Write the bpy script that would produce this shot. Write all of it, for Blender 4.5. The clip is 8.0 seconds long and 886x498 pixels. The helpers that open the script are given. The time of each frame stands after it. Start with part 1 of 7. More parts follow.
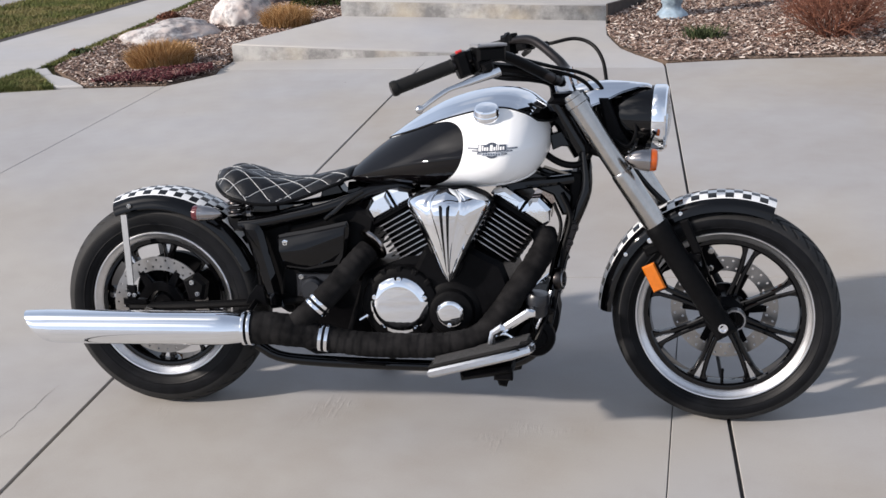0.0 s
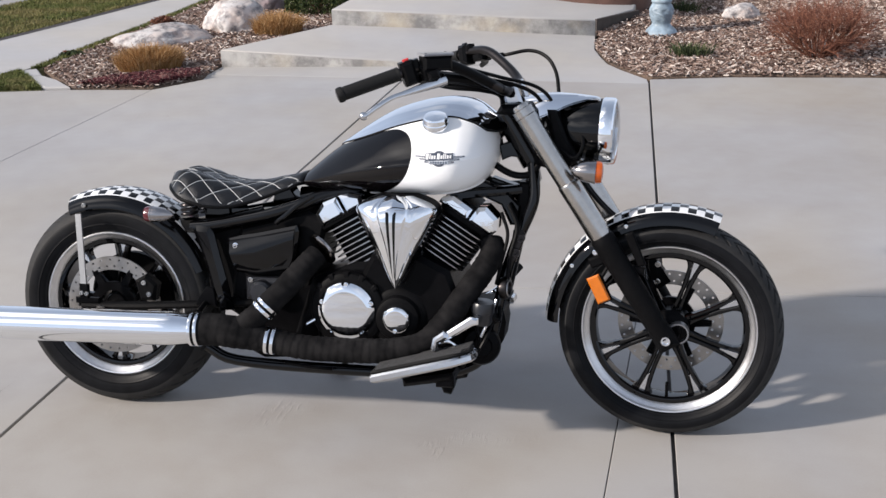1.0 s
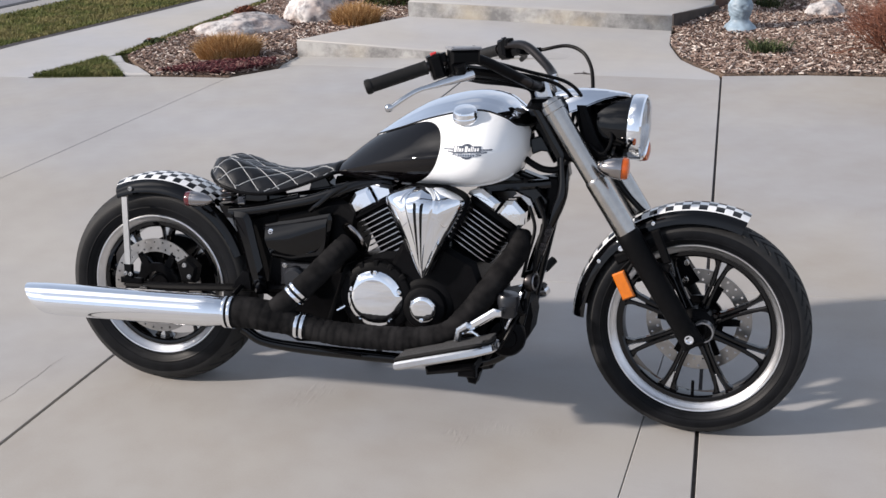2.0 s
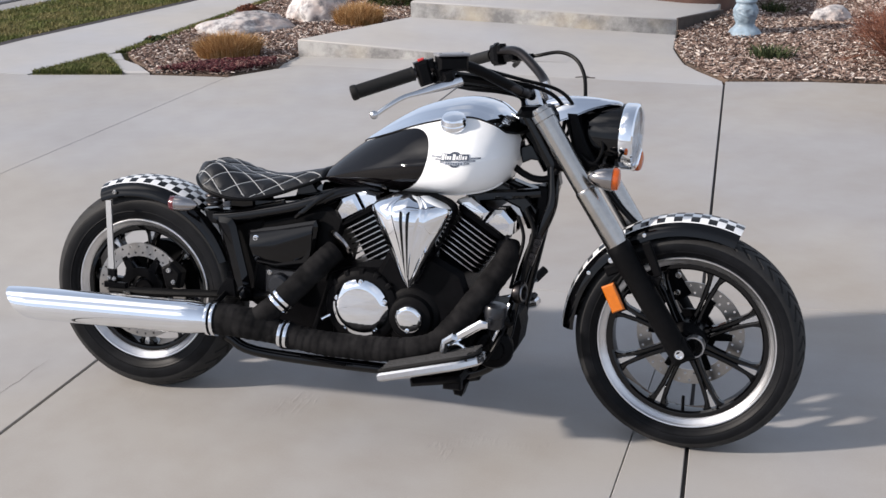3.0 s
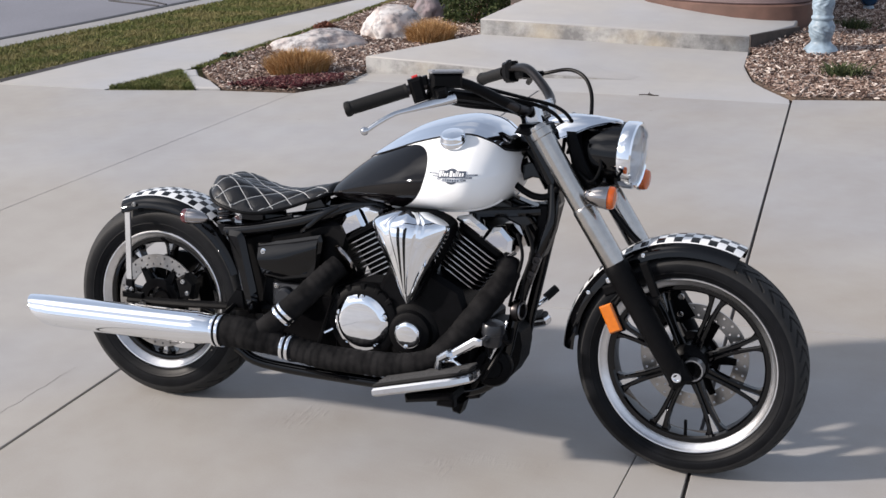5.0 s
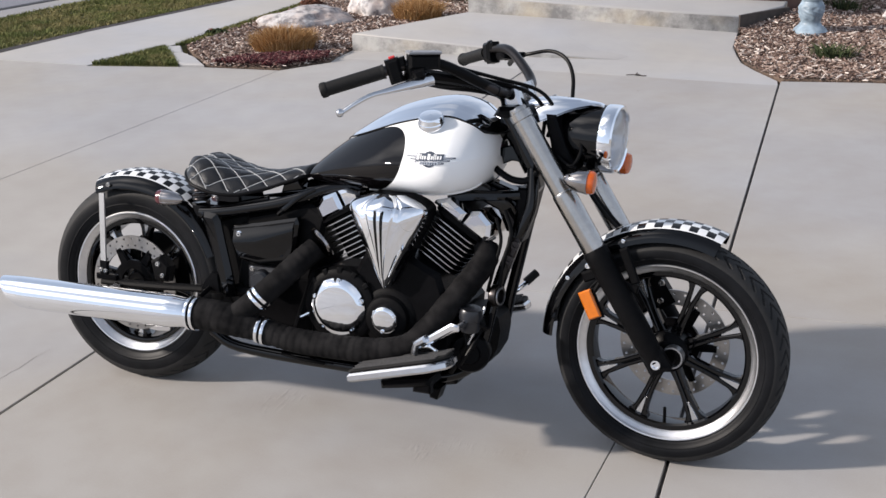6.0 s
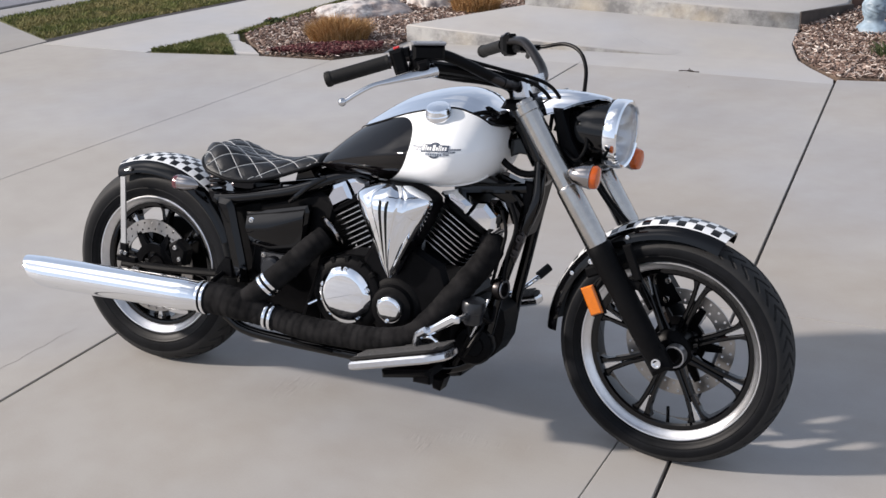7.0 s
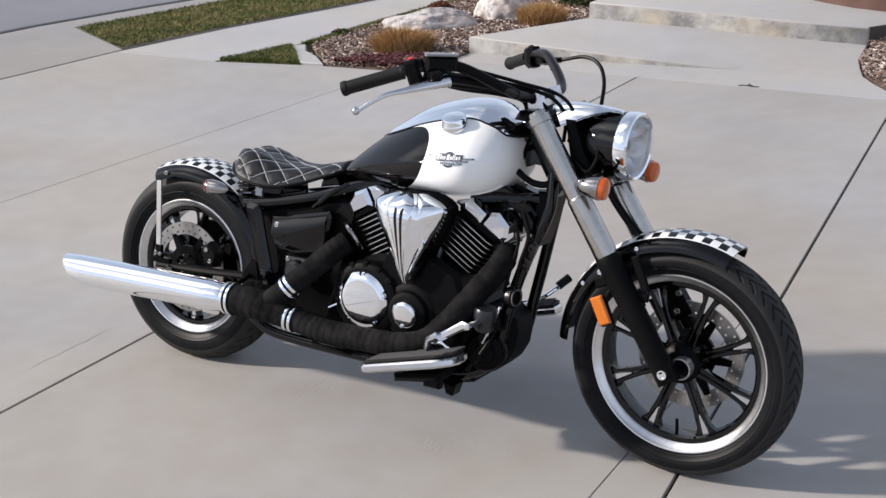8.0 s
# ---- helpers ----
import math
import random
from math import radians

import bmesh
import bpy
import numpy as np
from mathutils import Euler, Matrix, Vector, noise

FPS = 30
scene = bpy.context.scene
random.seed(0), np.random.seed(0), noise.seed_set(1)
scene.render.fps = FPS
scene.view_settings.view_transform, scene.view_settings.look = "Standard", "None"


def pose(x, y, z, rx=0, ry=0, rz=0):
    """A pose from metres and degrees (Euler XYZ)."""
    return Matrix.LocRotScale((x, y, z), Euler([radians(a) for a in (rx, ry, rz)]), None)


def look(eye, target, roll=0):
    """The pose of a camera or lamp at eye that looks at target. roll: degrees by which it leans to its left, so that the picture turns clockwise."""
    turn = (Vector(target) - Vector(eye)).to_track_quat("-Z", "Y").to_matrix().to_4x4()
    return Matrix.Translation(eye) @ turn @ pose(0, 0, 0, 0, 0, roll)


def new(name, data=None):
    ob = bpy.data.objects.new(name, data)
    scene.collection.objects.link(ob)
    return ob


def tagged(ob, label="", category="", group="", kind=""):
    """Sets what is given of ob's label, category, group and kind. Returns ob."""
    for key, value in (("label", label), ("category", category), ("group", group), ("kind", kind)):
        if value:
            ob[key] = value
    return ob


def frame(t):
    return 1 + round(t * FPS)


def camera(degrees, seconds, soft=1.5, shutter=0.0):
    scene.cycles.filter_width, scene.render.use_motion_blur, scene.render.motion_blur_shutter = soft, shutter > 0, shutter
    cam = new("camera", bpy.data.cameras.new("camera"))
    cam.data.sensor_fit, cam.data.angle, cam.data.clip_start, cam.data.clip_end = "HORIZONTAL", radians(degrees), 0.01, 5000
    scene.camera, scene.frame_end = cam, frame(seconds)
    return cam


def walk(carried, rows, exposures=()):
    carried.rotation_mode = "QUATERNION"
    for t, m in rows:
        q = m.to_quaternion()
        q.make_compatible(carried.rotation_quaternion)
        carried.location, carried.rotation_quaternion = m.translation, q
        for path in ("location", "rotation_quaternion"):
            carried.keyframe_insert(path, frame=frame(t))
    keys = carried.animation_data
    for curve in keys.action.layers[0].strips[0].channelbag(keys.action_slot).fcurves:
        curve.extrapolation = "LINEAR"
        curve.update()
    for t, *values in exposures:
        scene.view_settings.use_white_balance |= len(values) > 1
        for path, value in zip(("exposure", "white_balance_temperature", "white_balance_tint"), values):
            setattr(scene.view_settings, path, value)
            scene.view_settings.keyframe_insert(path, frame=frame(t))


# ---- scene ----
cam = camera(42.9, 8.0)
PATH = [
    (0, (1.62, -2.926, 1.682), (1.176, -1.121, 0.944), -3.4),
    (0.5, (1.628, -2.917, 1.675), (1.212, -1.101, 0.947), -3.8),
    (1, (1.778, -2.915, 1.671), (1.326, -1.104, 0.953), -2.0),
    (1.5, (1.931, -2.925, 1.675), (1.34, -1.157, 0.951), -2.7),
    (3, (1.989, -2.827, 1.682), (1.372, -1.069, 0.955), -1.5),
    (3.5, (2.079, -2.803, 1.683), (1.418, -1.057, 0.966), -0.9),
    (4, (2.175, -2.781, 1.686), (1.462, -1.05, 0.981), -1.4),
    (4.5, (2.237, -2.751, 1.674), (1.445, -1.046, 0.99), -2.7),
    (6, (2.259, -2.667, 1.673), (1.493, -0.971, 0.941), -1.9),
    (6.5, (2.315, -2.621, 1.669), (1.507, -0.948, 0.928), -1.9),
    (7, (2.424, -2.59, 1.664), (1.543, -0.954, 0.924), -1.8),
    (7.5, (2.524, -2.573, 1.668), (1.551, -0.983, 0.945), -1.9),
    (8, (2.613, -2.547, 1.668), (1.602, -0.977, 0.952), -2.1),
]
walk(cam, [(t, look(eye, target, roll)) for t, eye, target, roll in PATH], [(0, 0.30, 6730, 13), (8, 0.30, 6730, 13)])

# ---- light ----
SUN_DIR = Vector((1.72, 1.10, -1.0)).normalized()      # the way the sunlight travels
world = bpy.data.worlds.new("sky")
scene.world = world
world.use_nodes = True
wn = world.node_tree
sky = wn.nodes.new("ShaderNodeTexSky")
sky.sky_type, sky.sun_disc = "NISHITA", False
sky.sun_elevation = math.asin(-SUN_DIR.z)
sky.sun_rotation = math.atan2(-SUN_DIR.x, -SUN_DIR.y)
sky.altitude, sky.air_density, sky.dust_density = 1400, 1.0, 1.6
# thin white cloud over the blue, brighter towards the sun
tc = wn.nodes.new("ShaderNodeTexCoord")
cl = wn.nodes.new("ShaderNodeTexNoise")
cl.inputs["Scale"].default_value, cl.inputs["Detail"].default_value = 1.7, 2.5
ramp = wn.nodes.new("ShaderNodeValToRGB")
ramp.color_ramp.elements[0].position, ramp.color_ramp.elements[1].position = 0.47, 0.72
ramp.color_ramp.elements[0].color = (0.04, 0.04, 0.04, 1)      # thin haze everywhere
mixc = wn.nodes.new("ShaderNodeMix")
mixc.data_type = "RGBA"
toward = wn.nodes.new("ShaderNodeVectorMath")
toward.operation = "DOT_PRODUCT"
toward.inputs[1].default_value = -SUN_DIR
wn.links.new(tc.outputs["Generated"], toward.inputs[0])
near = wn.nodes.new("ShaderNodeMapRange")
near.inputs["From Min"].default_value, near.inputs["From Max"].default_value = 0.62, 1.0
near.inputs["To Min"].default_value, near.inputs["To Max"].default_value = 0.0, 1.0
wn.links.new(toward.outputs["Value"], near.inputs[0])
lift = wn.nodes.new("ShaderNodeMath")
lift.operation = "POWER"
lift.inputs[1].default_value = 1.5
wn.links.new(near.outputs[0], lift.inputs[0])
bright = wn.nodes.new("ShaderNodeMath")
bright.operation = "MULTIPLY_ADD"
bright.inputs[1].default_value, bright.inputs[2].default_value = 10.0, 0.85
wn.links.new(lift.outputs[0], bright.inputs[0])
white = wn.nodes.new("ShaderNodeVectorMath")
white.operation = "SCALE"
white.inputs[0].default_value = (10.2, 9.95, 9.7)
wn.links.new(bright.outputs[0], white.inputs["Scale"])
wn.links.new(white.outputs[0], mixc.inputs[7])
wn.links.new(tc.outputs["Generated"], cl.inputs["Vector"])
wn.links.new(cl.outputs[0], ramp.inputs[0])
wn.links.new(ramp.outputs[0], mixc.inputs[0])
wn.links.new(sky.outputs[0], mixc.inputs[6])
# pale haze that thickens towards the horizon
sep = wn.nodes.new("ShaderNodeSeparateXYZ")
wn.links.new(tc.outputs["Generated"], sep.inputs[0])
low = wn.nodes.new("ShaderNodeMapRange")
low.inputs["From Min"].default_value, low.inputs["From Max"].default_value = 1.0, 0.22
low.inputs["To Min"].default_value, low.inputs["To Max"].default_value = 0.30, 0.86
wn.links.new(sep.outputs[2], low.inputs[0])
hazy = wn.nodes.new("ShaderNodeMix")
hazy.data_type = "RGBA"
hazy.inputs[7].default_value = (7.6, 9.1, 11.5, 1)
wn.links.new(low.outputs[0], hazy.inputs[0])
wn.links.new(mixc.outputs[2], hazy.inputs[6])
wn.links.new(hazy.outputs[2], wn.nodes["Background"].inputs[0])
wn.nodes["Background"].inputs[1].default_value = 0.072
sun_data = bpy.data.lights.new("sun", "SUN")
sun_data.energy, sun_data.angle, sun_data.color = 4.7, radians(2.4), (1.0, 0.94, 0.87)
sun = new("sun", sun_data)
sun.matrix_world = look((-8, -8, 9), Vector((-8, -8, 9)) + SUN_DIR)



# ---- materials ----
def principled(name):
    m = bpy.data.materials.new(name)
    m.use_nodes = True
    return m, m.node_tree, m.node_tree.nodes["Principled BSDF"]


def nd(t, kind, **inputs):
    n = t.nodes.new(kind)
    for k, v in inputs.items():
        n.inputs[k.replace("_", " ")].default_value = v
    return n


def surface(name, base, rough, metal=0.0, grain=0.1, scale=40.0, bump=0.1, bump_scale=300.0, coat=0.0,
            rough_var=0.1, big=1.5, bump_dist=0.002, tint=None, spec=0.5):
    """A surface with stains at a large scale, grain at a small one, uneven gloss and fine relief."""
    m, t, b = principled(name)
    L = t.links.new
    co = t.nodes.new("ShaderNodeTexCoord")
    n1 = nd(t, "ShaderNodeTexNoise", Scale=scale, Detail=6.0)
    n2 = nd(t, "ShaderNodeTexNoise", Scale=big, Detail=4.0)
    n3 = nd(t, "ShaderNodeTexNoise", Scale=bump_scale, Detail=4.0)
    for n in (n1, n2, n3):
        L(co.outputs["Object"], n.inputs["Vector"])
    add = nd(t, "ShaderNodeMath")
    L(n1.outputs[0], add.inputs[0])
    L(n2.outputs[0], add.inputs[1])
    r = t.nodes.new("ShaderNodeValToRGB")
    lo = [max(0, c * (1 - grain)) for c in base]
    hi = [min(1, c * (1 + grain)) for c in (tint or base)]
    r.color_ramp.elements[0].color, r.color_ramp.elements[1].color = (*lo, 1), (*hi, 1)
    half = nd(t, "ShaderNodeMath")
    half.operation = "MULTIPLY"
    half.inputs[1].default_value = 0.5
    L(add.outputs[0], half.inputs[0])
    r.color_ramp.elements[0].position, r.color_ramp.elements[1].position = 0.35, 0.65
    L(half.outputs[0], r.inputs[0])
    L(r.outputs[0], b.inputs["Base Color"])
    mr = nd(t, "ShaderNodeMapRange")
    mr.inputs["To Min"].default_value = max(0.0, rough - rough_var)
    mr.inputs["To Max"].default_value = min(1.0, rough + rough_var)
    L(n2.outputs[0], mr.inputs[0])
    L(mr.outputs[0], b.inputs["Roughness"])
    b.inputs["Metallic"].default_value = metal
    b.inputs["Specular IOR Level"].default_value = spec
    b.inputs["Coat Weight"].default_value = coat
    b.inputs["Coat Roughness"].default_value = 0.03
    if bump:
        bp = nd(t, "ShaderNodeBump", Strength=bump, Distance=bump_dist)
        L(n3.outputs[0], bp.inputs["Height"])
        L(bp.outputs[0], b.inputs["Normal"])
    return m


CHROME = surface("chrome", (0.90, 0.93, 0.97), 0.03, 1.0, 0.02, 30, 0.03, 25, rough_var=0.03, big=6)
STEEL = surface("satin_steel", (0.47, 0.45, 0.425), 0.22, 1.0, 0.08, 60, 0.05, 400, rough_var=0.06, big=8)
ALU = surface("polished_aluminium", (0.62, 0.63, 0.65), 0.2, 1.0, 0.05, 60, 0.04, 300, rough_var=0.08, big=9)
RIMALU = surface("machined_rim_aluminium", (0.70, 0.705, 0.72), 0.32, 1.0, 0.08, 60, 0.06, 300, rough_var=0.08, big=9)
# darker chrome; on the front signals it paints in the dark ground they mirror
DARKCHROME = surface("dark_chrome", (0.36, 0.34, 0.335), 0.16, 1.0, 0.05, 60, 0.02, 400, rough_var=0.04, big=8)
DARKBAR = surface("dark_satin_steel", (0.045, 0.041, 0.041), 0.32, 1.0, 0.08, 60, 0.05, 400, rough_var=0.06, big=8)
FIN = surface("machined_fin_edge", (0.42, 0.42, 0.43), 0.25, 1.0, 0.1, 90, 0.05, 500)
CAST = surface("cast_aluminium", (0.30, 0.30, 0.31), 0.38, 1.0, 0.08, 90, 0.15, 500, rough_var=0.08)
DISC = surface("brake_disc_steel", (0.32, 0.305, 0.29), 0.33, 1.0, 0.15, 50, 0.05, 500, rough_var=0.06, big=14)
GLOSS = surface("black_gloss_paint", (0.0018, 0.0018, 0.0022), 0.10, 0.0, 0.2, 20, 0.0, coat=0.75, rough_var=0.04, spec=0.0)
SATIN = surface("black_satin_metal", (0.0025, 0.0025, 0.003), 0.34, 0.0, 0.3, 50, 0.12, 500, rough_var=0.08, big=8, spec=0.06)
MATTE = surface("black_powder_coat", (0.0035, 0.0035, 0.004), 0.5, 0.0, 0.25, 70, 0.25, 700, rough_var=0.06, big=8, spec=0.06)
RUBBER = surface("tyre_rubber", (0.0048, 0.0052, 0.0064), 0.46, 0.0, 0.4, 30, 0.12, 500, rough_var=0.12, big=5, spec=0.12)
# tread base is a paler grey than the sidewall rubber
TREAD = surface("grey_tyre_tread", (0.014, 0.014, 0.0145), 0.7, 0.0, 0.3, 45, 0.2, 400, rough_var=0.1, big=5, spec=0.3)
RIBRUBBER = surface("worn_rubber_rib", (0.025, 0.025, 0.026), 0.5, 0.0, 0.3, 60, 0.2, 500, spec=0.4)
# blue-grey base puts the sky's reflection into the lid's colour
LIDGREY = surface("sky_reflecting_lid", (0.20, 0.205, 0.22), 0.3, 0.0, 0.15, 80, 0.05, 600, coat=0.3)
GRIP = surface("grip_rubber", (0.006, 0.006, 0.006), 0.65, 0.0, 0.2, 80, 0.3, 600, spec=0.25)
PLASTIC = surface("black_plastic", (0.003, 0.003, 0.0035), 0.38, 0.0, 0.2, 80, 0.1, 600, spec=0.09)
GREYPL = surface("grey_plastic", (0.012, 0.013, 0.016), 0.28, 0.0, 0.2, 80, 0.1, 600)
LEATHER = surface("black_leather", (0.003, 0.0033, 0.0045), 0.34, 0.0, 0.25, 60, 0.35, 420, rough_var=0.06, big=12, spec=0.45)
THREAD = surface("white_thread", (0.42, 0.43, 0.43), 0.7, 0.0, 0.1, 400, 0.3, 900)
WHITE = surface("white_decal", (0.72, 0.73, 0.74), 0.25, 0.0, 0.03, 60, 0.0, coat=0.4)
SILVERBAR = surface("silver_paint", (0.55, 0.57, 0.6), 0.3, 0.6, 0.05, 60, 0.0)
BLUEGREY = surface("blue_grey_decal", (0.075, 0.09, 0.12), 0.3, 0.2, 0.08, 60, 0.0)
ORANGE = surface("orange_lens_plastic", (0.52, 0.085, 0.003), 0.22, 0.0, 0.1, 90, 0.2, 350, coat=0.5)
AMBER = surface("amber_plastic", (0.50, 0.125, 0.005), 0.22, 0.0, 0.1, 90, 0.2, 350, coat=0.5)
RED = surface("red_lens", (0.075, 0.003, 0.006), 0.15, 0.0, 0.1, 90, 0.2, 350, coat=0.6)
REDBTN = surface("red_button", (0.5, 0.03, 0.03), 0.4)
STRAP = surface("grey_steel_bar", (0.34, 0.34, 0.34), 0.4, 0.7, 0.06, 90, 0.1, 500)


def wrap_material():
    m, t, b = principled("exhaust_wrap")
    L = t.links.new
    co = t.nodes.new("ShaderNodeTexCoord")
    w1 = nd(t, "ShaderNodeTexNoise", Scale=900.0, Detail=2.0)
    n1 = nd(t, "ShaderNodeTexNoise", Scale=24.0, Detail=5.0)
    L(co.outputs["Object"], w1.inputs["Vector"])
    L(co.outputs["Object"], n1.inputs["Vector"])
    r = t.nodes.new("ShaderNodeValToRGB")
    r.color_ramp.elements[0].color, r.color_ramp.elements[1].color = (0.005, 0.005, 0.0055, 1), (0.0145, 0.0140, 0.0145, 1)
    r.color_ramp.elements[0].position, r.color_ramp.elements[1].position = 0.35, 0.7
    L(n1.outputs[0], r.inputs[0])
    L(r.outputs[0], b.inputs["Base Color"])
    b.inputs["Roughness"].default_value = 0.8
    b.inputs["Specular IOR Level"].default_value = 0.06
    bp = nd(t, "ShaderNodeBump", Strength=0.5, Distance=0.001)
    L(w1.outputs[0], bp.inputs["Height"])
    L(bp.outputs[0], b.inputs["Normal"])
    return m


WRAP = wrap_material()


def tank_paint():
    """Pearl white with a black teardrop: the mesh carries the distance to the panel's edge."""
    m, t, b = principled("two_tone_tank_paint")
    L = t.links.new
    at = t.nodes.new("ShaderNodeAttribute")
    at.attribute_name = "panel"
    mr = nd(t, "ShaderNodeMapRange")
    mr.inputs["From Min"].default_value, mr.inputs["From Max"].default_value = -0.0006, 0.0006
    L(at.outputs["Fac"], mr.inputs[0])
    co = t.nodes.new("ShaderNodeTexCoord")
    fl = nd(t, "ShaderNodeTexNoise", Scale=900.0, Detail=2.0)
    L(co.outputs["Object"], fl.inputs["Vector"])
    pearl = nd(t, "ShaderNodeMix")
    pearl.data_type = "RGBA"
    pearl.inputs[6].default_value, pearl.inputs[7].default_value = (0.82, 0.835, 0.84, 1), (0.88, 0.89, 0.90, 1)
    L(fl.outputs[0], pearl.inputs[0])
    mix = nd(t, "ShaderNodeMix")
    mix.data_type = "RGBA"
    L(mr.outputs[0], mix.inputs[0])
    L(pearl.outputs[2], mix.inputs[6])
    mix.inputs[7].default_value = (0.0022, 0.0018, 0.0022, 1)
    L(mix.outputs[2], b.inputs["Base Color"])
    b.inputs["Roughness"].default_value = 0.4
    b.inputs["Specular IOR Level"].default_value = 0.0
    b.inputs["Coat Weight"].default_value, b.inputs["Coat Roughness"].default_value = 0.72, 0.03
    return m


TANK = tank_paint()


def glass_material():
    m, t, b = principled("lamp_glass")
    b.inputs["Base Color"].default_value = (0.9, 0.92, 0.94, 1)
    b.inputs["Metallic"].default_value = 1.0
    b.inputs["Roughness"].default_value = 0.02
    clear = nd(t, "ShaderNodeBsdfTransparent")
    clear.inputs[0].default_value = (0.95, 0.96, 0.97, 1)
    lw = nd(t, "ShaderNodeLayerWeight", Blend=0.5)
    edge = nd(t, "ShaderNodeMath")
    edge.operation = "POWER"
    edge.inputs[1].default_value = 4.0
    gloss = nd(t, "ShaderNodeMath")
    gloss.operation = "MULTIPLY_ADD"
    gloss.inputs[1].default_value, gloss.inputs[2].default_value = 0.6, 0.03
    mix = t.nodes.new("ShaderNodeMixShader")
    t.links.new(lw.outputs["Facing"], edge.inputs[0])
    t.links.new(edge.outputs[0], gloss.inputs[0])
    t.links.new(gloss.outputs[0], mix.inputs[0])
    t.links.new(clear.outputs[0], mix.inputs[1])
    t.links.new(b.outputs[0], mix.inputs[2])
    t.links.new(mix.outputs[0], t.nodes["Material Output"].inputs[0])
    return m


GLASS = glass_material()


def concrete(name, base, stain=0.16, trowel=0.6, warm=(1.0, 0.96, 0.91)):
    m, t, b = principled(name)
    L = t.links.new
    co = t.nodes.new("ShaderNodeTexCoord")
    ob = t.nodes.new("ShaderNodeObjectInfo")
    big = nd(t, "ShaderNodeTexNoise", Scale=0.9, Detail=6.0, Roughness=0.6)
    mid = nd(t, "ShaderNodeTexNoise", Scale=7.0, Detail=6.0)
    fine = nd(t, "ShaderNodeTexNoise", Scale=160.0, Detail=4.0)
    mp = nd(t, "ShaderNodeMapping")
    mp.inputs["Scale"].default_value = (2.0, 9.0, 4.0)
    mp.inputs["Rotation"].default_value = (0, 0, 0.2)
    tro = nd(t, "ShaderNodeTexNoise", Scale=3.0, Detail=8.0, Roughness=0.7)
    L(co.outputs["Object"], mp.inputs["Vector"])
    L(mp.outputs[0], tro.inputs["Vector"])
    for n in (big, mid, fine):
        L(co.outputs["Object"], n.inputs["Vector"])
    a1 = nd(t, "ShaderNodeMath"); a1.operation = "MULTIPLY_ADD"; a1.inputs[1].default_value = 0.35
    L(mid.outputs[0], a1.inputs[0]); L(big.outputs[0], a1.inputs[2])
    a2 = nd(t, "ShaderNodeMath"); a2.operation = "MULTIPLY_ADD"; a2.inputs[1].default_value = 0.18
    L(fine.outputs[0], a2.inputs[0]); L(a1.outputs[0], a2.inputs[2])
    a3 = nd(t, "ShaderNodeMath"); a3.operation = "MULTIPLY_ADD"; a3.inputs[1].default_value = 0.12
    L(ob.outputs["Random"], a3.inputs[0]); L(a2.outputs[0], a3.inputs[2])
    r = t.nodes.new("ShaderNodeValToRGB")
    r.color_ramp.elements[0].position, r.color_ramp.elements[1].position = 0.55, 1.05
    r.color_ramp.elements[0].color = (*[base * w * (1 - stain) for w in warm], 1)
    r.color_ramp.elements[1].color = (*[base * w * (1 + stain) for w in (1.0, 0.98, 0.95)], 1)
    L(a3.outputs[0], r.inputs[0])
    vo = nd(t, "ShaderNodeTexVoronoi", Scale=2.3)
    L(co.outputs["Object"], vo.inputs["Vector"])
    dot = nd(t, "ShaderNodeMapRange")
    dot.inputs["From Min"].default_value, dot.inputs["From Max"].default_value = 0.006, 0.016
    L(vo.outputs["Distance"], dot.inputs[0])
    pit = nd(t, "ShaderNodeMix"); pit.data_type = "RGBA"
    pit.inputs[6].default_value = (0.10, 0.085, 0.07, 1)
    hue = nd(t, "ShaderNodeTexNoise", Scale=0.55, Detail=3.0, Roughness=0.55)
    L(co.outputs["Object"], hue.inputs["Vector"])
    hr = t.nodes.new("ShaderNodeValToRGB")
    hr.color_ramp.elements[0].position, hr.color_ramp.elements[1].position = 0.40, 0.60
    hr.color_ramp.elements[0].color, hr.color_ramp.elements[1].color = (0.965, 0.98, 1.03, 1), (1.0, 0.968, 0.93, 1)
    L(hue.outputs[0], hr.inputs[0])
    drift = nd(t, "ShaderNodeMix"); drift.data_type = "RGBA"; drift.blend_type = "MULTIPLY"
    drift.inputs[0].default_value = 1.0
    L(r.outputs[0], drift.inputs[6]); L(hr.outputs[0], drift.inputs[7])
    L(dot.outputs[0], pit.inputs[0]); L(drift.outputs[2], pit.inputs[7])
    L(pit.outputs[2], b.inputs["Base Color"])
    b.inputs["Roughness"].default_value = 0.78
    b.inputs["Specular IOR Level"].default_value = 0.3
    bp1 = nd(t, "ShaderNodeBump", Strength=trowel, Distance=0.004)
    L(tro.outputs[0], bp1.inputs["Height"])
    bp2 = nd(t, "ShaderNodeBump", Strength=0.25, Distance=0.001)
    L(fine.outputs[0], bp2.inputs["Height"])
    L(bp1.outputs[0], bp2.inputs["Normal"])
    # short float strokes in scattered patches
    mp2 = nd(t, "ShaderNodeMapping")
    mp2.inputs["Scale"].default_value = (5.0, 1.0, 1.0)
    mp2.inputs["Rotation"].default_value = (0, 0, -0.15)
    L(co.outputs["Object"], mp2.inputs["Vector"])
    wob = nd(t, "ShaderNodeTexNoise", Scale=14.0, Detail=3.0, Roughness=0.6)
    L(mp2.outputs[0], wob.inputs["Vector"])
    thin = nd(t, "ShaderNodeMapRange")
    thin.inputs["From Min"].default_value, thin.inputs["From Max"].default_value = 0.50, 0.66
    L(wob.outputs[0], thin.inputs[0])
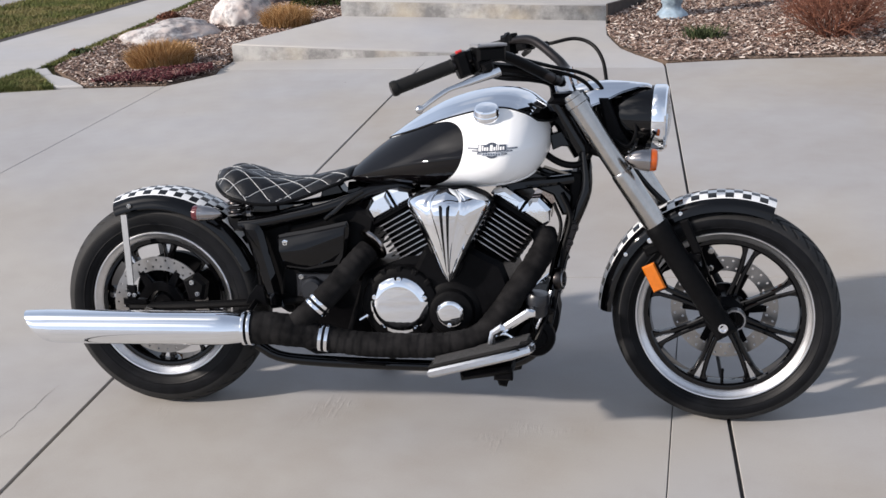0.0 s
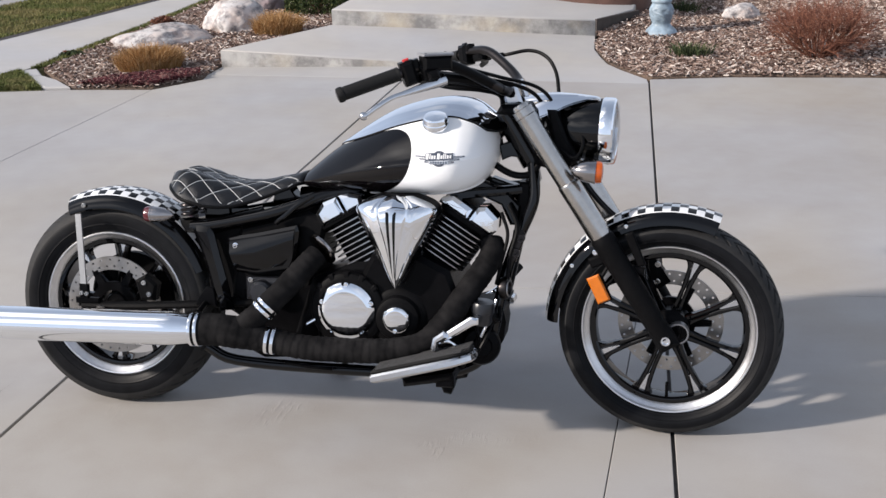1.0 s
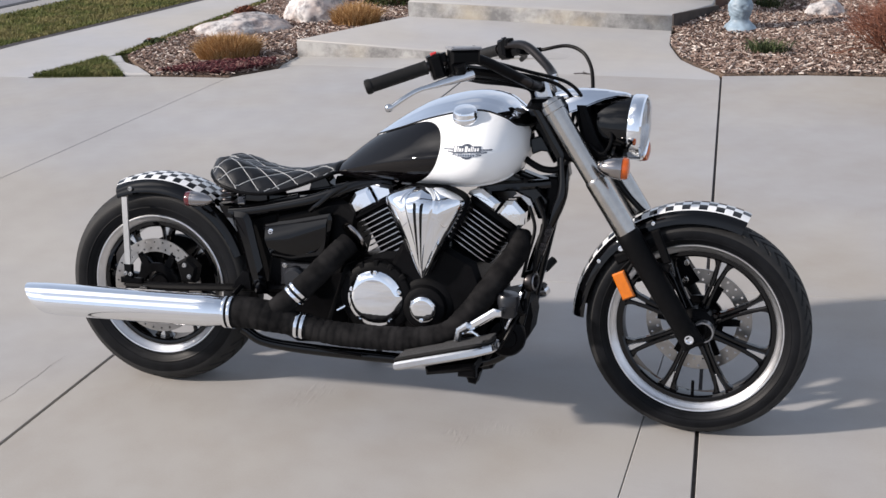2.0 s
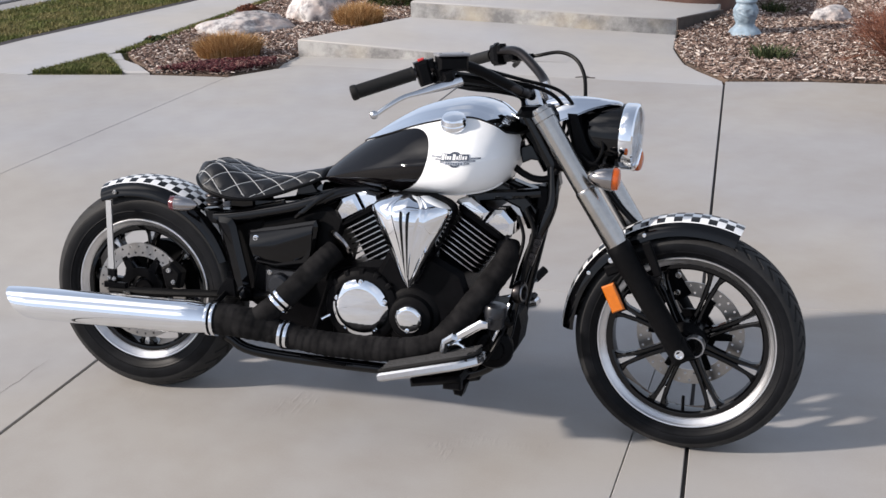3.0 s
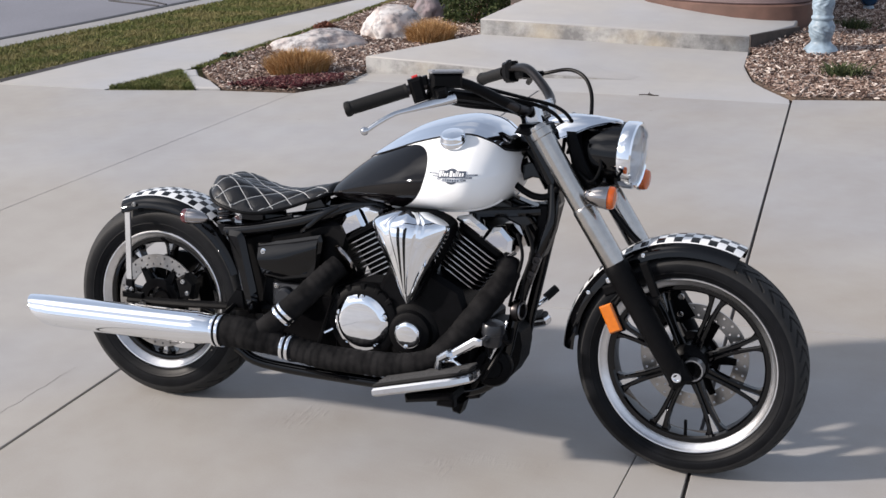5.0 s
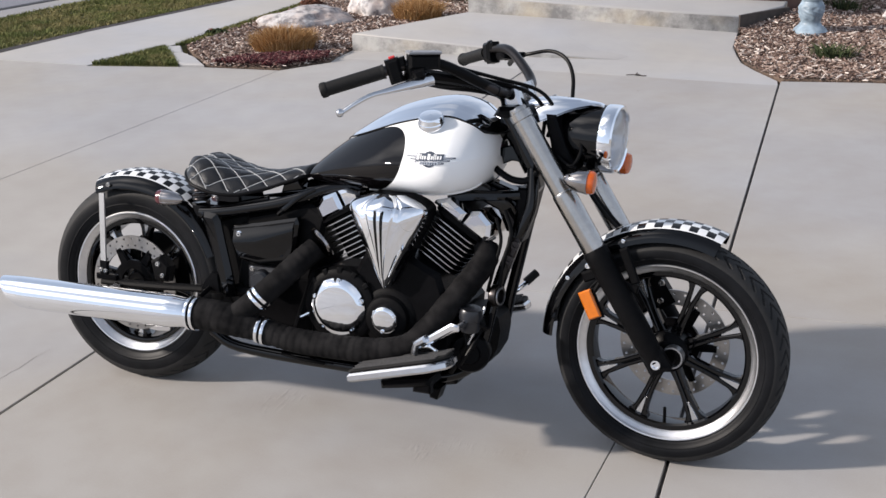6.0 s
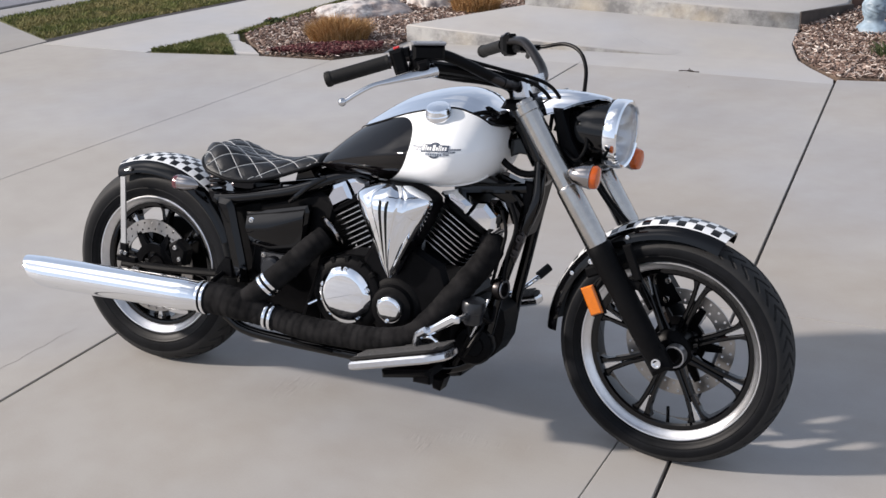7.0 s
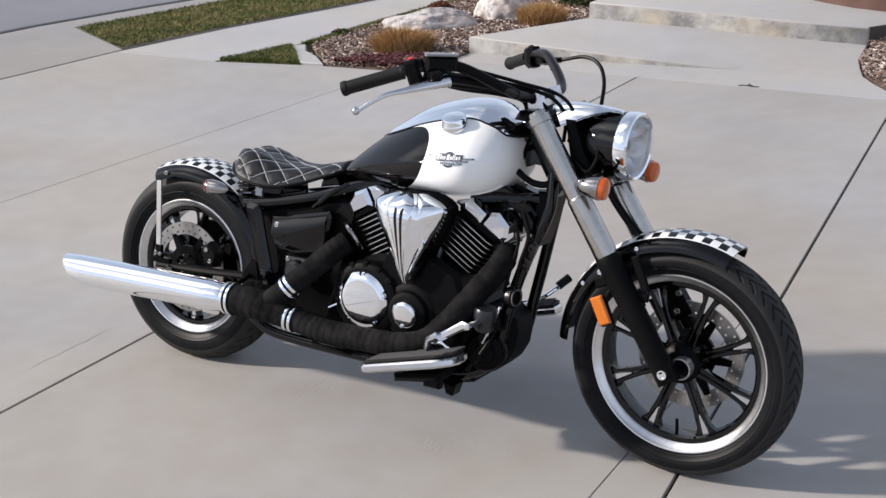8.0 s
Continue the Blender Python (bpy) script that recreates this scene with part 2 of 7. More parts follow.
    where = nd(t, "ShaderNodeTexNoise", Scale=2.6, Detail=3.0)
    L(co.outputs["Object"], where.inputs["Vector"])
    patch = nd(t, "ShaderNodeMapRange")
    patch.inputs["From Min"].default_value, patch.inputs["From Max"].default_value, patch.inputs["To Max"].default_value = 0.62, 0.72, 0.28
    L(where.outputs[0], patch.inputs[0])
    bp3 = nd(t, "ShaderNodeBump", Distance=0.004)
    L(patch.outputs[0], bp3.inputs["Strength"])
    L(thin.outputs[0], bp3.inputs["Height"])
    L(bp2.outputs[0], bp3.inputs["Normal"])
    L(bp3.outputs[0], b.inputs["Normal"])
    return m


CONCRETE = concrete("driveway_concrete", 0.331, 0.10, 0.16)
# slightly darker, browner concrete for the panels right of the left joint
CONCRETE_B = concrete("driveway_concrete_brown", 0.318, 0.10, 0.16, (1.0, 0.93, 0.85))
STEPCON = concrete("step_concrete", 0.36, 0.08, 0.3, (1.0, 0.985, 0.97))
APRONCON = concrete("apron_concrete", 0.265, 0.10, 0.3, (1.0, 0.965, 0.94))
WALKCON = concrete("pavement_concrete", 0.372, 0.08, 0.3, (1.0, 0.99, 0.98))


def riser_concrete():
    """Weathered step face: pale with grey and ochre blotches."""
    m, t, b = principled("weathered_riser_concrete")
    L = t.links.new
    co = t.nodes.new("ShaderNodeTexCoord")
    n1 = nd(t, "ShaderNodeTexNoise", Scale=5.0, Detail=9.0, Roughness=0.72)
    n2 = nd(t, "ShaderNodeTexNoise", Scale=2.2, Detail=4.0)
    L(co.outputs["Object"], n1.inputs["Vector"])
    L(co.outputs["Object"], n2.inputs["Vector"])
    r = t.nodes.new("ShaderNodeValToRGB")
    r.color_ramp.elements[0].position, r.color_ramp.elements[1].position = 0.38, 0.62
    r.color_ramp.elements[0].color, r.color_ramp.elements[1].color = (0.18, 0.175, 0.17, 1), (0.42, 0.41, 0.39, 1)
    L(n1.outputs[0], r.inputs[0])
    mx = nd(t, "ShaderNodeMix"); mx.data_type = "RGBA"
    mx.inputs[7].default_value = (0.50, 0.42, 0.30, 1)
    mr = nd(t, "ShaderNodeMapRange")
    mr.inputs["From Min"].default_value, mr.inputs["From Max"].default_value, mr.inputs["To Max"].default_value = 0.5, 0.75, 0.7
    L(n2.outputs[0], mr.inputs[0])
    L(mr.outputs[0], mx.inputs[0])
    L(r.outputs[0], mx.inputs[6])
    L(mx.outputs[2], b.inputs["Base Color"])
    b.inputs["Roughness"].default_value = 0.85
    bp = nd(t, "ShaderNodeBump", Strength=0.5, Distance=0.004)
    L(n1.outputs[0], bp.inputs["Height"])
    L(bp.outputs[0], b.inputs["Normal"])
    return m


RISER = riser_concrete()
JOINT = surface("dark_joint_filler", (0.075, 0.068, 0.066), 0.9, 0, 0.4, 60, 0.5, 300)
SOIL = surface("mulch_soil", (0.11, 0.075, 0.055), 0.95, 0, 0.5, 30, 1.0, 60, bump_dist=0.02)
EARTH = surface("dry_ground", (0.30, 0.275, 0.24), 0.95, 0, 0.35, 3, 0.6, 30, bump_dist=0.02, big=0.2)
ASPHALT = surface("road_asphalt", (0.165, 0.167, 0.192), 0.85, 0, 0.15, 60, 0.6, 250, big=0.6)
# black for the tar-filled crack and for the painted gutter shadow
TARSHADE = surface("road_tar_and_edge_shadow", (0.018, 0.018, 0.022), 0.7, 0, 0.3, 30, 0.4, 120)
# soil colour with the shade of the lawn's edge put into it
SHADEDSOIL = surface("shaded_edge_soil", (0.030, 0.026, 0.027), 0.95, 0, 0.5, 40, 0.8, 90, bump_dist=0.01)
LAWNSOIL = surface("lawn_soil", (0.11, 0.11, 0.05), 0.95, 0, 0.5, 20, 0.6, 80, bump_dist=0.02)
BROWNCON = surface("brown_stained_concrete", (0.115, 0.060, 0.045), 0.6, 0, 0.3, 9, 0.4, 120, big=2)
# mauve wall colour, lowered to stand for the half shade on it
PORCHWALL = surface("half_shaded_porch_wall", (0.165, 0.115, 0.115), 0.6, 0, 0.2, 9, 0.4, 120, big=2)
EDGING = surface("dark_edging", (0.06, 0.05, 0.045), 0.8, 0, 0.3, 20, 0.3, 120)
PEDESTAL = surface("weathered_blue_grey_ceramic", (0.23, 0.30, 0.36), 0.5, 0, 0.3, 25, 0.3, 90, big=6)
BLUEGLASS = surface("blue_glazed_ball", (0.01, 0.06, 0.14), 0.08, 0.3, 0.2, 9, 0.0, coat=1.0)


def island_material(name, colours, rough=0.85):
    """Each separate chip or blade takes a shade of its own."""
    m, t, b = principled(name)
    L = t.links.new
    g = t.nodes.new("ShaderNodeNewGeometry")
    r = t.nodes.new("ShaderNodeValToRGB")
    r.color_ramp.interpolation = "LINEAR"
    while len(r.color_ramp.elements) < len(colours):
        r.color_ramp.elements.new(0.5)
    for i, c in enumerate(colours):
        r.color_ramp.elements[i].position = i / (len(colours) - 1)
        r.color_ramp.elements[i].color = (*c, 1)
    L(g.outputs["Random Per Island"], r.inputs[0])
    L(r.outputs[0], b.inputs["Base Color"])
    b.inputs["Roughness"].default_value = rough
    b.inputs["Specular IOR Level"].default_value = 0.25
    return m


CHIPS = island_material("bark_chips", [(0.055, 0.034, 0.028), (0.14, 0.090, 0.072), (0.24, 0.165, 0.135), (0.34, 0.26, 0.22), (0.70, 0.62, 0.56)])
REDCHIPS = island_material("dark_red_chips", [(0.025, 0.007, 0.009), (0.070, 0.014, 0.020), (0.11, 0.030, 0.032), (0.26, 0.16, 0.14)])
STRAW = island_material("dry_grass", [(0.19, 0.095, 0.030), (0.35, 0.19, 0.075), (0.47, 0.28, 0.12), (0.58, 0.40, 0.22)])


def lawn_material(name, green, straw, amount):
    """Blades that drift from green to dry straw in patches."""
    m, t, b = principled(name)
    L = t.links.new
    g = t.nodes.new("ShaderNodeNewGeometry")
    co = t.nodes.new("ShaderNodeTexCoord")
    ramps = []
    for colours in (green, straw):
        r = t.nodes.new("ShaderNodeValToRGB")
        r.color_ramp.elements[0].color, r.color_ramp.elements[1].color = (*colours[0], 1), (*colours[1], 1)
        L(g.outputs["Random Per Island"], r.inputs[0])
        ramps.append(r)
    n = nd(t, "ShaderNodeTexNoise", Scale=2.2, Detail=5.0, Roughness=0.65)
    L(co.outputs["Object"], n.inputs["Vector"])
    mr = nd(t, "ShaderNodeMapRange")
    mr.inputs["From Min"].default_value, mr.inputs["From Max"].default_value = 0.62 - amount, 0.78 - amount
    L(n.outputs[0], mr.inputs[0])
    mx = nd(t, "ShaderNodeMix"); mx.data_type = "RGBA"
    L(mr.outputs[0], mx.inputs[0])
    L(ramps[0].outputs[0], mx.inputs[6])
    L(ramps[1].outputs[0], mx.inputs[7])
    L(mx.outputs[2], b.inputs["Base Color"])
    b.inputs["Roughness"].default_value = 0.8
    b.inputs["Specular IOR Level"].default_value = 0.2
    return m


GRASS = lawn_material("lawn_blades", [(0.075, 0.092, 0.024), (0.14, 0.155, 0.048)], [(0.14, 0.125, 0.045), (0.26, 0.22, 0.10)], 0.20)
PATCH = lawn_material("patch_blades", [(0.060, 0.075, 0.020), (0.125, 0.140, 0.042)], [(0.12, 0.11, 0.040), (0.28, 0.24, 0.11)], 0.15)
GREEN = island_material("green_leaves", [(0.022, 0.036, 0.016), (0.055, 0.075, 0.032), (0.11, 0.12, 0.055)])
HEDGEL = island_material("hedge_leaves", [(0.018, 0.032, 0.012), (0.045, 0.068, 0.022), (0.10, 0.11, 0.045)])
TWIG = island_material("red_brown_twigs", [(0.07, 0.025, 0.017), (0.15, 0.058, 0.038), (0.24, 0.11, 0.07)])


def boulder_material(name, pale, pink):
    m, t, b = principled(name)
    L = t.links.new
    co = t.nodes.new("ShaderNodeTexCoord")
    n1 = nd(t, "ShaderNodeTexNoise", Scale=4.0, Detail=7.0, Roughness=0.65)
    n2 = nd(t, "ShaderNodeTexNoise", Scale=12.0, Detail=6.0, Roughness=0.66)
    for n in (n1, n2):
        L(co.outputs["Object"], n.inputs["Vector"])
    r1 = t.nodes.new("ShaderNodeValToRGB")
    r1.color_ramp.elements[0].position, r1.color_ramp.elements[1].position = 0.42, 0.62
    r1.color_ramp.elements[0].color, r1.color_ramp.elements[1].color = (*pale, 1), (*pink, 1)
    L(n1.outputs[0], r1.inputs[0])
    r2 = t.nodes.new("ShaderNodeValToRGB")
    r2.color_ramp.elements[0].position, r2.color_ramp.elements[1].position = 0.36, 0.54
    L(n2.outputs[0], r2.inputs[0])
    mx = nd(t, "ShaderNodeMix"); mx.data_type = "RGBA"
    mx.inputs[6].default_value = (0.15, 0.14, 0.145, 1)
    L(r2.outputs[0], mx.inputs[0])
    L(r1.outputs[0], mx.inputs[7])
    L(mx.outputs[2], b.inputs["Base Color"])
    b.inputs["Roughness"].default_value = 0.85
    bp = nd(t, "ShaderNodeBump", Strength=0.8, Distance=0.015)
    L(n2.outputs[0], bp.inputs["Height"])
    L(bp.outputs[0], b.inputs["Normal"])
    return m


BOULDER = boulder_material("pale_pink_boulder", (0.53, 0.51, 0.50), (0.46, 0.37, 0.33))
DARKROCK = boulder_material("grey_violet_rock", (0.20, 0.17, 0.18), (0.24, 0.19, 0.20))


# ---- mesh helpers ----
class Geo:
    """Collects vertices and faces, with a material slot for each face."""

    def __init__(self):
        self.v, self.f, self.m = [], [], []

    def add(self, verts, faces, slot=0):
        k = len(self.v)
        self.v += [tuple(p) for p in verts]
        self.f += [tuple(i + k for i in q) for q in faces]
        self.m += [slot] * len(faces)
        return self

    def mesh(self, name, mats, smooth=35):
        me = bpy.data.meshes.new(name)
        me.from_pydata(self.v, [], self.f)
        for m in mats if isinstance(mats, (list, tuple)) else [mats]:
            me.materials.append(m)
        me.polygons.foreach_set("material_index", self.m)
        bm = bmesh.new()
        bm.from_mesh(me)
        bmesh.ops.recalc_face_normals(bm, faces=bm.faces)
        bm.to_mesh(me)
        bm.free()
        if smooth:
            me.polygons.foreach_set("use_smooth", [True] * len(me.polygons))
            me.set_sharp_from_angle(angle=radians(smooth))
        me.update()
        return me


def part(name, geo, material, parent=None, label="", m=None, smooth=35):
    ob = new(name, geo.mesh(name, material, smooth) if isinstance(geo, Geo) else geo)
    ob.parent = parent
    if m is not None:
        ob.matrix_basis = m
    return tagged(ob, label)


def inset(poly, d):
    """The outline moved inwards by d (counter-clockwise outlines)."""
    out, n = [], len(poly)
    area = sum(poly[i][0] * poly[(i + 1) % n][1] - poly[(i + 1) % n][0] * poly[i][1] for i in range(n))
    s = 1 if area > 0 else -1
    for i in range(n):
        a, p, c = Vector(poly[i - 1]), Vector(poly[i]), Vector(poly[(i + 1) % n])
        e1, e2 = (p - a).normalized(), (c - p).normalized()
        n1, n2 = Vector((-e1.y, e1.x)) * s, Vector((-e2.y, e2.x)) * s
        b = n1 + n2
        k = 2 * d / max(0.35, b.length_squared)
        out.append(tuple(p + b * k))
    return out


def prism(geo, poly, a, b, bevel=0.002, plane="xz", slot=0, steps=1):
    """An outline pushed from a to b along the third axis, with bevelled rims."""
    put = (lambda p, h: (p[0], h, p[1])) if plane == "xz" else ((lambda p, h: (p[0], p[1], h)) if plane == "xy" else (lambda p, h: (h, p[0], p[1])))
    s = 1 if b > a else -1
    small = inset(poly, bevel)
    rings = [(small, a), (poly, a + s * bevel), (poly, b - s * bevel), (small, b)]
    n = len(poly)
    verts = [put(p, h) for q, h in rings for p in q]
    faces = [(r * n + i, r * n + (i + 1) % n, (r + 1) * n + (i + 1) % n, (r + 1) * n + i) for r in range(3) for i in range(n)]
    faces += [tuple(range(n))[::-1], tuple(range(3 * n, 4 * n))]
    return geo.add(verts, faces, slot)


def rounded(w, h, r, cx=0, cy=0, k=4):
    pts = []
    for qx, qy, a0 in ((1, 1, 0), (-1, 1, 90), (-1, -1, 180), (1, -1, 270)):
        for i in range(k + 1):
            a = radians(a0 + 90 * i / k)
            pts.append((cx + qx * (w / 2 - r) + r * math.cos(a), cy + qy * (h / 2 - r) + r * math.sin(a)))
    return pts


def block(geo, centre, size, bevel=0.003, turn=None, slot=0):
    """A bevelled box about a centre, turned by a matrix."""
    g = Geo()
    x, y, z = (s / 2 for s in size)
    prism(g, [(-x, -z), (x, -z), (x, z), (-x, z)], -y, y, min(bevel, min(x, y, z) * 0.9))
    m = Matrix.Translation(centre) @ (turn.to_4x4() if turn else Matrix.Identity(4))
    return geo.add([m @ Vector(p) for p in g.v], g.f, slot)


def smooth_path(points, n=8):
    """A curve through the points."""
    P = [Vector(p) for p in points]
    P = [P[0] * 2 - P[1]] + P + [P[-1] * 2 - P[-2]]
    out = []
    for i in range(1, len(P) - 2):
        for j in range(n):
            t = j / n
            a, b, c, d = P[i - 1], P[i], P[i + 1], P[i + 2]
            out.append(0.5 * ((2 * b) + (c - a) * t + (2 * a - 5 * b + 4 * c - d) * t * t + (3 * b - a - 3 * c + d) * t ** 3))
    return out + [P[-2]]


def tube(geo, path, radius, seg=12, caps=True, slot=0, flat=1.0):
    """A round bar along a path; radius a number or a function of the share of the length."""
    P = [Vector(p) for p in path]
    total = sum((b - a).length for a, b in zip(P, P[1:])) or 1
    up, verts, s = None, [], 0.0
    for i, p in enumerate(P):
        d = (P[min(i + 1, len(P) - 1)] - P[max(i - 1, 0)]).normalized()
        if up is None:
            up = d.orthogonal().normalized()
        up = (up - d * up.dot(d)).normalized()
        side = d.cross(up)
        if i:
            s += (p - P[i - 1]).length
        r = radius(s / total) if callable(radius) else radius
        verts += [p + (up * math.cos(a) + side * math.sin(a) * flat) * r for a in (2 * math.pi * k / seg for k in range(seg))]
    n = len(P)
    faces = [(i * seg + k, i * seg + (k + 1) % seg, (i + 1) * seg + (k + 1) % seg, (i + 1) * seg + k) for i in range(n - 1) for k in range(seg)]
    if caps:
        faces += [tuple(range(seg))[::-1], tuple(range((n - 1) * seg, n * seg))]
    return geo.add(verts, faces, slot)


def lathe(geo, profile, origin=(0, 0, 0), axis=(0, 1, 0), seg=48, slot=0, closed=False, caps=True):
    """A profile of (radius, height) turned about an axis."""
    d = Vector(axis).normalized()
    u = d.orthogonal().normalized()
    w = d.cross(u)
    o = Vector(origin)
    n = len(profile)
    verts = [o + d * h + (u * math.cos(a) + w * math.sin(a)) * r for a in (2 * math.pi * k / seg for k in range(seg)) for r, h in profile]
    faces = []
    for k in range(seg):
        for i in range(n if closed else n - 1):
            a, b = k * n + i, k * n + (i + 1) % n
            c, e = ((k + 1) % seg) * n + (i + 1) % n, ((k + 1) % seg) * n + i
            faces.append((a, b, c, e))
    if caps and not closed:
        if profile[0][0] > 1e-6:
            faces.append(tuple(k * n for k in range(seg))[::-1])
        if profile[-1][0] > 1e-6:
            faces.append(tuple(k * n + n - 1 for k in range(seg)))
    return geo.add(verts, faces, slot)


def grid(geo, fn, nu, nv, slot=0, closed_u=False, slotfn=None):
    """A sheet of nu by nv cells from fn(u, v), both 0 to 1."""
    k = len(geo.v)
    mu = nu if closed_u else nu + 1
    verts = [fn(i / nu, j / nv) for i in range(mu) for j in range(nv + 1)]
    for i in range(nu):
        for j in range(nv):
            a, b = i * (nv + 1) + j, i * (nv + 1) + j + 1
            c, e = ((i + 1) % mu) * (nv + 1) + j + 1, ((i + 1) % mu) * (nv + 1) + j
            geo.f.append((k + a, k + b, k + c, k + e))
            geo.m.append(slotfn(i, j) if slotfn else slot)
    geo.v += [tuple(p) for p in verts]
    return geo


def interp(table, x):
    xs = [r[0] for r in table]
    return [float(np.interp(x, xs, [r[i] for r in table])) for i in range(1, len(table[0]))]


def spline(table, x):
    """Smooth values between the rows of a table."""
    xs = [r[0] for r in table]
    i = max(0, min(len(xs) - 2, int(np.searchsorted(xs, x)) - 1))
    t = (x - xs[i]) / (xs[i + 1] - xs[i])
    out = []
    for c in range(1, len(table[0])):
        y = [r[c] for r in table]
        def slope(k):
            if k == 0 or k == len(xs) - 1:
                a, b = (0, 1) if k == 0 else (k - 1, k)
                return (y[b] - y[a]) / (xs[b] - xs[a])
            return (y[k + 1] - y[k - 1]) / (xs[k + 1] - xs[k - 1])
        h = xs[i + 1] - xs[i]
        m0, m1 = slope(i) * h, slope(i + 1) * h
        out.append((2 * t ** 3 - 3 * t * t + 1) * y[i] + (t ** 3 - 2 * t * t + t) * m0 + (-2 * t ** 3 + 3 * t * t) * y[i + 1] + (t ** 3 - t * t) * m1)
    return out


# ---- the setting ----
def j_far(y): return -2.0 + 0.02 * y
def j_left(y): return -0.225 - 0.013 * y
def j_right(y): return 1.713 - 0.078 * y
def y_cross(x): return 0.84 + 0.095 * x


def structure(ob, label, category):
    return tagged(ob, label, category, kind="structure")


def slab(name, poly, z0, z1, mat, parent=None, label="", bevel=0.006, gap=0.0):
    return part(name, prism(Geo(), inset(poly, gap) if gap else poly, z0, z1, bevel, "xy"), mat, parent, label)


ground = slab("ground", [(-400, -400), (400, -400), (400, 400), (-400, 400)], -0.5, -0.06, EARTH, bevel=0.01)
structure(ground, "dry bare ground reaching the horizon", "ground")

driveway = slab("driveway", [(-5.95, -15), (7, -15), (7, 4.9), (2.7, 4.66), (1.36, 4.5), (0.9, 5.6), (0.2, 4.86), (-1.74, 4.68), (-1.9, 3.9),
                             (-2.6, 3.83), (-3.4, 3.66), (-4.4, 3.62), (-5.6, 4.2)], -0.12, -0.014, JOINT)
structure(driveway, "beige concrete driveway of large cast panels", "driveway")
W = 0.0045
yc, yn, yb, ym = y_cross, -2.7, 4.42, -14.9
panels = [
    [(-4.42, yn), (j_far(yn), yn), (j_far(3.93), 3.93), (-2.53, 3.87), (-3.37, 3.68), (-4.42, 3.64)],
    [(j_far(yn), yn), (j_left(yn) - W, yn), (j_left(yb) - W, yb), (-1.735, yb), (-1.7, 4.26), (j_far(3.93), 3.93)],
    [(j_left(yn) + W, yn), (1.556, yn), (1.556, yc(1.5)), (j_left(yc(-0.2)) + W, yc(-0.2))],
    [(1.5575, yn), (j_right(yn) - W, yn), (j_right(yc(1.6)) - W, yc(1.6)), (1.5575, yc(1.5))],
    [(j_left(yc(-0.2)) + W, yc(-0.2)), (j_right(yc(1.6)) - W, yc(1.6)), (j_right(yb) - W, yb), (j_left(yb) + W, yb)],
    [(j_right(yn) + W, yn), (6.9, yn), (6.9, 1.5), (j_right(yc(1.6)) + W, yc(1.6))],
    [(j_right(yc(1.6)) + W, yc(1.6)), (6.9, 1.5), (6.9, 4.85), (2.74, 4.70), (1.88, 4.64), (j_right(4.53) + W, 4.53)],
    [(-4.42, ym), (j_far(yn), ym), (j_far(yn), yn), (-4.42, yn)],
    [(j_far(yn), ym), (j_left(yn), ym), (j_left(yn), yn), (j_far(yn), yn)],
    [(j_left(yn), ym), (j_right(yn), ym), (j_right(yn), yn), (j_left(yn), yn)],
    [(j_right(yn), ym), (6.9, ym), (6.9, yn), (j_right(yn), yn)],
]
for i, poly in enumerate(panels):
    slab("panel", poly, -0.1, 0.0, CONCRETE_B if i in (2, 3, 4, 5, 6, 9, 10) else CONCRETE, driveway, gap=0.0006 if i in (2, 3) else 0.0016, bevel=0.0015)
# the walk between driveway and steps
slab("walk_panel", [(-1.735, yb), (j_left(yb), yb), (j_left(yb), 4.83), (-1.74, 4.68)], -0.1, 0.0, STEPCON, driveway, "grey concrete walk panel", gap=0.001, bevel=0.001)
slab("walk_panel", [(j_left(yb), yb), (j_right(yb) - W, yb), (1.345, 4.53), (1.15, 4.81), (1.04, 5.0), (0.97, 5.23), (0.90, 5.5), (0.86, 5.9), (0.22, 4.885), (j_left(4.83), 4.83)],
     -0.1, 0.0, STEPCON, driveway, "grey concrete walk panel", gap=0.001, bevel=0.001)
slab("apron_panel", [(-5.92, -15), (-4.5, -15), (-4.46, 3.76), (-5.77, 4.38), (-5.92, 4.3)], -0.1, -0.003, APRONCON, driveway, "grey concrete apron panel", bevel=0.003)

g = Geo()
rc = random.Random(77)
hair = [(-0.385 + 0.012 * math.sin(i * 0.9) * 0.3 + rc.gauss(0, 0.0012), -0.50 + 0.0185 * i) for i in range(24)]
g.add([(x + e * (0.0010 if 2 < i < 20 else 0.0004), y, 0.0006) for i, (x, y) in enumerate(hair) for e in (-1, 1)], [(i * 2, i * 2 + 1, i * 2 + 3, i * 2 + 2) for i in range(23)])
part("hairline_crack", g, surface("crack_shade", (0.22, 0.205, 0.195), 0.9, 0, 0.3, 80, 0.2, 300), driveway, "fine dark crack in the concrete", smooth=0)

# landing and upper step: two stacked slabs that sink into the walk at one end
LA, LB, LC = Vector((-1.735, 4.67, 0.13)), Vector((0.22, 4.875, 0.004)), Vector((0.86, 5.93, 0.030))
LN = (LB - LA).cross(LC - LA).normalized()


def z_landing(x, y):
    return LA.z - (LN.x * (x - LA.x) + LN.y * (y - LA.y)) / LN.z


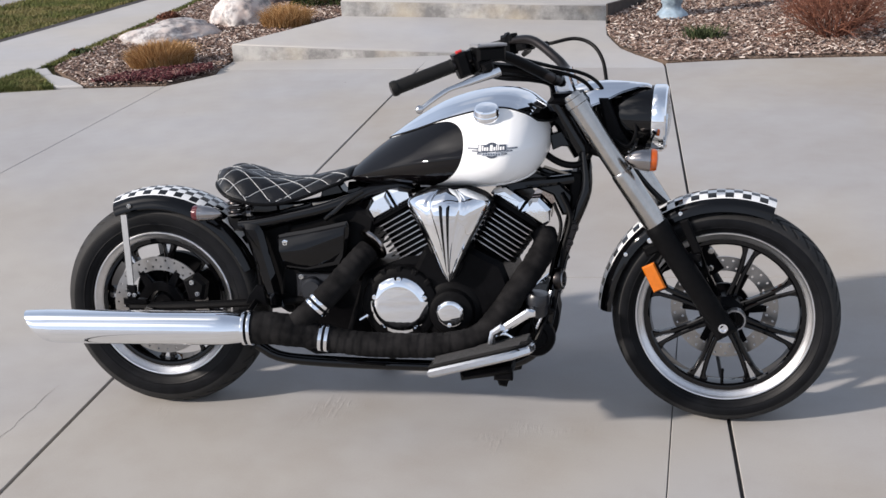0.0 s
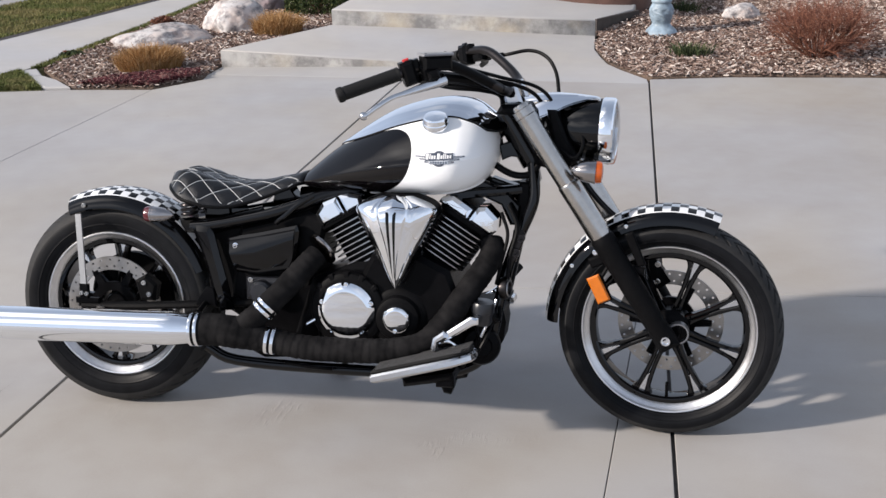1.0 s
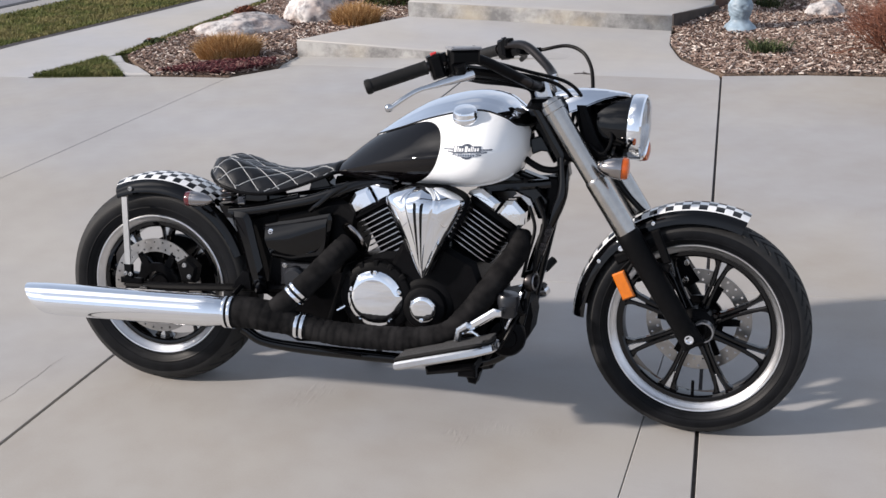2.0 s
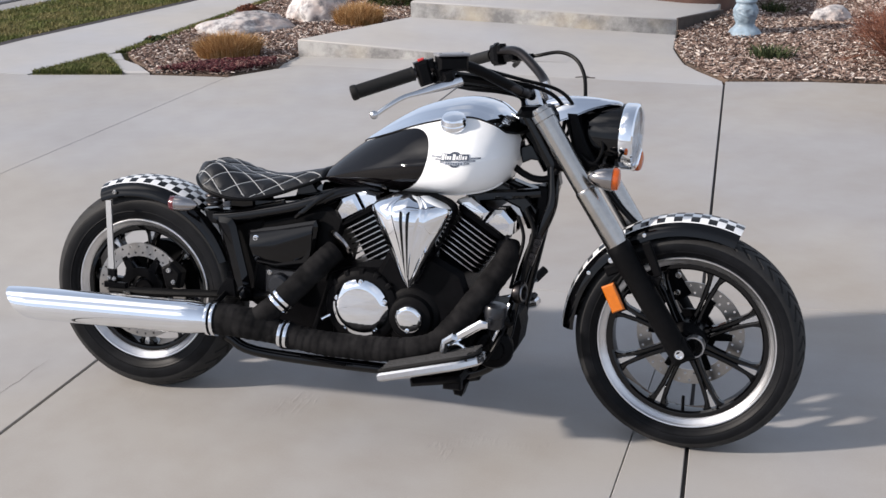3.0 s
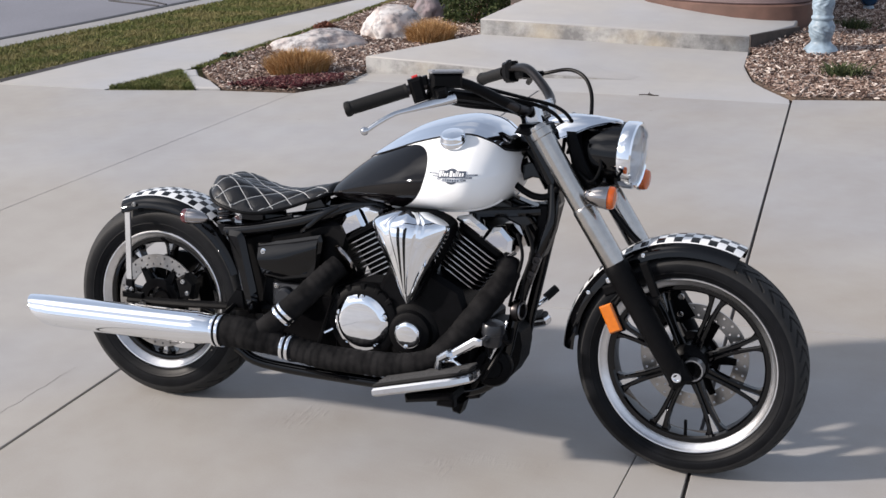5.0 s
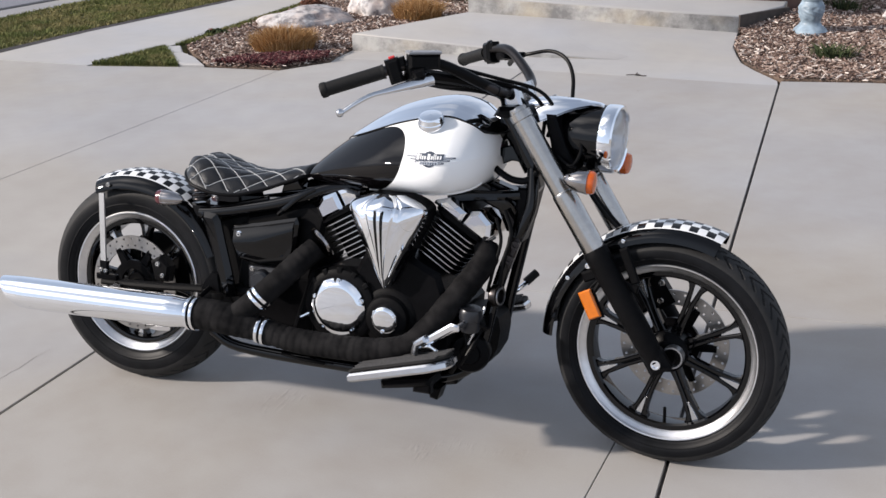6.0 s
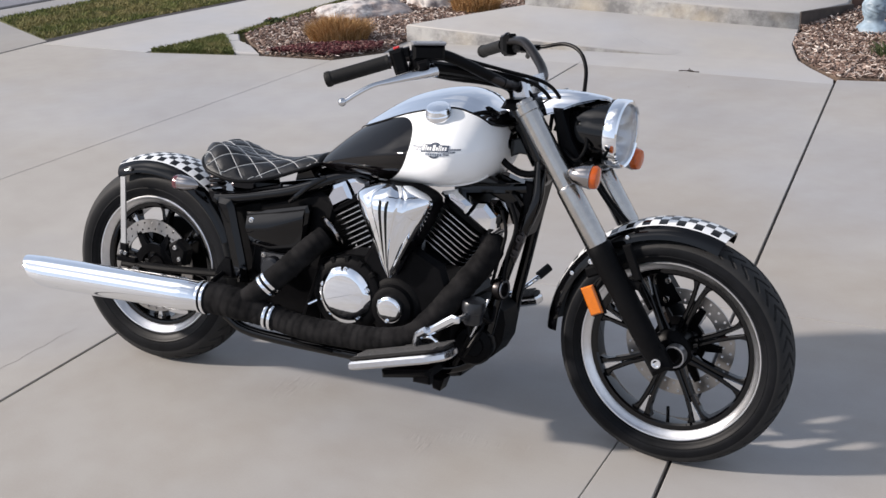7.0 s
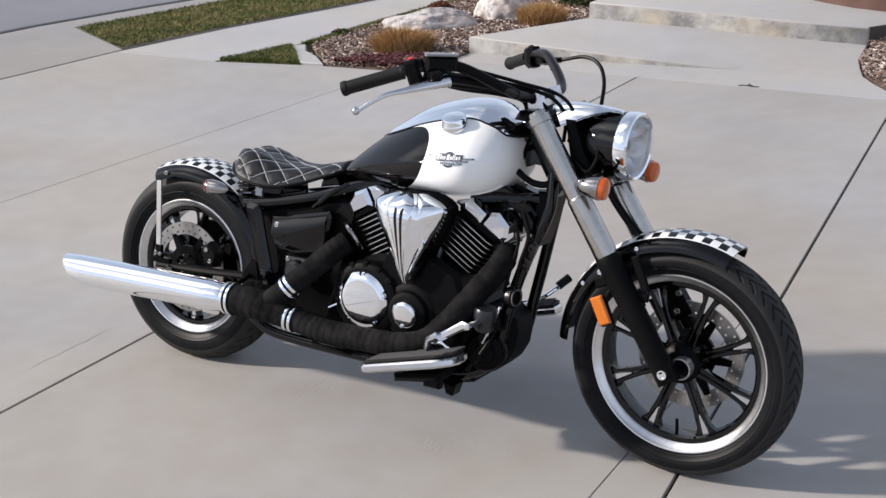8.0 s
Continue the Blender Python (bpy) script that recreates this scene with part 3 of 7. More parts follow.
def step_slab(name, outline, rise, base, label):
    """A slab with a sloping top, a rounded nose and weathered faces."""
    g = Geo()
    n = len(outline)
    b = 0.012
    small = inset(outline, b)
    rings = [[(x, y, base) for x, y in outline], [(x, y, z_landing(x, y) + rise - b) for x, y in outline],
             [(x + (sx - x) * 0.3, y + (sy - y) * 0.3, z_landing(x, y) + rise - b * 0.3) for (x, y), (sx, sy) in zip(outline, small)],
             [(x, y, z_landing(x, y) + rise) for x, y in small]]
    verts = [p for r in rings for p in r]
    g.add(verts, [(r * n + i, r * n + (i + 1) % n, (r + 1) * n + (i + 1) % n, (r + 1) * n + i) for r in (1, 2) for i in range(n)] + [tuple(range(3 * n, 4 * n))], 0)
    g.f += [(i, (i + 1) % n, n + (i + 1) % n, n + i) for i in range(n)]
    g.m += [1] * n
    return structure(part(name, g, [STEPCON, RISER], smooth=50), label, "step")


step_slab("step_lower", [(-1.735, 4.67), (-0.75, 4.765), (0.22, 4.872), (0.60, 5.35), (0.86, 5.93), (0.9, 6.3), (-0.9, 6.9), (-1.19, 5.60)], 0.0, -0.1,
          "grey concrete landing with a weathered front face")
step_slab("step_upper", [(-1.18, 5.585), (-0.46, 5.71), (0.31, 5.81), (0.855, 5.90), (1.12, 6.34), (1.15, 8.6), (-0.9, 8.6), (-1.05, 6.7)], 0.125, -0.1,
          "grey concrete upper step with a stained front face")

# the walk rises softly to the landing's low end
def walk_edge(y):
    return float(np.interp(y, [4.86, 5.0, 5.24, 5.5, 5.9], [1.09, 1.03, 0.965, 0.90, 0.862])) - 0.006


def walk_skin(u, v):
    y = 4.868 + 1.045 * v
    x0 = 0.16 - 0.45 * min(1.0, v * 2.5)
    x = x0 + (walk_edge(y) - x0) * u
    h = z_landing(x, y) * 150
    fade = min(1.0, v / 0.15)
    return (x, y, (max(h, 0.0) + math.log(1 + math.exp(-abs(h)))) / 150 * fade * fade * (3 - 2 * fade) + 0.0004)


part("walk_ramp", grid(Geo(), walk_skin, 40, 40), STEPCON, driveway, "grey concrete walk rising to the landing", smooth=80)

porch = part("porch_base", Geo(), BROWNCON)
arc = [(-1.1, 8.6), (-0.86, 7.4), (-0.45, 7.0), (-0.11, 6.66), (0.155, 6.54), (0.405, 6.46), (0.642, 6.41), (0.866, 6.415), (1.079, 6.475), (1.18, 6.57), (1.215, 6.70), (1.20, 7.2), (1.17, 8.6)]
porch.data = prism(Geo(), arc, 0.05, 0.30, 0.012, "xy").mesh("porch_base", BROWNCON)
structure(porch, "curved dark brown stained concrete porch base", "porch")
part("porch_wall", prism(Geo(), inset(arc, 0.02), 0.30, 0.42, 0.012, "xy"), PORCHWALL, porch, "low mauve-brown porch wall, darkened for its half shade")

pavement = slab("pavement", [(-4.42, 3.66), (-3.40, 3.70), (-3.24, 4.4), (-3.2, 5.03), (-3.2, 6.8), (-3.28, 8.1), (-3.35, 10), (-3.4, 30), (-3.45, 30), (-3.5, 10),
                             (-3.69, 8.35), (-4.02, 6.3), (-4.30, 4.82)], -0.12, -0.002, WALKCON, bevel=0.001)
structure(pavement, "pale concrete pavement running past the beds", "pavement")
verge = slab("verge", [(-4.50, 3.80), (-4.32, 4.82), (-4.04, 6.3), (-3.71, 8.35), (-3.5, 10), (-3.5, 30), (-4.6, 30), (-5.0, 10), (-5.26, 8.27), (-5.46, 6.78), (-5.68, 4.94), (-5.77, 4.41)],
             -0.2, -0.02, LAWNSOIL)
structure(verge, "patchy green and straw lawn strip", "lawn")
# dark strip that paints the shadowed edge between pavement and lawn
slab("verge_edge", [(-4.455, 3.70), (-4.315, 4.82), (-4.035, 6.3), (-3.705, 8.35), (-3.5, 10), (-3.63, 10), (-3.84, 8.35), (-4.17, 6.3), (-4.45, 4.82), (-4.57, 3.76)], -0.1, -0.012, SHADEDSOIL, verge, "soil edge coloured dark for the shade along it", bevel=0.004)
kerb = slab("kerb", [(-5.92, 4.2), (-5.78, 4.32), (-5.70, 4.94), (-5.48, 6.78), (-5.28, 8.27), (-5.02, 10), (-4.62, 30), (-4.9, 30), (-5.3, 10), (-5.58, 7.84), (-5.80, 6.62), (-6.02, 5.26)],
            -0.3, -0.015, APRONCON, bevel=0.015)
structure(kerb, "pale concrete kerb along the road", "kerb")
road = slab("road", [(-60, -60), (-6.02, -60), (-6.02, 5.26), (-5.80, 6.62), (-5.58, 7.84), (-5.3, 10), (-4.9, 30), (-4.9, 60), (-60, 60)], -0.4, -0.055, ASPHALT)
structure(road, "smooth grey asphalt road", "road")
gutter_line = [(-6.45, -15), (-6.40, 0.0), (-6.36, 4.4), (-6.20, 5.6), (-6.02, 6.5), (-5.86, 7.84), (-5.56, 10), (-5.16, 30)]
gutter = slab("gutter", [(x + 0.30, y) for x, y in gutter_line] + [(x + 0.04, y) for x, y in gutter_line[::-1]], -0.3, -0.045, APRONCON, bevel=0.006)
structure(gutter, "pale concrete gutter beside the road", "gutter")
# strip that draws the gutter edge's shadow in black
slab("gutter_edge_shadow", [(x + 0.05, y) for x, y in gutter_line] + [(x - 0.05 - 0.012 * math.sin(y * 5), y) for x, y in gutter_line[::-1]], -0.3, -0.040, TARSHADE, road, "black strip painting the shadow at the gutter's edge", bevel=0.004)
part("tar_crack", tube(Geo(), smooth_path([(-5.98, 7.86, -0.050), (-6.35, 8.06, -0.050), (-6.70, 8.17, -0.050), (-6.97, 8.07, -0.050), (-6.70, 7.96, -0.050), (-6.35, 7.86, -0.050), (-6.0, 7.74, -0.050)], 8), 0.012, 6), TARSHADE, road, "thin black tar-filled crack")
LEFT_BED = [(-2.50, 3.90), (-1.93, 3.96), (-1.72, 4.29), (-1.76, 4.70), (-1.22, 5.60), (-1.08, 6.7), (-0.92, 7.4), (-1.1, 9), (-3.2, 9), (-3.16, 8.0), (-3.1, 6.5), (-3.08, 5.0), (-3.06, 4.45)]
RIGHT_BED = [(0.875, 5.9), (0.91, 5.5), (0.985, 5.23), (1.06, 5.0), (1.17, 4.82), (1.37, 4.56), (1.88, 4.67), (2.74, 4.73), (6.0, 4.9), (6.0, 9), (1.19, 9), (1.215, 7.2), (1.225, 6.68), (1.19, 6.5), (1.15, 6.33)]
structure(slab("mulch_bed_left", LEFT_BED, -0.1, 0.006, SOIL, bevel=0.004), "planting bed of dark soil under bark mulch", "planting bed")
bed_r = structure(slab("mulch_bed_right", RIGHT_BED, -0.1, 0.006, SOIL, bevel=0.004), "planting bed of dark soil under bark mulch", "planting bed")

GRASS_TRI = [(-3.36, 3.70), (-2.70, 3.84), (-2.95, 4.12), (-3.19, 4.36), (-3.22, 4.38)]
GRASS_EDGE = [(-3.17, 4.45), (-3.09, 4.5), (-3.09, 5.2), (-3.12, 6.6), (-3.18, 8.2), (-3.26, 8.2), (-3.19, 6.6), (-3.18, 5.0)]
structure(slab("grass_patch", GRASS_TRI, -0.1, 0.004, LAWNSOIL), "small wedge of green lawn beside the driveway", "lawn")
structure(slab("grass_edge", GRASS_EDGE, -0.1, 0.004, LAWNSOIL), "thin strip of lawn along the pavement", "lawn")
edge_stone = slab("edging_stone", [(-2.69, 3.85), (-2.51, 3.885), (-2.72, 4.08), (-2.92, 4.21), (-3.02, 4.15)], -0.1, 0.02, WALKCON, bevel=0.01)
structure(edge_stone, "pale concrete edging between lawn and mulch", "edging")
slab("edging_piece", [(-2.93, 4.22), (-3.03, 4.16), (-3.20, 4.36), (-3.10, 4.43)], -0.1, 0.018, WALKCON, edge_stone, bevel=0.01)
edge_r = part("edging_strip", prism(Geo(), [(0.868, 5.900), (0.97, 6.06), (1.165, 6.34), (1.145, 6.355), (0.95, 6.07), (0.855, 5.910)], 0.0, 0.158, 0.004, "xy"), EDGING)
structure(edge_r, "dark edging strip beside the upper step", "edging")


def inside(poly, x, y):
    hit, n = False, len(poly)
    for i in range(n):
        (x1, y1), (x2, y2) = poly[i], poly[(i + 1) % n]
        if (y1 > y) != (y2 > y) and x < (x2 - x1) * (y - y1) / (y2 - y1) + x1:
            hit = not hit
    return hit


def scatter(poly, n, rng, box=None):
    xs, ys = [p[0] for p in poly], [p[1] for p in poly]
    x0, x1, y0, y1 = box or (min(xs), max(xs), min(ys), max(ys))
    out = []
    while len(out) < n:
        x, y = rng.uniform(x0, x1), rng.uniform(y0, y1)
        if inside(poly, x, y):
            out.append((x, y))
    return out


def chips(name, spots, mat, label, z0, rng, size=1.0):
    """Flat splinters of bark lying every way."""
    v, f = [], []
    for x, y, *up in spots:
        l, w, h = rng.uniform(0.009, 0.026) * size * (1.7 if rng.random() < 0.06 else 1.0), rng.uniform(0.0022, 0.0062) * size, rng.uniform(0.0015, 0.004) * size
        m = Euler((rng.gauss(0, 0.25), rng.gauss(0, 0.3), rng.uniform(0, 6.28))).to_matrix()
        o = Vector((x, y, z0 + (up[0] if up else 0.0) + rng.uniform(0.0, 0.022)))
        k = len(v)
        t = rng.uniform(0.4, 0.9)
        for sx, sy, sz in ((-1, -1, -1), (1, -t, -1), (1, t, -1), (-1, 1, -1), (-1, -1, 1), (1, -t, 1), (1, t, 1), (-1, 1, 1)):
            v.append(tuple(o + m @ Vector((sx * l, sy * w, sz * h))))
        f += [(k, k + 3, k + 2, k + 1), (k + 4, k + 5, k + 6, k + 7), (k, k + 1, k + 5, k + 4), (k + 1, k + 2, k + 6, k + 5), (k + 2, k + 3, k + 7, k + 6), (k + 3, k, k + 4, k + 7)]
    me = bpy.data.meshes.new(name)
    me.from_pydata(v, [], f)
    me.materials.append(mat)
    return tagged(new(name, me), label, "mulch", kind="stuff")


def blades(name, roots, mat, rng, height, width, lean, z0=0.0, outward=None, bend=0.5, dome=None):
    """Grass blades: narrow bent ribbons."""
    v, f = [], []
    for x, y in roots:
        h, w, a = height * rng.uniform(0.5, 1.1), width * rng.uniform(0.6, 1.2), rng.uniform(0, 6.28)
        if dome:
            h *= 1.12 - 0.42 * min(1.0, (x / dome[0]) ** 2 + (y / dome[1]) ** 2) + 0.10 * noise.noise(Vector((x * 16, y * 16, height)))
        d = Vector((math.cos(a), math.sin(a), 0)) * lean * rng.uniform(0.2, 1)
        if outward:
            o = Vector((x - outward[0], y - outward[1], 0)) * outward[2]
            d += o
        s = Vector((-math.sin(a + 0.4), math.cos(a + 0.4), 0)) * w
        p = Vector((x, y, z0))
        k = len(v)
        mid = p + d * 0.35 + Vector((0, 0, h * 0.62))
        tip = p + d * (0.7 + bend) + Vector((0, 0, h * (1.0 - 0.15 * bend)))
        v += [tuple(q) for q in (p - s, p + s, mid + s * 0.8, mid - s * 0.8, tip)]
        f += [(k, k + 1, k + 2, k + 3), (k + 3, k + 2, k + 4)]
    me = bpy.data.meshes.new(name)
    me.from_pydata(v, [], f)
    me.materials.append(mat)
    return me


rng = random.Random(4)
# mulch heaped against the side of the upper step
def heap(u, v):
    a = Vector((float(np.interp(u, [0, 0.5, 0.85, 1], [0.872, 1.165, 1.225, 1.23])), float(np.interp(u, [0, 0.5, 0.85, 1], [5.895, 6.335, 6.7, 7.0]))))
    b = a + Vector((0.36, -0.16 + 0.1 * u)) * min(1.0, 0.25 + u * 2)
    p = a.lerp(b, v)
    return (p.x, p.y, 0.004 + 0.098 * min(1.0, 0.30 + u * 1.5) * (1 - v) ** 1.4)


part("mulch_heap", grid(Geo(), heap, 24, 14), SOIL, bed_r, "bark mulch heaped beside the step", smooth=80)
spots = [heap(rng.random(), rng.random() ** 0.9) for i in range(3200)]
chips("bark_mulch", spots, CHIPS, "pale and brown bark chips heaped by the step", 0.004, rng)
chips("bark_mulch", scatter(RIGHT_BED, 36000, rng, (0.8, 4.0, 4.5, 8.9)), CHIPS, "pale and brown bark chips over the bed", 0.008, rng)
chips("bark_mulch", scatter(LEFT_BED, 20000, rng, (-3.2, -0.9, 3.8, 8.0)), CHIPS, "pale and brown bark chips over the bed", 0.008, rng)
RED_PATCH = [(-2.46, 3.92), (-1.95, 3.97), (-1.73, 4.28), (-1.80, 4.42), (-2.05, 4.32), (-2.3, 4.16)]
chips("red_mulch", scatter(RED_PATCH, 3000, rng), REDCHIPS, "dark red dyed bark chips at the bed's edge", 0.03, rng, 0.9)
lawn_me = blades("lawn_blades", scatter([(-4.60, 3.86), (-4.45, 4.82), (-4.175, 6.3), (-3.845, 8.35), (-3.63, 10), (-5.0, 10), (-5.26, 8.27), (-5.68, 4.94), (-5.75, 4.42)], 42000, rng), GRASS, rng, 0.035, 0.004, 0.03, -0.02)
tagged(new("lawn_grass", lawn_me), "short patchy lawn grass, green and straw coloured", "grass", kind="stuff")
tri_me = blades("patch_blades", scatter(GRASS_TRI, 7000, rng) + scatter(GRASS_EDGE, 9000, rng), PATCH, rng, 0.04, 0.003, 0.03, 0.0)
tagged(new("patch_grass", tri_me), "short green grass beside the pavement", "grass", kind="stuff")


# ---- garden things ----
def thing(name, label, category, m=None, group=""):
    ob = new(name)
    ob.empty_display_size = 0.1
    if m is not None:
        ob.matrix_world = m
    return tagged(ob, label, category, group)


def boulder(label, at, size, mat, seed, turn=0.0):
    bm = bmesh.new()
    bmesh.ops.create_icosphere(bm, subdivisions=5, radius=1)
    for v in bm.verts:
        p = v.co.copy()
        d = 1 + 0.30 * noise.noise(p * 1.1 + Vector((seed, 0, 0))) + 0.12 * noise.noise(p * 2.7 + Vector((0, seed, 0))) + 0.05 * noise.noise(p * 7 + Vector((seed, seed, 0)))
        q = p * d
        for ax in (Vector((0.6, -0.5, 0.62)), Vector((-0.7, -0.4, 0.6)), Vector((0.1, 0.8, 0.6)), Vector((0.1, -0.3, 0.95))):
            ax.normalize()
            over = q.dot(ax) - 0.86
            if over > 0:
                q -= ax * over * 0.7
        v.co = Vector((q.x * size[0], q.y * size[1], q.z * size[2]))
    me = bpy.data.meshes.new("boulder")
    bm.to_mesh(me)
    bm.free()
    me.materials.append(mat)
    me.polygons.foreach_set("use_smooth", [True] * len(me.polygons))
    ob = new("boulder", me)
    ob.matrix_world = pose(at[0], at[1], at[2], 0, 0, turn)
    return tagged(ob, label, "boulder", "garden boulders")


boulder("long low white and grey boulder in bark mulch", (-2.60, 5.52, 0.02), (0.39, 0.24, 0.135), BOULDER, 3.1, 48)
boulder("rounded pale pink boulder in bark mulch", (-2.26, 6.17, 0.06), (0.275, 0.24, 0.21), BOULDER, 8.4, 10)
boulder("small grey violet rock behind the boulders", (-2.36, 7.20, 0.06), (0.18, 0.15, 0.18), DARKROCK, 5.7, 0)
boulder("small white rock on the bark mulch", (1.98, 6.90, 0.03), (0.16, 0.11, 0.10), BOULDER, 12.5, 30)


def grass_clump(label, at, rx, ry, h, n, seed, turn):
    r = random.Random(seed)
    roots = []
    while len(roots) < n:
        x, y = r.uniform(-1, 1), r.uniform(-1, 1)
        if x * x + y * y < 1:
            roots.append((x * rx, y * ry))
    me = blades("grass_clump", roots, STRAW, r, h, 0.0021, 0.06, 0.0, (0, 0, 0.34), 0.4, (rx, ry))
    ob = new("grass_clump", me)
    ob.matrix_world = pose(at[0], at[1], 0.015, 0, 0, turn)
    return tagged(ob, label, "ornamental grass", "dry grass clumps")


grass_clump("clipped dry golden ornamental grass clump", (-2.21, 4.48, 0), 0.215, 0.13, 0.19, 4800, 21, 24)
grass_clump("clipped dry orange ornamental grass clump", (-1.78, 5.93, 0), 0.19, 0.13, 0.19, 3200, 22, 10)


def leafy(name, label, category, at, size, n, mat, seed, leaf=0.016, boxy=0.0, stems=6):
    """A shrub: short stems and a crown of small leaves with gaps."""
    ob = thing(name, label, category, pose(at[0], at[1], at[2]))
    r = random.Random(seed)
    g = Geo()
    for i in range(stems):
        a = r.uniform(0, 6.28)
        tip = Vector((math.cos(a) * size[0] * 0.6, math.sin(a) * size[1] * 0.6, size[2] * r.uniform(0.6, 0.9)))
        tube(g, smooth_path([(tip.x * 0.1, tip.y * 0.1, 0), tip * 0.5 + Vector((0, 0, 0.02)), tip], 4), lambda s: 0.008 * (1 - 0.7 * s), 6)
    part("stems", g, TWIG, ob)
    v, f = [], []
    for i in range(n):
        while True:
            p = Vector((r.uniform(-1, 1), r.uniform(-1, 1), r.uniform(0, 1)))
            e = (abs(p.x) ** (2 + boxy) + abs(p.y) ** (2 + boxy)) ** (1 / (2 + boxy))
            lump = 0.86 + 0.2 * noise.noise(p * 3.0 + Vector((seed, 0, 0)))
            rim = (e ** (2 + boxy) + max(0, p.z * 1.02) ** (3 + boxy)) ** (1 / (2 + boxy))
            if lump * 0.55 < rim < lump and r.random() < 0.25 + 0.75 * (rim / lump) ** 2:
                break
        o = Vector((p.x * size[0], p.y * size[1], p.z * size[2]))
        m = Euler((r.uniform(-1.3, 1.3), r.uniform(-1.3, 1.3), r.uniform(0, 6.28))).to_matrix()
        l = leaf * r.uniform(0.6, 1.2)
        k = len(v)
        for q in ((-l, 0, 0), (0, -l * 0.45, l * 0.1), (l, 0, 0), (0, l * 0.45, l * 0.1)):
            v.append(tuple(o + m @ Vector(q)))
        f += [(k, k + 1, k + 2), (k, k + 2, k + 3)]
    me = bpy.data.meshes.new("crown")
    me.from_pydata(v, [], f)
    me.materials.append(mat)
    part("crown", me, mat, ob)
    return ob


leafy("hedge_bush", "clipped boxy dark green hedge bush", "bush", (-1.82, 7.02, 0.0), (0.33, 0.28, 0.46), 9000, HEDGEL, 31, 0.017, 2.5)
leafy("small_shrub", "tiny rounded olive shrub behind the boulders", "bush", (-3.02, 6.3, 0.0), (0.13, 0.10, 0.10), 900, TWIG, 32, 0.014)
leafy("green_weed", "small fresh green weed in the lawn edge", "plant", (-3.10, 4.92, 0.0), (0.13, 0.07, 0.06), 420, GREEN, 33, 0.018)


def tuft(label, at, seed):
    r = random.Random(seed)
    roots = [(r.gauss(0, 0.06), r.gauss(0, 0.04)) for i in range(230)]
    me = blades("plant_tuft", roots, GREEN, r, 0.10, 0.005, 0.06, 0.0, (0, 0, 0.5), 0.6)
    ob = new("plant_tuft", me)
    ob.matrix_world = pose(at[0], at[1], 0.015)
    return tagged(ob, label, "plant", "small green plants")


tuft("small dark green spiky plant in bark mulch", (1.60, 5.25), 41)
tuft("small green plant sprouting from bark mulch", (1.48, 7.12), 42)


def twig_bush(label, at, seed):
    r = random.Random(seed)
    v, f = [], []

    def stroke(p, q, w0, w1):
        d = (q - p).normalized()
        s = d.orthogonal().normalized()
        u = d.cross(s)
        k = len(v)
        for c, w in ((p, w0), (q, w1)):
            for j in range(3):
                a = 2.094 * j
                v.append(tuple(c + (s * math.cos(a) + u * math.sin(a)) * w))
        f.extend([(k + j, k + (j + 1) % 3, k + 3 + (j + 1) % 3, k + 3 + j) for j in range(3)])

    def grow(p, d, l, w, depth):
        q = p + d * l
        stroke(p, q, w, w * 0.7)
        if depth == 0:
            return
        for i in range(r.choice((2, 3, 3))):
            e = (d + Vector((r.gauss(0, 0.5), r.gauss(0, 0.5), r.gauss(0.05, 0.4)))).normalized()
            grow(p + d * l * r.uniform(0.5, 1.0), e, l * r.uniform(0.6, 0.85), w * 0.65, depth - 1)

    for i in range(62):
        a, s = r.uniform(0, 6.28), r.uniform(0.2, 1.5)
        grow(Vector((math.cos(a) * 0.06, math.sin(a) * 0.06, 0)), Vector((math.cos(a) * s, math.sin(a) * s, 1)).normalized(), 0.185, 0.0052, 4)
    me = bpy.data.meshes.new("twig_bush")
    me.from_pydata(v, [], f)
    me.materials.append(TWIG)
    ob = new("twig_bush", me)
    ob.matrix_world = pose(at[0], at[1], 0.01)
    return tagged(ob, label, "bush")


twig_bush("bare rounded bush of fine red-brown twigs", (2.47, 5.26), 51)

pedestal = thing("garden_pedestal", "weathered blue-grey carved garden pedestal on mulch", "pedestal", pose(1.35, 6.09, 0.01))
PR = [(0.125, 0), (0.128, 0.02), (0.115, 0.04), (0.085, 0.065), (0.070, 0.085), (0.072, 0.10), (0.084, 0.13), (0.092, 0.17), (0.090, 0.21), (0.076, 0.235), (0.070, 0.245),
      (0.080, 0.255), (0.080, 0.27), (0.070, 0.28), (0.072, 0.31), (0.080, 0.36), (0.080, 0.42), (0.070, 0.50), (0.062, 0.56), (0.075, 0.60), (0.10, 0.63), (0.11, 0.66), (0.0, 0.66)]


def carved(u, v):
    h = v * 0.66
    r = float(np.interp(h, [q[1] for q in PR[:-1]], [q[0] for q in PR[:-1]]))
    a = u * 2 * math.pi
    if 0.11 < h < 0.22 or 0.30 < h < 0.52:
        r += 0.005 * math.sin(a * 8 + 5 * math.sin(h * 40)) * math.sin(h * 90)
    return (r * math.cos(a), r * math.sin(a), h)


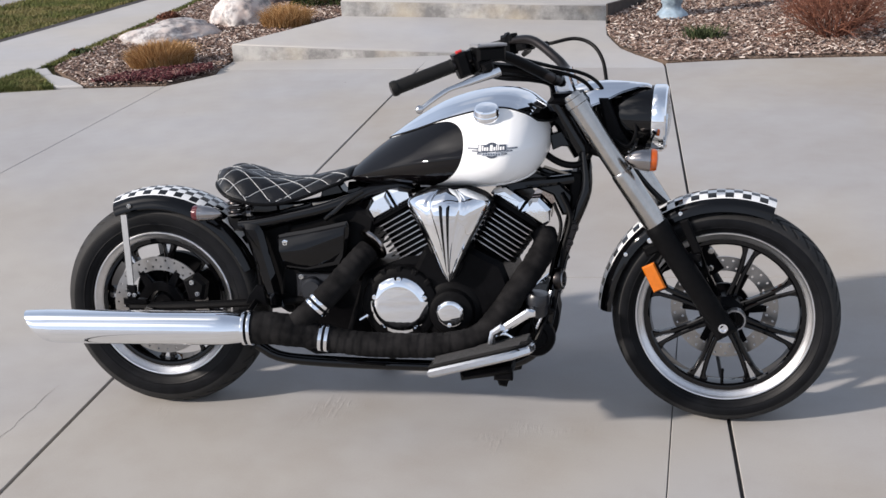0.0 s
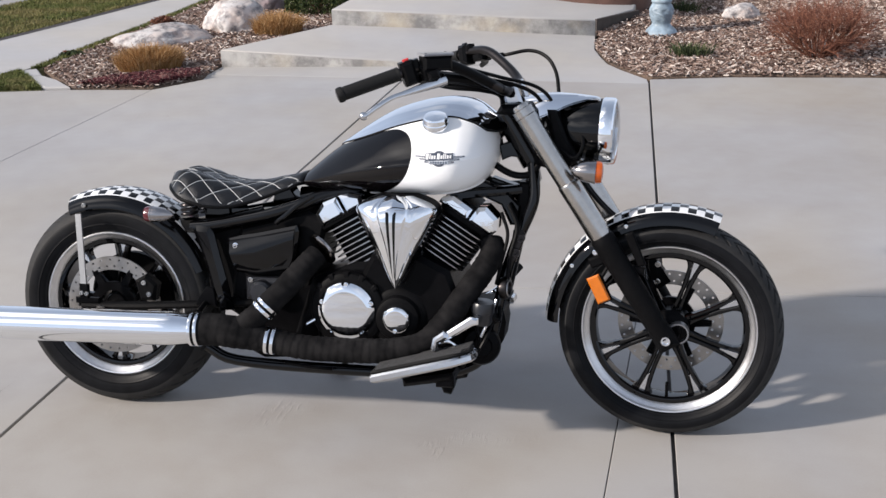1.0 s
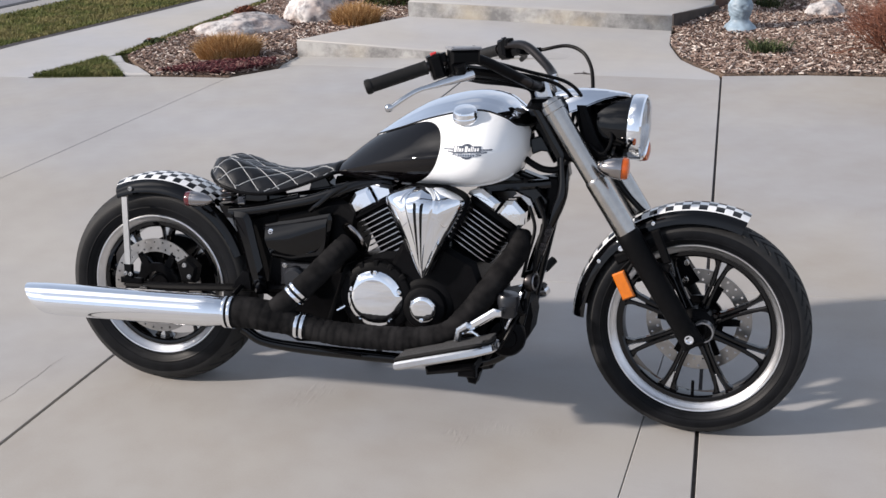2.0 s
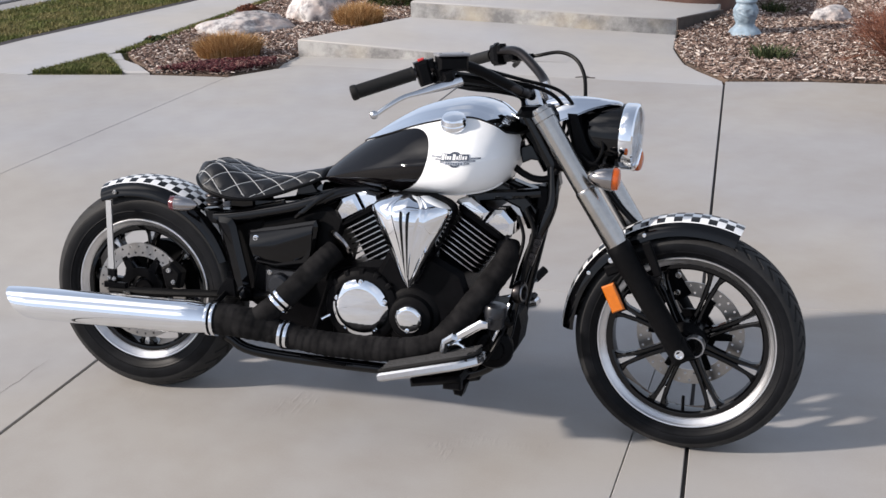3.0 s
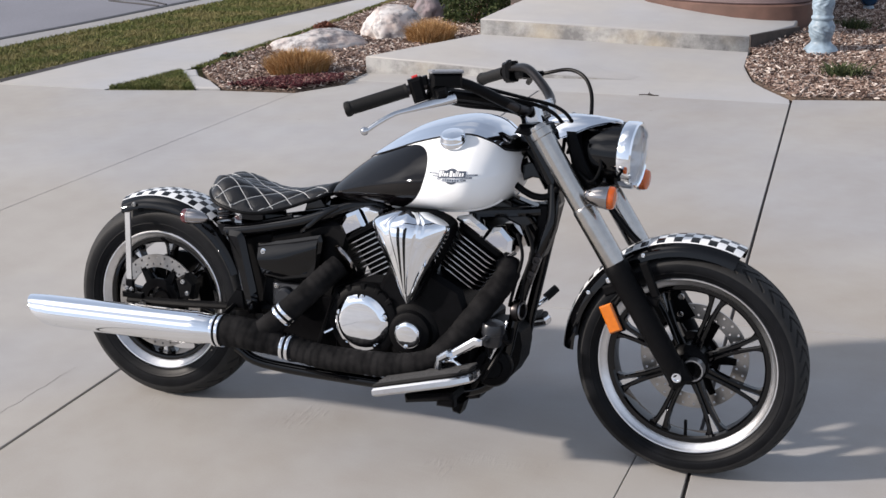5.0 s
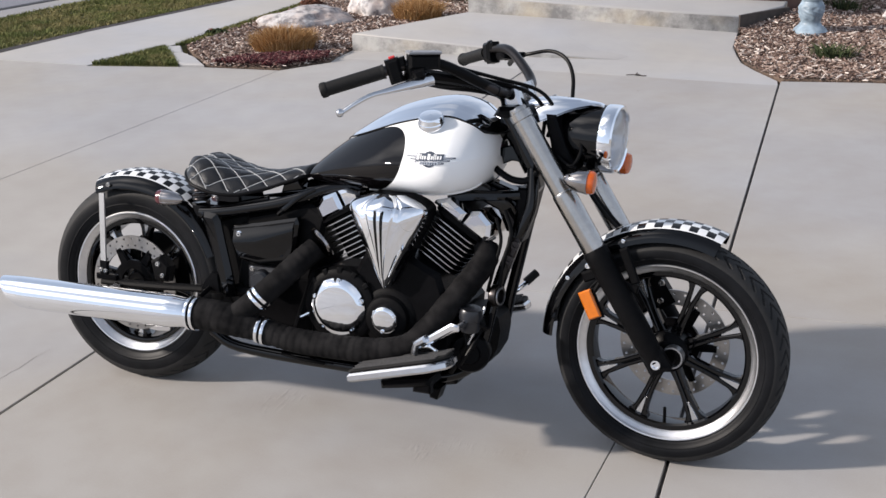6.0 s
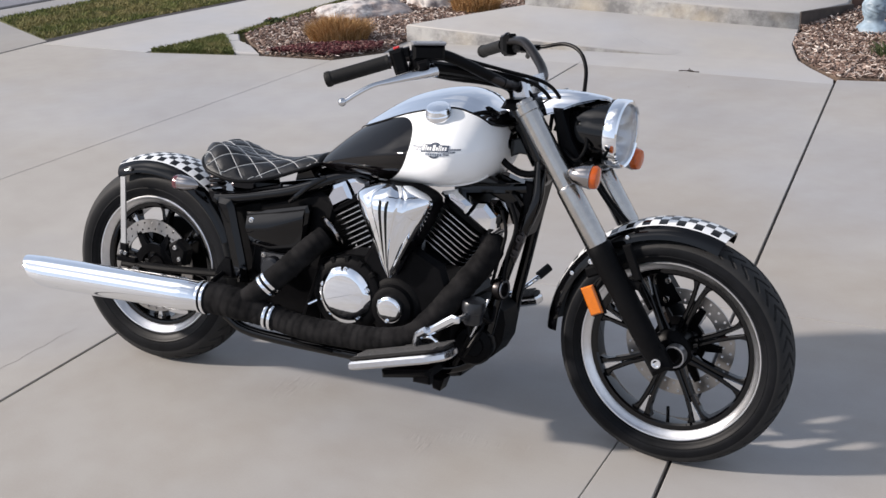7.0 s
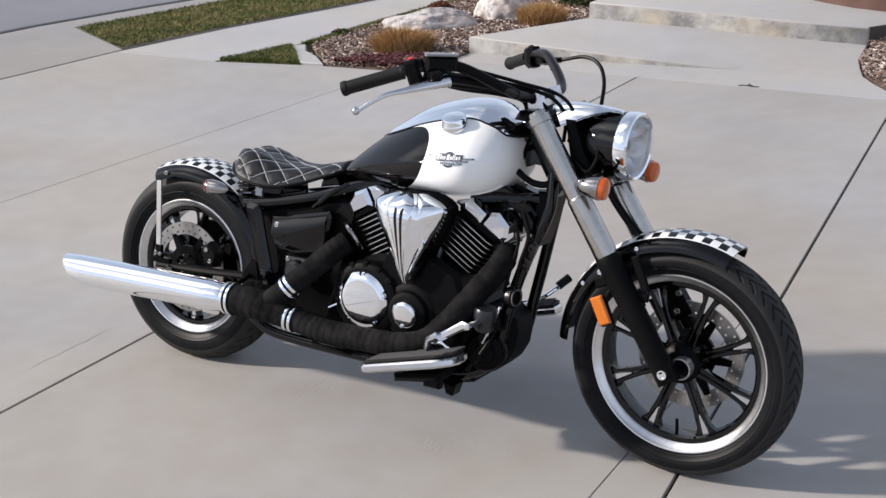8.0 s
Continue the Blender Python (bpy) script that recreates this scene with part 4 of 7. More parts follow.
part("shaft", grid(Geo(), carved, 72, 96, closed_u=True), PEDESTAL, pedestal, smooth=60)
part("top_cap", lathe(Geo(), [(0.0, 0.655), (0.112, 0.655), (0.115, 0.67), (0.11, 0.685), (0.0, 0.685)], axis=(0, 0, 1)), PEDESTAL, pedestal)
ball = thing("gazing_ball", "small dark blue glazed garden ball", "garden ball", pose(1.52, 8.25, 0.02))
part("globe", lathe(Geo(), [(0.085 * math.sin(math.pi * i / 16), 0.10 - 0.085 * math.cos(math.pi * i / 16)) for i in range(17)], axis=(0, 0, 1), seg=32), BLUEGLASS, ball)
part("foot", lathe(Geo(), [(0.05, 0), (0.05, 0.01), (0.035, 0.03), (0.04, 0.035), (0.0, 0.035)], axis=(0, 0, 1), seg=24), PEDESTAL, ball)
g = Geo()
tube(g, smooth_path([(0.405, 4.428, 0.004), (0.45, 4.436, 0.007), (0.50, 4.430, 0.005), (0.535, 4.438, 0.004)], 4), 0.0035, 6)
tube(g, [(0.462, 4.434, 0.006), (0.472, 4.450, 0.020)], 0.002, 5)
g.add([(0.45, 4.43, 0.008), (0.475, 4.418, 0.012), (0.505, 4.43, 0.009), (0.475, 4.446, 0.014)], [(0, 1, 2, 3)])
tagged(part("dry_twig", g, EDGING), "small dry twig lying on the concrete", "twig")


# ---- the motorcycle ----
bike = thing("motorcycle", "black and white bobber motorcycle leaning on its side stand", "motorcycle", pose(0.035, -0.115, 0, -10, 0, 2.8))
RA, FA = Vector((0.012, 0.020, 0.316)), Vector((1.660, 0.022, 0.312))
S_AXIS, S_AT = Vector((-0.541, 0, 0.841)).normalized(), Vector((1.215, 0, 0.87))
STEER = Matrix.Translation(S_AT) @ Matrix.Rotation(radians(-5), 4, S_AXIS) @ Matrix.Translation(-S_AT)


def bolt(geo, at, r=0.007, h=0.005, axis=(0, -1, 0), slot=0):
    lathe(geo, [(r * 1.25, 0), (r * 1.25, h * 0.3), (r, h * 0.35), (r, h), (r * 0.6, h), (r * 0.5, h * 0.5), (0, h * 0.5)], at, axis, 12, slot)


def bolt_part(at, parent, r=0.007, h=0.005, axis=(0, -1, 0), mat=None, m=None):
    g = Geo()
    bolt(g, at, r, h, axis)
    return part("bolt", g, mat or STEEL, parent, m=m)


# wheels
def tyre_mesh(R, hw, rim, bead, n_tread, skew):
    rc = rim + 0.42 * (R - rim)
    pitch = 2 * math.pi * R / n_tread

    def fn(u, v):
        th = (v - 0.5) * 2 * radians(150)
        s = 1 if th > 0 else -1
        a = abs(th)
        if a <= math.pi / 2:
            y, r = hw * math.sin(a) ** 0.92, rc + (R - rc) * math.cos(a) ** 0.80
        else:
            q = (a - math.pi / 2) / radians(60)
            y, r = hw + (bead - hw) * q * q, rc - (rc - rim) * q
            if 0.30 < q < 0.36 or 0.78 < q < 0.86:
                y += 0.0012
        ang = 2 * math.pi * u
        if a < radians(62):
            arc_ = ang * R + (pitch / 2 if s > 0 else 0)
            bend = y if y < 0.5 * hw else hw - y
            ph = (arc_ - skew * bend * 1.3) % pitch
            d = min(ph, pitch - ph)
            lim = 0.12 * hw < y < 0.80 * hw
            if lim and d < 0.0040:
                r -= 0.008
        return (r * math.cos(ang), s * y, r * math.sin(ang))

    return grid(Geo(), fn, 900, 88, closed_u=True, slotfn=lambda i, j: 1 if 22 <= j <= 65 else 0)


def holed_ring(geo, r0, r1, y0, y1, n, hole_r, rows, stagger=True):
    """A drilled disc: cells of a ring, each with an eight-sided hole right through."""
    cells = []
    for k in range(n):
        for j, rr in enumerate(rows):
            lo = r0 if j == 0 else (rows[j - 1] + rr) / 2
            hi = r1 if j == len(rows) - 1 else (rr + rows[j + 1]) / 2
            cells.append((k, rr, lo, hi, (j + k) % 2 == 0))
    for k, rr, lo, hi, open_hole in cells:
        a0, a1 = 2 * math.pi * k / n, 2 * math.pi * (k + 1) / n
        am, rm = (a0 + a1) / 2, rr
        out = [(a0, lo), (am, lo), (a1, lo), (a1, rm), (a1, hi), (am, hi), (a0, hi), (a0, rm)]
        O = [(r * math.cos(a), r * math.sin(a)) for a, r in out]
        C = Vector((rm * math.cos(am), rm * math.sin(am)))
        if not open_hole:
            for y in (y0, y1):
                geo.add([(x, y, z) for x, z in O], [tuple(range(8))])
            continue
        H = []
        for x, z in O:
            d = (Vector((x, z)) - C).normalized() * hole_r
            H.append((C.x + d.x, C.y + d.y))
        v = [(x, y0, z) for x, z in O + H] + [(x, y1, z) for x, z in O + H]
        f = []
        for i in range(8):
            j = (i + 1) % 8
            f += [(i, j, 8 + j, 8 + i), (16 + i, 24 + i, 24 + j, 16 + j), (8 + i, 8 + j, 24 + j, 24 + i)]
        geo.add(v, f)
    lathe(geo, [(r1, y0), (r1, y1)], seg=n * 2, caps=False)
    lathe(geo, [(r0, y0), (r0, y1)], seg=n * 2, caps=False)


def wheel(name, label, centre, R, hw, rim, bead, lip, phase, disc_y, m, n_tread, skew, spoke_y):
    hub = Geo()
    lathe(hub, [(0.0, -0.062), (0.030, -0.062), (0.034, -0.056), (0.034, -0.045), (0.046, -0.040), (0.056, -0.03), (0.056, 0.0), (0.056, 0.03), (0.050, 0.042), (0.034, 0.05), (0.034, 0.062), (0, 0.062)])
    w = part(name, hub, SATIN, bike, label, m @ Matrix.Translation(centre))
    part("tyre", tyre_mesh(R, hw, rim - 0.004, bead, n_tread, skew), [RUBBER, TREAD], w, "worn black rubber tyre with chevron grooves", smooth=30)
    for s in (-1, 1):
        g = Geo()
        prof = [(rim + 0.001, bead + 0.001), (rim - 0.003, bead + 0.004), (rim - 0.006, bead + 0.0035), (rim - 0.009, bead + 0.0005), (rim - lip * 0.45, bead - 0.002), (rim - lip * 0.75, bead - 0.006),
                (rim - lip, bead - 0.013), (rim - lip, bead - 0.018), (rim + 0.001, bead - 0.014)]
        lathe(g, [(r, h * s) for r, h in prof], seg=120, closed=True)
        part("rim_lip", g, RIMALU, w, "polished aluminium rim lip")
    g = Geo()
    ri = rim - lip
    lathe(g, [(ri + 0.012, -bead + 0.016), (ri + 0.001, -bead + 0.014), (ri - 0.012, -bead + 0.016), (ri - 0.017, -bead + 0.021), (ri - 0.018, 0.014), (ri - 0.015, bead - 0.018), (ri + 0.002, bead - 0.012), (ri + 0.012, bead - 0.016)], seg=120, closed=True)
    part("rim_barrel", g, GLOSS, w)
    sp = Geo()
    k = (ri - 0.009)
    for s in (-1, 1):
        pts = [(0.040, 0.0090), (0.085, 0.0070), (0.120, 0.0074), (0.145, 0.0094), (k * 0.86, 0.0128), (k * 0.92, 0.0165), (k * 0.965, 0.0215), (k, 0.030), (k + 0.004, 0.040)]
        wd = [0.0080, 0.0058, 0.0052, 0.0050, 0.0053, 0.0075, 0.0125, 0.021, 0.031]
        outer = [(r, s * (o + q)) for (r, o), q in zip(pts, wd)]
        inner = [(r, s * (max(0.0, o - q) if r > 0.15 else 0.0008)) for (r, o), q in zip(pts, wd)]
        poly = outer + inner[::-1]
        if s > 0:
            poly = poly[::-1]
        prism(sp, poly, spoke_y - 0.014, spoke_y + 0.010, 0.003)
    me = sp.mesh("spoke", GLOSS)
    gr = Geo()
    prism(gr, [(0.150, -0.003), (k * 0.93, -0.009), (k * 0.99, -0.010), (k * 0.99, 0.010), (k * 0.93, 0.009), (0.150, 0.003)], spoke_y - 0.0125, spoke_y + 0.008, 0.002)
    gm = gr.mesh("spoke_web", ALU)
    for i in range(8):
        t = Matrix.Rotation(-radians(phase + 45 * i), 4, "Y")
        part("spoke", me, GLOSS, w, m=t)
        part("spoke_web", gm, ALU, w, "bare aluminium web in the fork of the spoke", m=t)
    return w


def brake_disc(w, y, r0, r1, n, rows, hole, carriers):
    g = Geo()
    holed_ring(g, r0, r1, y - 0.0025, y + 0.0025, n, hole, rows)
    part("brake_disc", g, DISC, w, "drilled steel brake disc", smooth=20)
    c = Geo()
    lathe(c, [(0.045, y - 0.006), (0.072, y - 0.006), (0.072, y + 0.006), (0.045, y + 0.006)], seg=40, closed=True)
    part("disc_carrier", c, SATIN, w)
    q = Geo()
    prism(q, [(0.066, -0.014), (r0 + 0.008, -0.009), (r0 + 0.008, 0.009), (0.066, 0.014)], y - 0.005, y + 0.005, 0.001)
    bolt(q, (r0 + 0.002, y - 0.004, 0), 0.005, 0.004)
    qm = q.mesh("carrier_arm", SATIN)
    for i in range(carriers):
        part("carrier_arm", qm, SATIN, w, m=Matrix.Rotation(2 * math.pi * i / carriers, 4, "Y"))


fw = wheel("front_wheel", "black eight-spoke front wheel with a polished lip", FA, 0.3110, 0.066, 0.2440, 0.045, 0.024, 25, 0.05, STEER, 46, 1.3, -0.004)
brake_disc(fw, 0.052, 0.108, 0.149, 60, [0.1185, 0.1385], 0.0036, 6)
rw = wheel("rear_wheel", "black eight-spoke rear wheel with a polished lip", RA, 0.3180, 0.077, 0.2230, 0.060, 0.024, 40, -0.07, Matrix.Identity(4), 36, 1.2, -0.012)
brake_disc(rw, -0.068, 0.108, 0.149, 60, [0.1185, 0.1385], 0.0036, 6)
vs = Geo()
tube(vs, [(0, 0, -0.203), (0, -0.004, -0.180), (0.001, -0.01, -0.166)], 0.0045, 10)
part("valve_stem", vs, PLASTIC, fw)


# fenders
def fender(name, centre, r, hw, skirt, a0, a1, m, label, rows, square, band, roll, thick=0.004):
    """A rolled guard: round crown, short skirts, and a band of chequered squares along the crown."""
    n = 72
    prof = []
    for i in range(21):
        q = (i / 20 - 0.5) * 2
        a = abs(q) * math.pi / 2
        prof.append((math.copysign(hw * math.sin(a) ** 0.9, q), r - roll * (1 - math.cos(a))))
    prof = [(-hw - 0.001, r - roll - skirt)] + prof + [(hw + 0.001, r - roll - skirt)]

    def at(u, y, rr):
        a = radians(a0 + (a1 - a0) * u)
        return (centre.x + rr * math.cos(a), centre.y + y, centre.z + rr * math.sin(a))

    g = Geo()
    outer = [[at(i / n, y, rr) for y, rr in prof] for i in range(n + 1)]
    inner = [[at(i / n, y * (1 - thick / hw), rr - (thick if 0 < j < len(prof) - 1 else 0)) for j, (y, rr) in enumerate(prof)] for i in range(n + 1)]
    k = len(prof)
    verts = [p for row in outer for p in row] + [p for row in inner for p in row]
    o = (n + 1) * k
    f = []
    for i in range(n):
        for j in range(k - 1):
            f.append((i * k + j, i * k + j + 1, (i + 1) * k + j + 1, (i + 1) * k + j))
            f.append((o + i * k + j, o + (i + 1) * k + j, o + (i + 1) * k + j + 1, o + i * k + j + 1))
        for j in (0, k - 1):
            f.append((i * k + j, (i + 1) * k + j, o + (i + 1) * k + j, o + i * k + j))
    for i in (0, n):
        for j in range(k - 1):
            f.append((i * k + j, i * k + j + 1, o + i * k + j + 1, o + i * k + j))
    g.add(verts, f)
    ob = part(name, g, GLOSS, bike, label, m, smooth=40)
    # chequered band, squares laid a hair above the crown
    ys = [p[0] for p in prof[1:-1]]
    rs = [p[1] for p in prof[1:-1]]
    b = Geo()
    cols = int(round(radians(abs(a1 - a0)) * r / square))
    wy = band * 2 / rows
    sub = 3

    def lifted(u, y):
        return at(u, y, float(np.interp(y, ys, rs)) + 0.0012)

    for c in range(cols):
        for q in range(rows):
            verts = [lifted((c + i / sub) / cols, -band + wy * (q + j / sub)) for i in range(sub + 1) for j in range(sub + 1)]
            faces = [(i * (sub + 1) + j, i * (sub + 1) + j + 1, (i + 1) * (sub + 1) + j + 1, (i + 1) * (sub + 1) + j) for i in range(sub) for j in range(sub)]
            b.add(verts, faces, (c + q) % 2)
    for s in (-1, 1):
        verts = [lifted(i / (cols * 2), s * (band + e)) for i in range(cols * 2 + 1) for e in (0.0, 0.004)]
        b.add(verts, [(i * 2, i * 2 + 1, i * 2 + 3, i * 2 + 2) for i in range(cols * 2)], 0)
    part("chequered_band", b, [WHITE, GLOSS], ob, "black and white chequered decal band")
    return ob


ff = fender("front_fender", FA, 0.350, 0.075, 0.006, 68, 178, STEER, "glossy black front fender", 4, 0.0235, 0.052, 0.038)
rf = fender("rear_fender", RA, 0.351, 0.095, 0.000, 22, 112.5, Matrix.Identity(4), "glossy black bobbed rear fender", 6, 0.0255, 0.068, 0.052)
for a, q in ((112, ff), (146, ff)):
    g = Geo()
    bolt(g, (FA.x + 0.322 * math.cos(radians(a)), -0.0765 + FA.y, FA.z + 0.322 * math.sin(radians(a))), 0.0045, 0.004)
    part("bolt", g, CHROME, q)
bolt_part((-0.055, -0.077, 0.622), rf, 0.0055, 0.005, mat=STEEL)
for s in (-1, 1):
    g = Geo()
    d = Vector((0.014, -0.022, -0.205)).normalized()
    p0, p1 = Vector((-0.060, s * 0.103, 0.600)), Vector((-0.046, s * 0.122, 0.392))
    ax = (p1 - p0).normalized()
    sx = Vector((1, 0, 0)) - ax * ax.x
    sx.normalize()
    sy = ax.cross(sx)
    pts = []
    for p in (p0, p1):
        for i, j in ((-1, -1), (1, -1), (1, 1), (-1, 1)):
            pts.append(p + sx * 0.009 * i + sy * 0.003 * j)
    g.add(pts, [(0, 1, 2, 3), (4, 7, 6, 5), (0, 4, 5, 1), (1, 5, 6, 2), (2, 6, 7, 3), (3, 7, 4, 0)])
    part("fender_strut", g, STRAP, bike, "flat grey steel fender strut")
    g = Geo()
    block(g, (-0.044, s * 0.122, 0.372), (0.030, 0.014, 0.046), 0.004)
    block(g, (-0.035, s * 0.120, 0.345), (0.075, 0.016, 0.018), 0.003)
    st = part("strut_bracket", g, SATIN, bike)
    for dx, dz in ((-0.010, 0.368), (0.006, 0.366)):
        bolt_part((dx - 0.04, s * 0.129, dz), st, 0.005, 0.006, (0, s, 0))

# rear swingarm, axle and belt side
g = Geo()
for s in (-1, 1):
    tube(g, smooth_path([(-0.055, s * 0.118, 0.330), (0.05, s * 0.118, 0.332), (0.20, s * 0.120, 0.340), (0.40, s * 0.110, 0.352), (0.52, s * 0.09, 0.36)], 4), 0.013, 10, flat=0.75)
tube(g, [(0.42, -0.11, 0.354), (0.42, 0.11, 0.354)], 0.02, 12)
part("swingarm", g, MATTE, bike)
g = Geo()
lathe(g, [(0, 0.0), (0.012, 0.0), (0.012, 0.27), (0, 0.27)], (0.012, -0.135, 0.317), (0, 1, 0), 16)
lathe(g, [(0, 0), (0.019, 0), (0.019, 0.012), (0, 0.012)], (0.012, -0.143, 0.317), (0, 1, 0), 6)
part("rear_axle", g, STEEL, bike)
g = Geo()
prism(g, [(0.105, 0.405), (0.140, 0.425), (0.175, 0.395), (0.165, 0.345), (0.12, 0.345)], -0.102, -0.058, 0.008)
cal = part("rear_caliper", g, MATTE, bike)
bolt_part((0.135, -0.102, 0.40), cal, 0.006)
bolt_part((0.15, -0.102, 0.365), cal, 0.006)

g = Geo()
lathe(g, [(0, 0), (0.130, 0), (0.137, 0.006), (0.137, 0.030), (0.130, 0.034), (0, 0.034)], (0, 0.052, 0), (0, 1, 0), 64)
part("belt_pulley", g, MATTE, rw, "black drive belt pulley")

# ---- frame ----
g = Geo()
tube(g, smooth_path([(1.205, 0, 0.90), (1.10, 0, 0.80), (0.95, 0, 0.72), (0.72, 0, 0.67), (0.60, 0, 0.655)], 5), 0.030, 12)
tube(g, [(1.195, 0, 0.905), (1.275, 0, 0.770)], 0.036, 20)
for s in (-1, 1):
    tube(g, smooth_path([(1.275, s * 0.03, 0.77), (1.280 if s < 0 else 1.255, s * 0.058, 0.67), (1.242 if s < 0 else 1.232, s * 0.068 + 0.005, 0.57), (1.212, s * 0.076 + 0.006, 0.48), (1.190, s * 0.086 + 0.002, 0.38),
                         (1.172, s * 0.09, 0.29), (1.125, s * 0.092, 0.205), (1.00, s * 0.098, 0.172), (0.70, s * 0.100, 0.168), (0.42, s * 0.105, 0.180), (0.33, s * 0.11, 0.22)], 5), 0.0165, 14)
    tube(g, smooth_path([(0.30, s * 0.115, 0.575), (0.36, s * 0.115, 0.583), (0.52, s * 0.108, 0.615), (0.62, s * 0.095, 0.645), (0.70, s * 0.07, 0.675), (0.86, s * 0.04, 0.70)], 5), 0.0175, 12)
    tube(g, smooth_path([(1.245, s * 0.04, 0.70), (1.20, s * 0.05, 0.695), (1.13, s * 0.06, 0.69), (1.05, s * 0.06, 0.68)], 5), 0.015, 10)
part("frame", g, GLOSS, bike, "glossy black tubular steel frame")
g = Geo()
prism(g, [(1.240, 0.72), (1.288, 0.72), (1.268, 0.63), (1.246, 0.565), (1.225, 0.575), (1.232, 0.64)], -0.050, 0.055, 0.006)
part("downtube_web", g, SATIN, bike)
for s in (-1, 1):
    g = Geo()
    prism(g, [(0.308, 0.578), (0.318, 0.584), (0.362, 0.580), (0.374, 0.560), (0.388, 0.50), (0.408, 0.42), (0.425, 0.34), (0.385, 0.335), (0.362, 0.40), (0.345, 0.47), (0.326, 0.53)],
          s * 0.112, s * 0.147, 0.014)
    part("frame_upright", g, GLOSS, bike, "glossy black curved frame casting")
g = Geo()
prism(g, [(1.178, 0.82), (1.252, 0.844), (1.283, 0.782), (1.295, 0.722), (1.274, 0.688), (1.236, 0.678), (1.197, 0.694), (1.15, 0.718), (1.161, 0.729), (1.205, 0.714), (1.233, 0.706), (1.254, 0.722),
          (1.264, 0.751), (1.255, 0.773), (1.236, 0.785), (1.212, 0.787), (1.187, 0.776)], -0.024, 0.024, 0.004)
for s in (-1, 1):
    prism(g, [(1.04, 0.715), (1.13, 0.728), (1.20, 0.700), (1.245, 0.655), (1.238, 0.60), (1.215, 0.60), (1.19, 0.655), (1.11, 0.690)], s * 0.030, s * 0.058, 0.006)
part("neck_gusset", g, GLOSS, bike)
# battery box and side cover
g = Geo()
prism(g, [(0.335, 0.36), (0.32, 0.55), (0.40, 0.575), (0.62, 0.62), (0.66, 0.45), (0.60, 0.33), (0.42, 0.31)], -0.088, 0.088, 0.010)
prism(g, [(0.40, 0.36), (0.44, 0.58), (0.64, 0.63), (0.70, 0.60), (0.66, 0.44), (0.62, 0.30), (0.48, 0.30)], -0.10, 0.10, 0.012)
part("battery_box", g, MATTE, bike)
for s in (-1, 1):
    g = Geo()
    o = [(0.410, 0.540), (0.416, 0.552), (0.50, 0.566), (0.620, 0.592), (0.626, 0.575), (0.612, 0.49), (0.598, 0.462), (0.50, 0.445), (0.434, 0.452)]
    prism(g, o, s * 0.10, s * 0.135, 0.008)
    bulge = [[(0.416, 0.120, 0.551), (0.50, 0.120, 0.565), (0.622, 0.120, 0.590)], [(0.419, 0.131, 0.547), (0.50, 0.132, 0.561), (0.615, 0.133, 0.584)], [(0.424, 0.150, 0.510), (0.50, 0.154, 0.520), (0.612, 0.140, 0.562)],
             [(0.427, 0.150, 0.500), (0.50, 0.153, 0.508), (0.612, 0.139, 0.550)], [(0.434, 0.132, 0.458), (0.50, 0.132, 0.450), (0.600, 0.130, 0.468)], [(0.436, 0.12, 0.454), (0.50, 0.12, 0.446), (0.598, 0.12, 0.464)]]
    g.add([(x, s * y, z) for row in bulge for x, y, z in row], [(r * 3 + c, r * 3 + c + 1, r * 3 + c + 4, r * 3 + c + 3) for r in range(5) for c in range(2)])
    sc = part("side_cover", g, GLOSS, bike, "glossy black sculpted side cover")
    bolt_part((0.440, s * 0.139, 0.530), sc, 0.007, 0.006, (0, s, 0), CHROME)
    bolt_part((0.447, s * 0.133, 0.478), sc, 0.005, 0.006, (0, s, 0))
g = Geo()
block(g, (0.52, -0.118, 0.405), (0.11, 0.04, 0.065), 0.010)
lathe(g, [(0, 0.028), (0.026, 0.028), (0.033, 0.020), (0.035, 0), (0.035, -0.02)], (0.515, -0.135, 0.398), (0, -1, 0), 32)
lock = part("pivot_cover", g, GREYPL, bike, "dark grey moulded pivot cover")
bolt_part((0.482, -0.139, 0.432), lock, 0.006)

# ---- exhaust ----
def ribbed(path, r, turns, name, label, taper=None, tilt=0.7):
    """A pipe bound with overlapping turns of cloth tape."""
    P = smooth_path(path, 14)
    seg = 36
    g = Geo()
    total = sum((b - a).length for a, b in zip(P, P[1:]))
    dense = []
    for a, b in zip(P, P[1:]):
        k = max(1, int((b - a).length / 0.0035))
        dense += [a.lerp(b, i / k) for i in range(k)]
    dense.append(P[-1])
    up, verts, s = None, [], 0.0
    for i, p in enumerate(dense):
        d = (dense[min(i + 1, len(dense) - 1)] - dense[max(i - 1, 0)]).normalized()
        if up is None:
            up = d.orthogonal().normalized()
        up = (up - d * up.dot(d)).normalized()
        side = d.cross(up)
        if i:
            s += (p - dense[i - 1]).length
        rr = r * (taper(s / total) if taper else 1)
        for k in range(seg):
            a = 2 * math.pi * k / seg
            w = (s / total * turns + tilt * a / (2 * math.pi)) % 1.0
            step = 0.0017 * w - (0.0006 if w < 0.10 else 0)
            lump = 0.0012 * noise.noise(p * 45 + Vector((math.cos(a), math.sin(a), 0)) * 2)
            q = rr + step + lump
            verts.append(p + (up * math.cos(a) + side * math.sin(a)) * q)
    n = len(dense)
    f = [(i * seg + k, i * seg + (k + 1) % seg, (i + 1) * seg + (k + 1) % seg, (i + 1) * seg + k) for i in range(n - 1) for k in range(seg)]
    f += [tuple(range(seg))[::-1], tuple(range((n - 1) * seg, n * seg))]
    g.add(verts, f)
    return part(name, g, WRAP, bike, label, smooth=50)


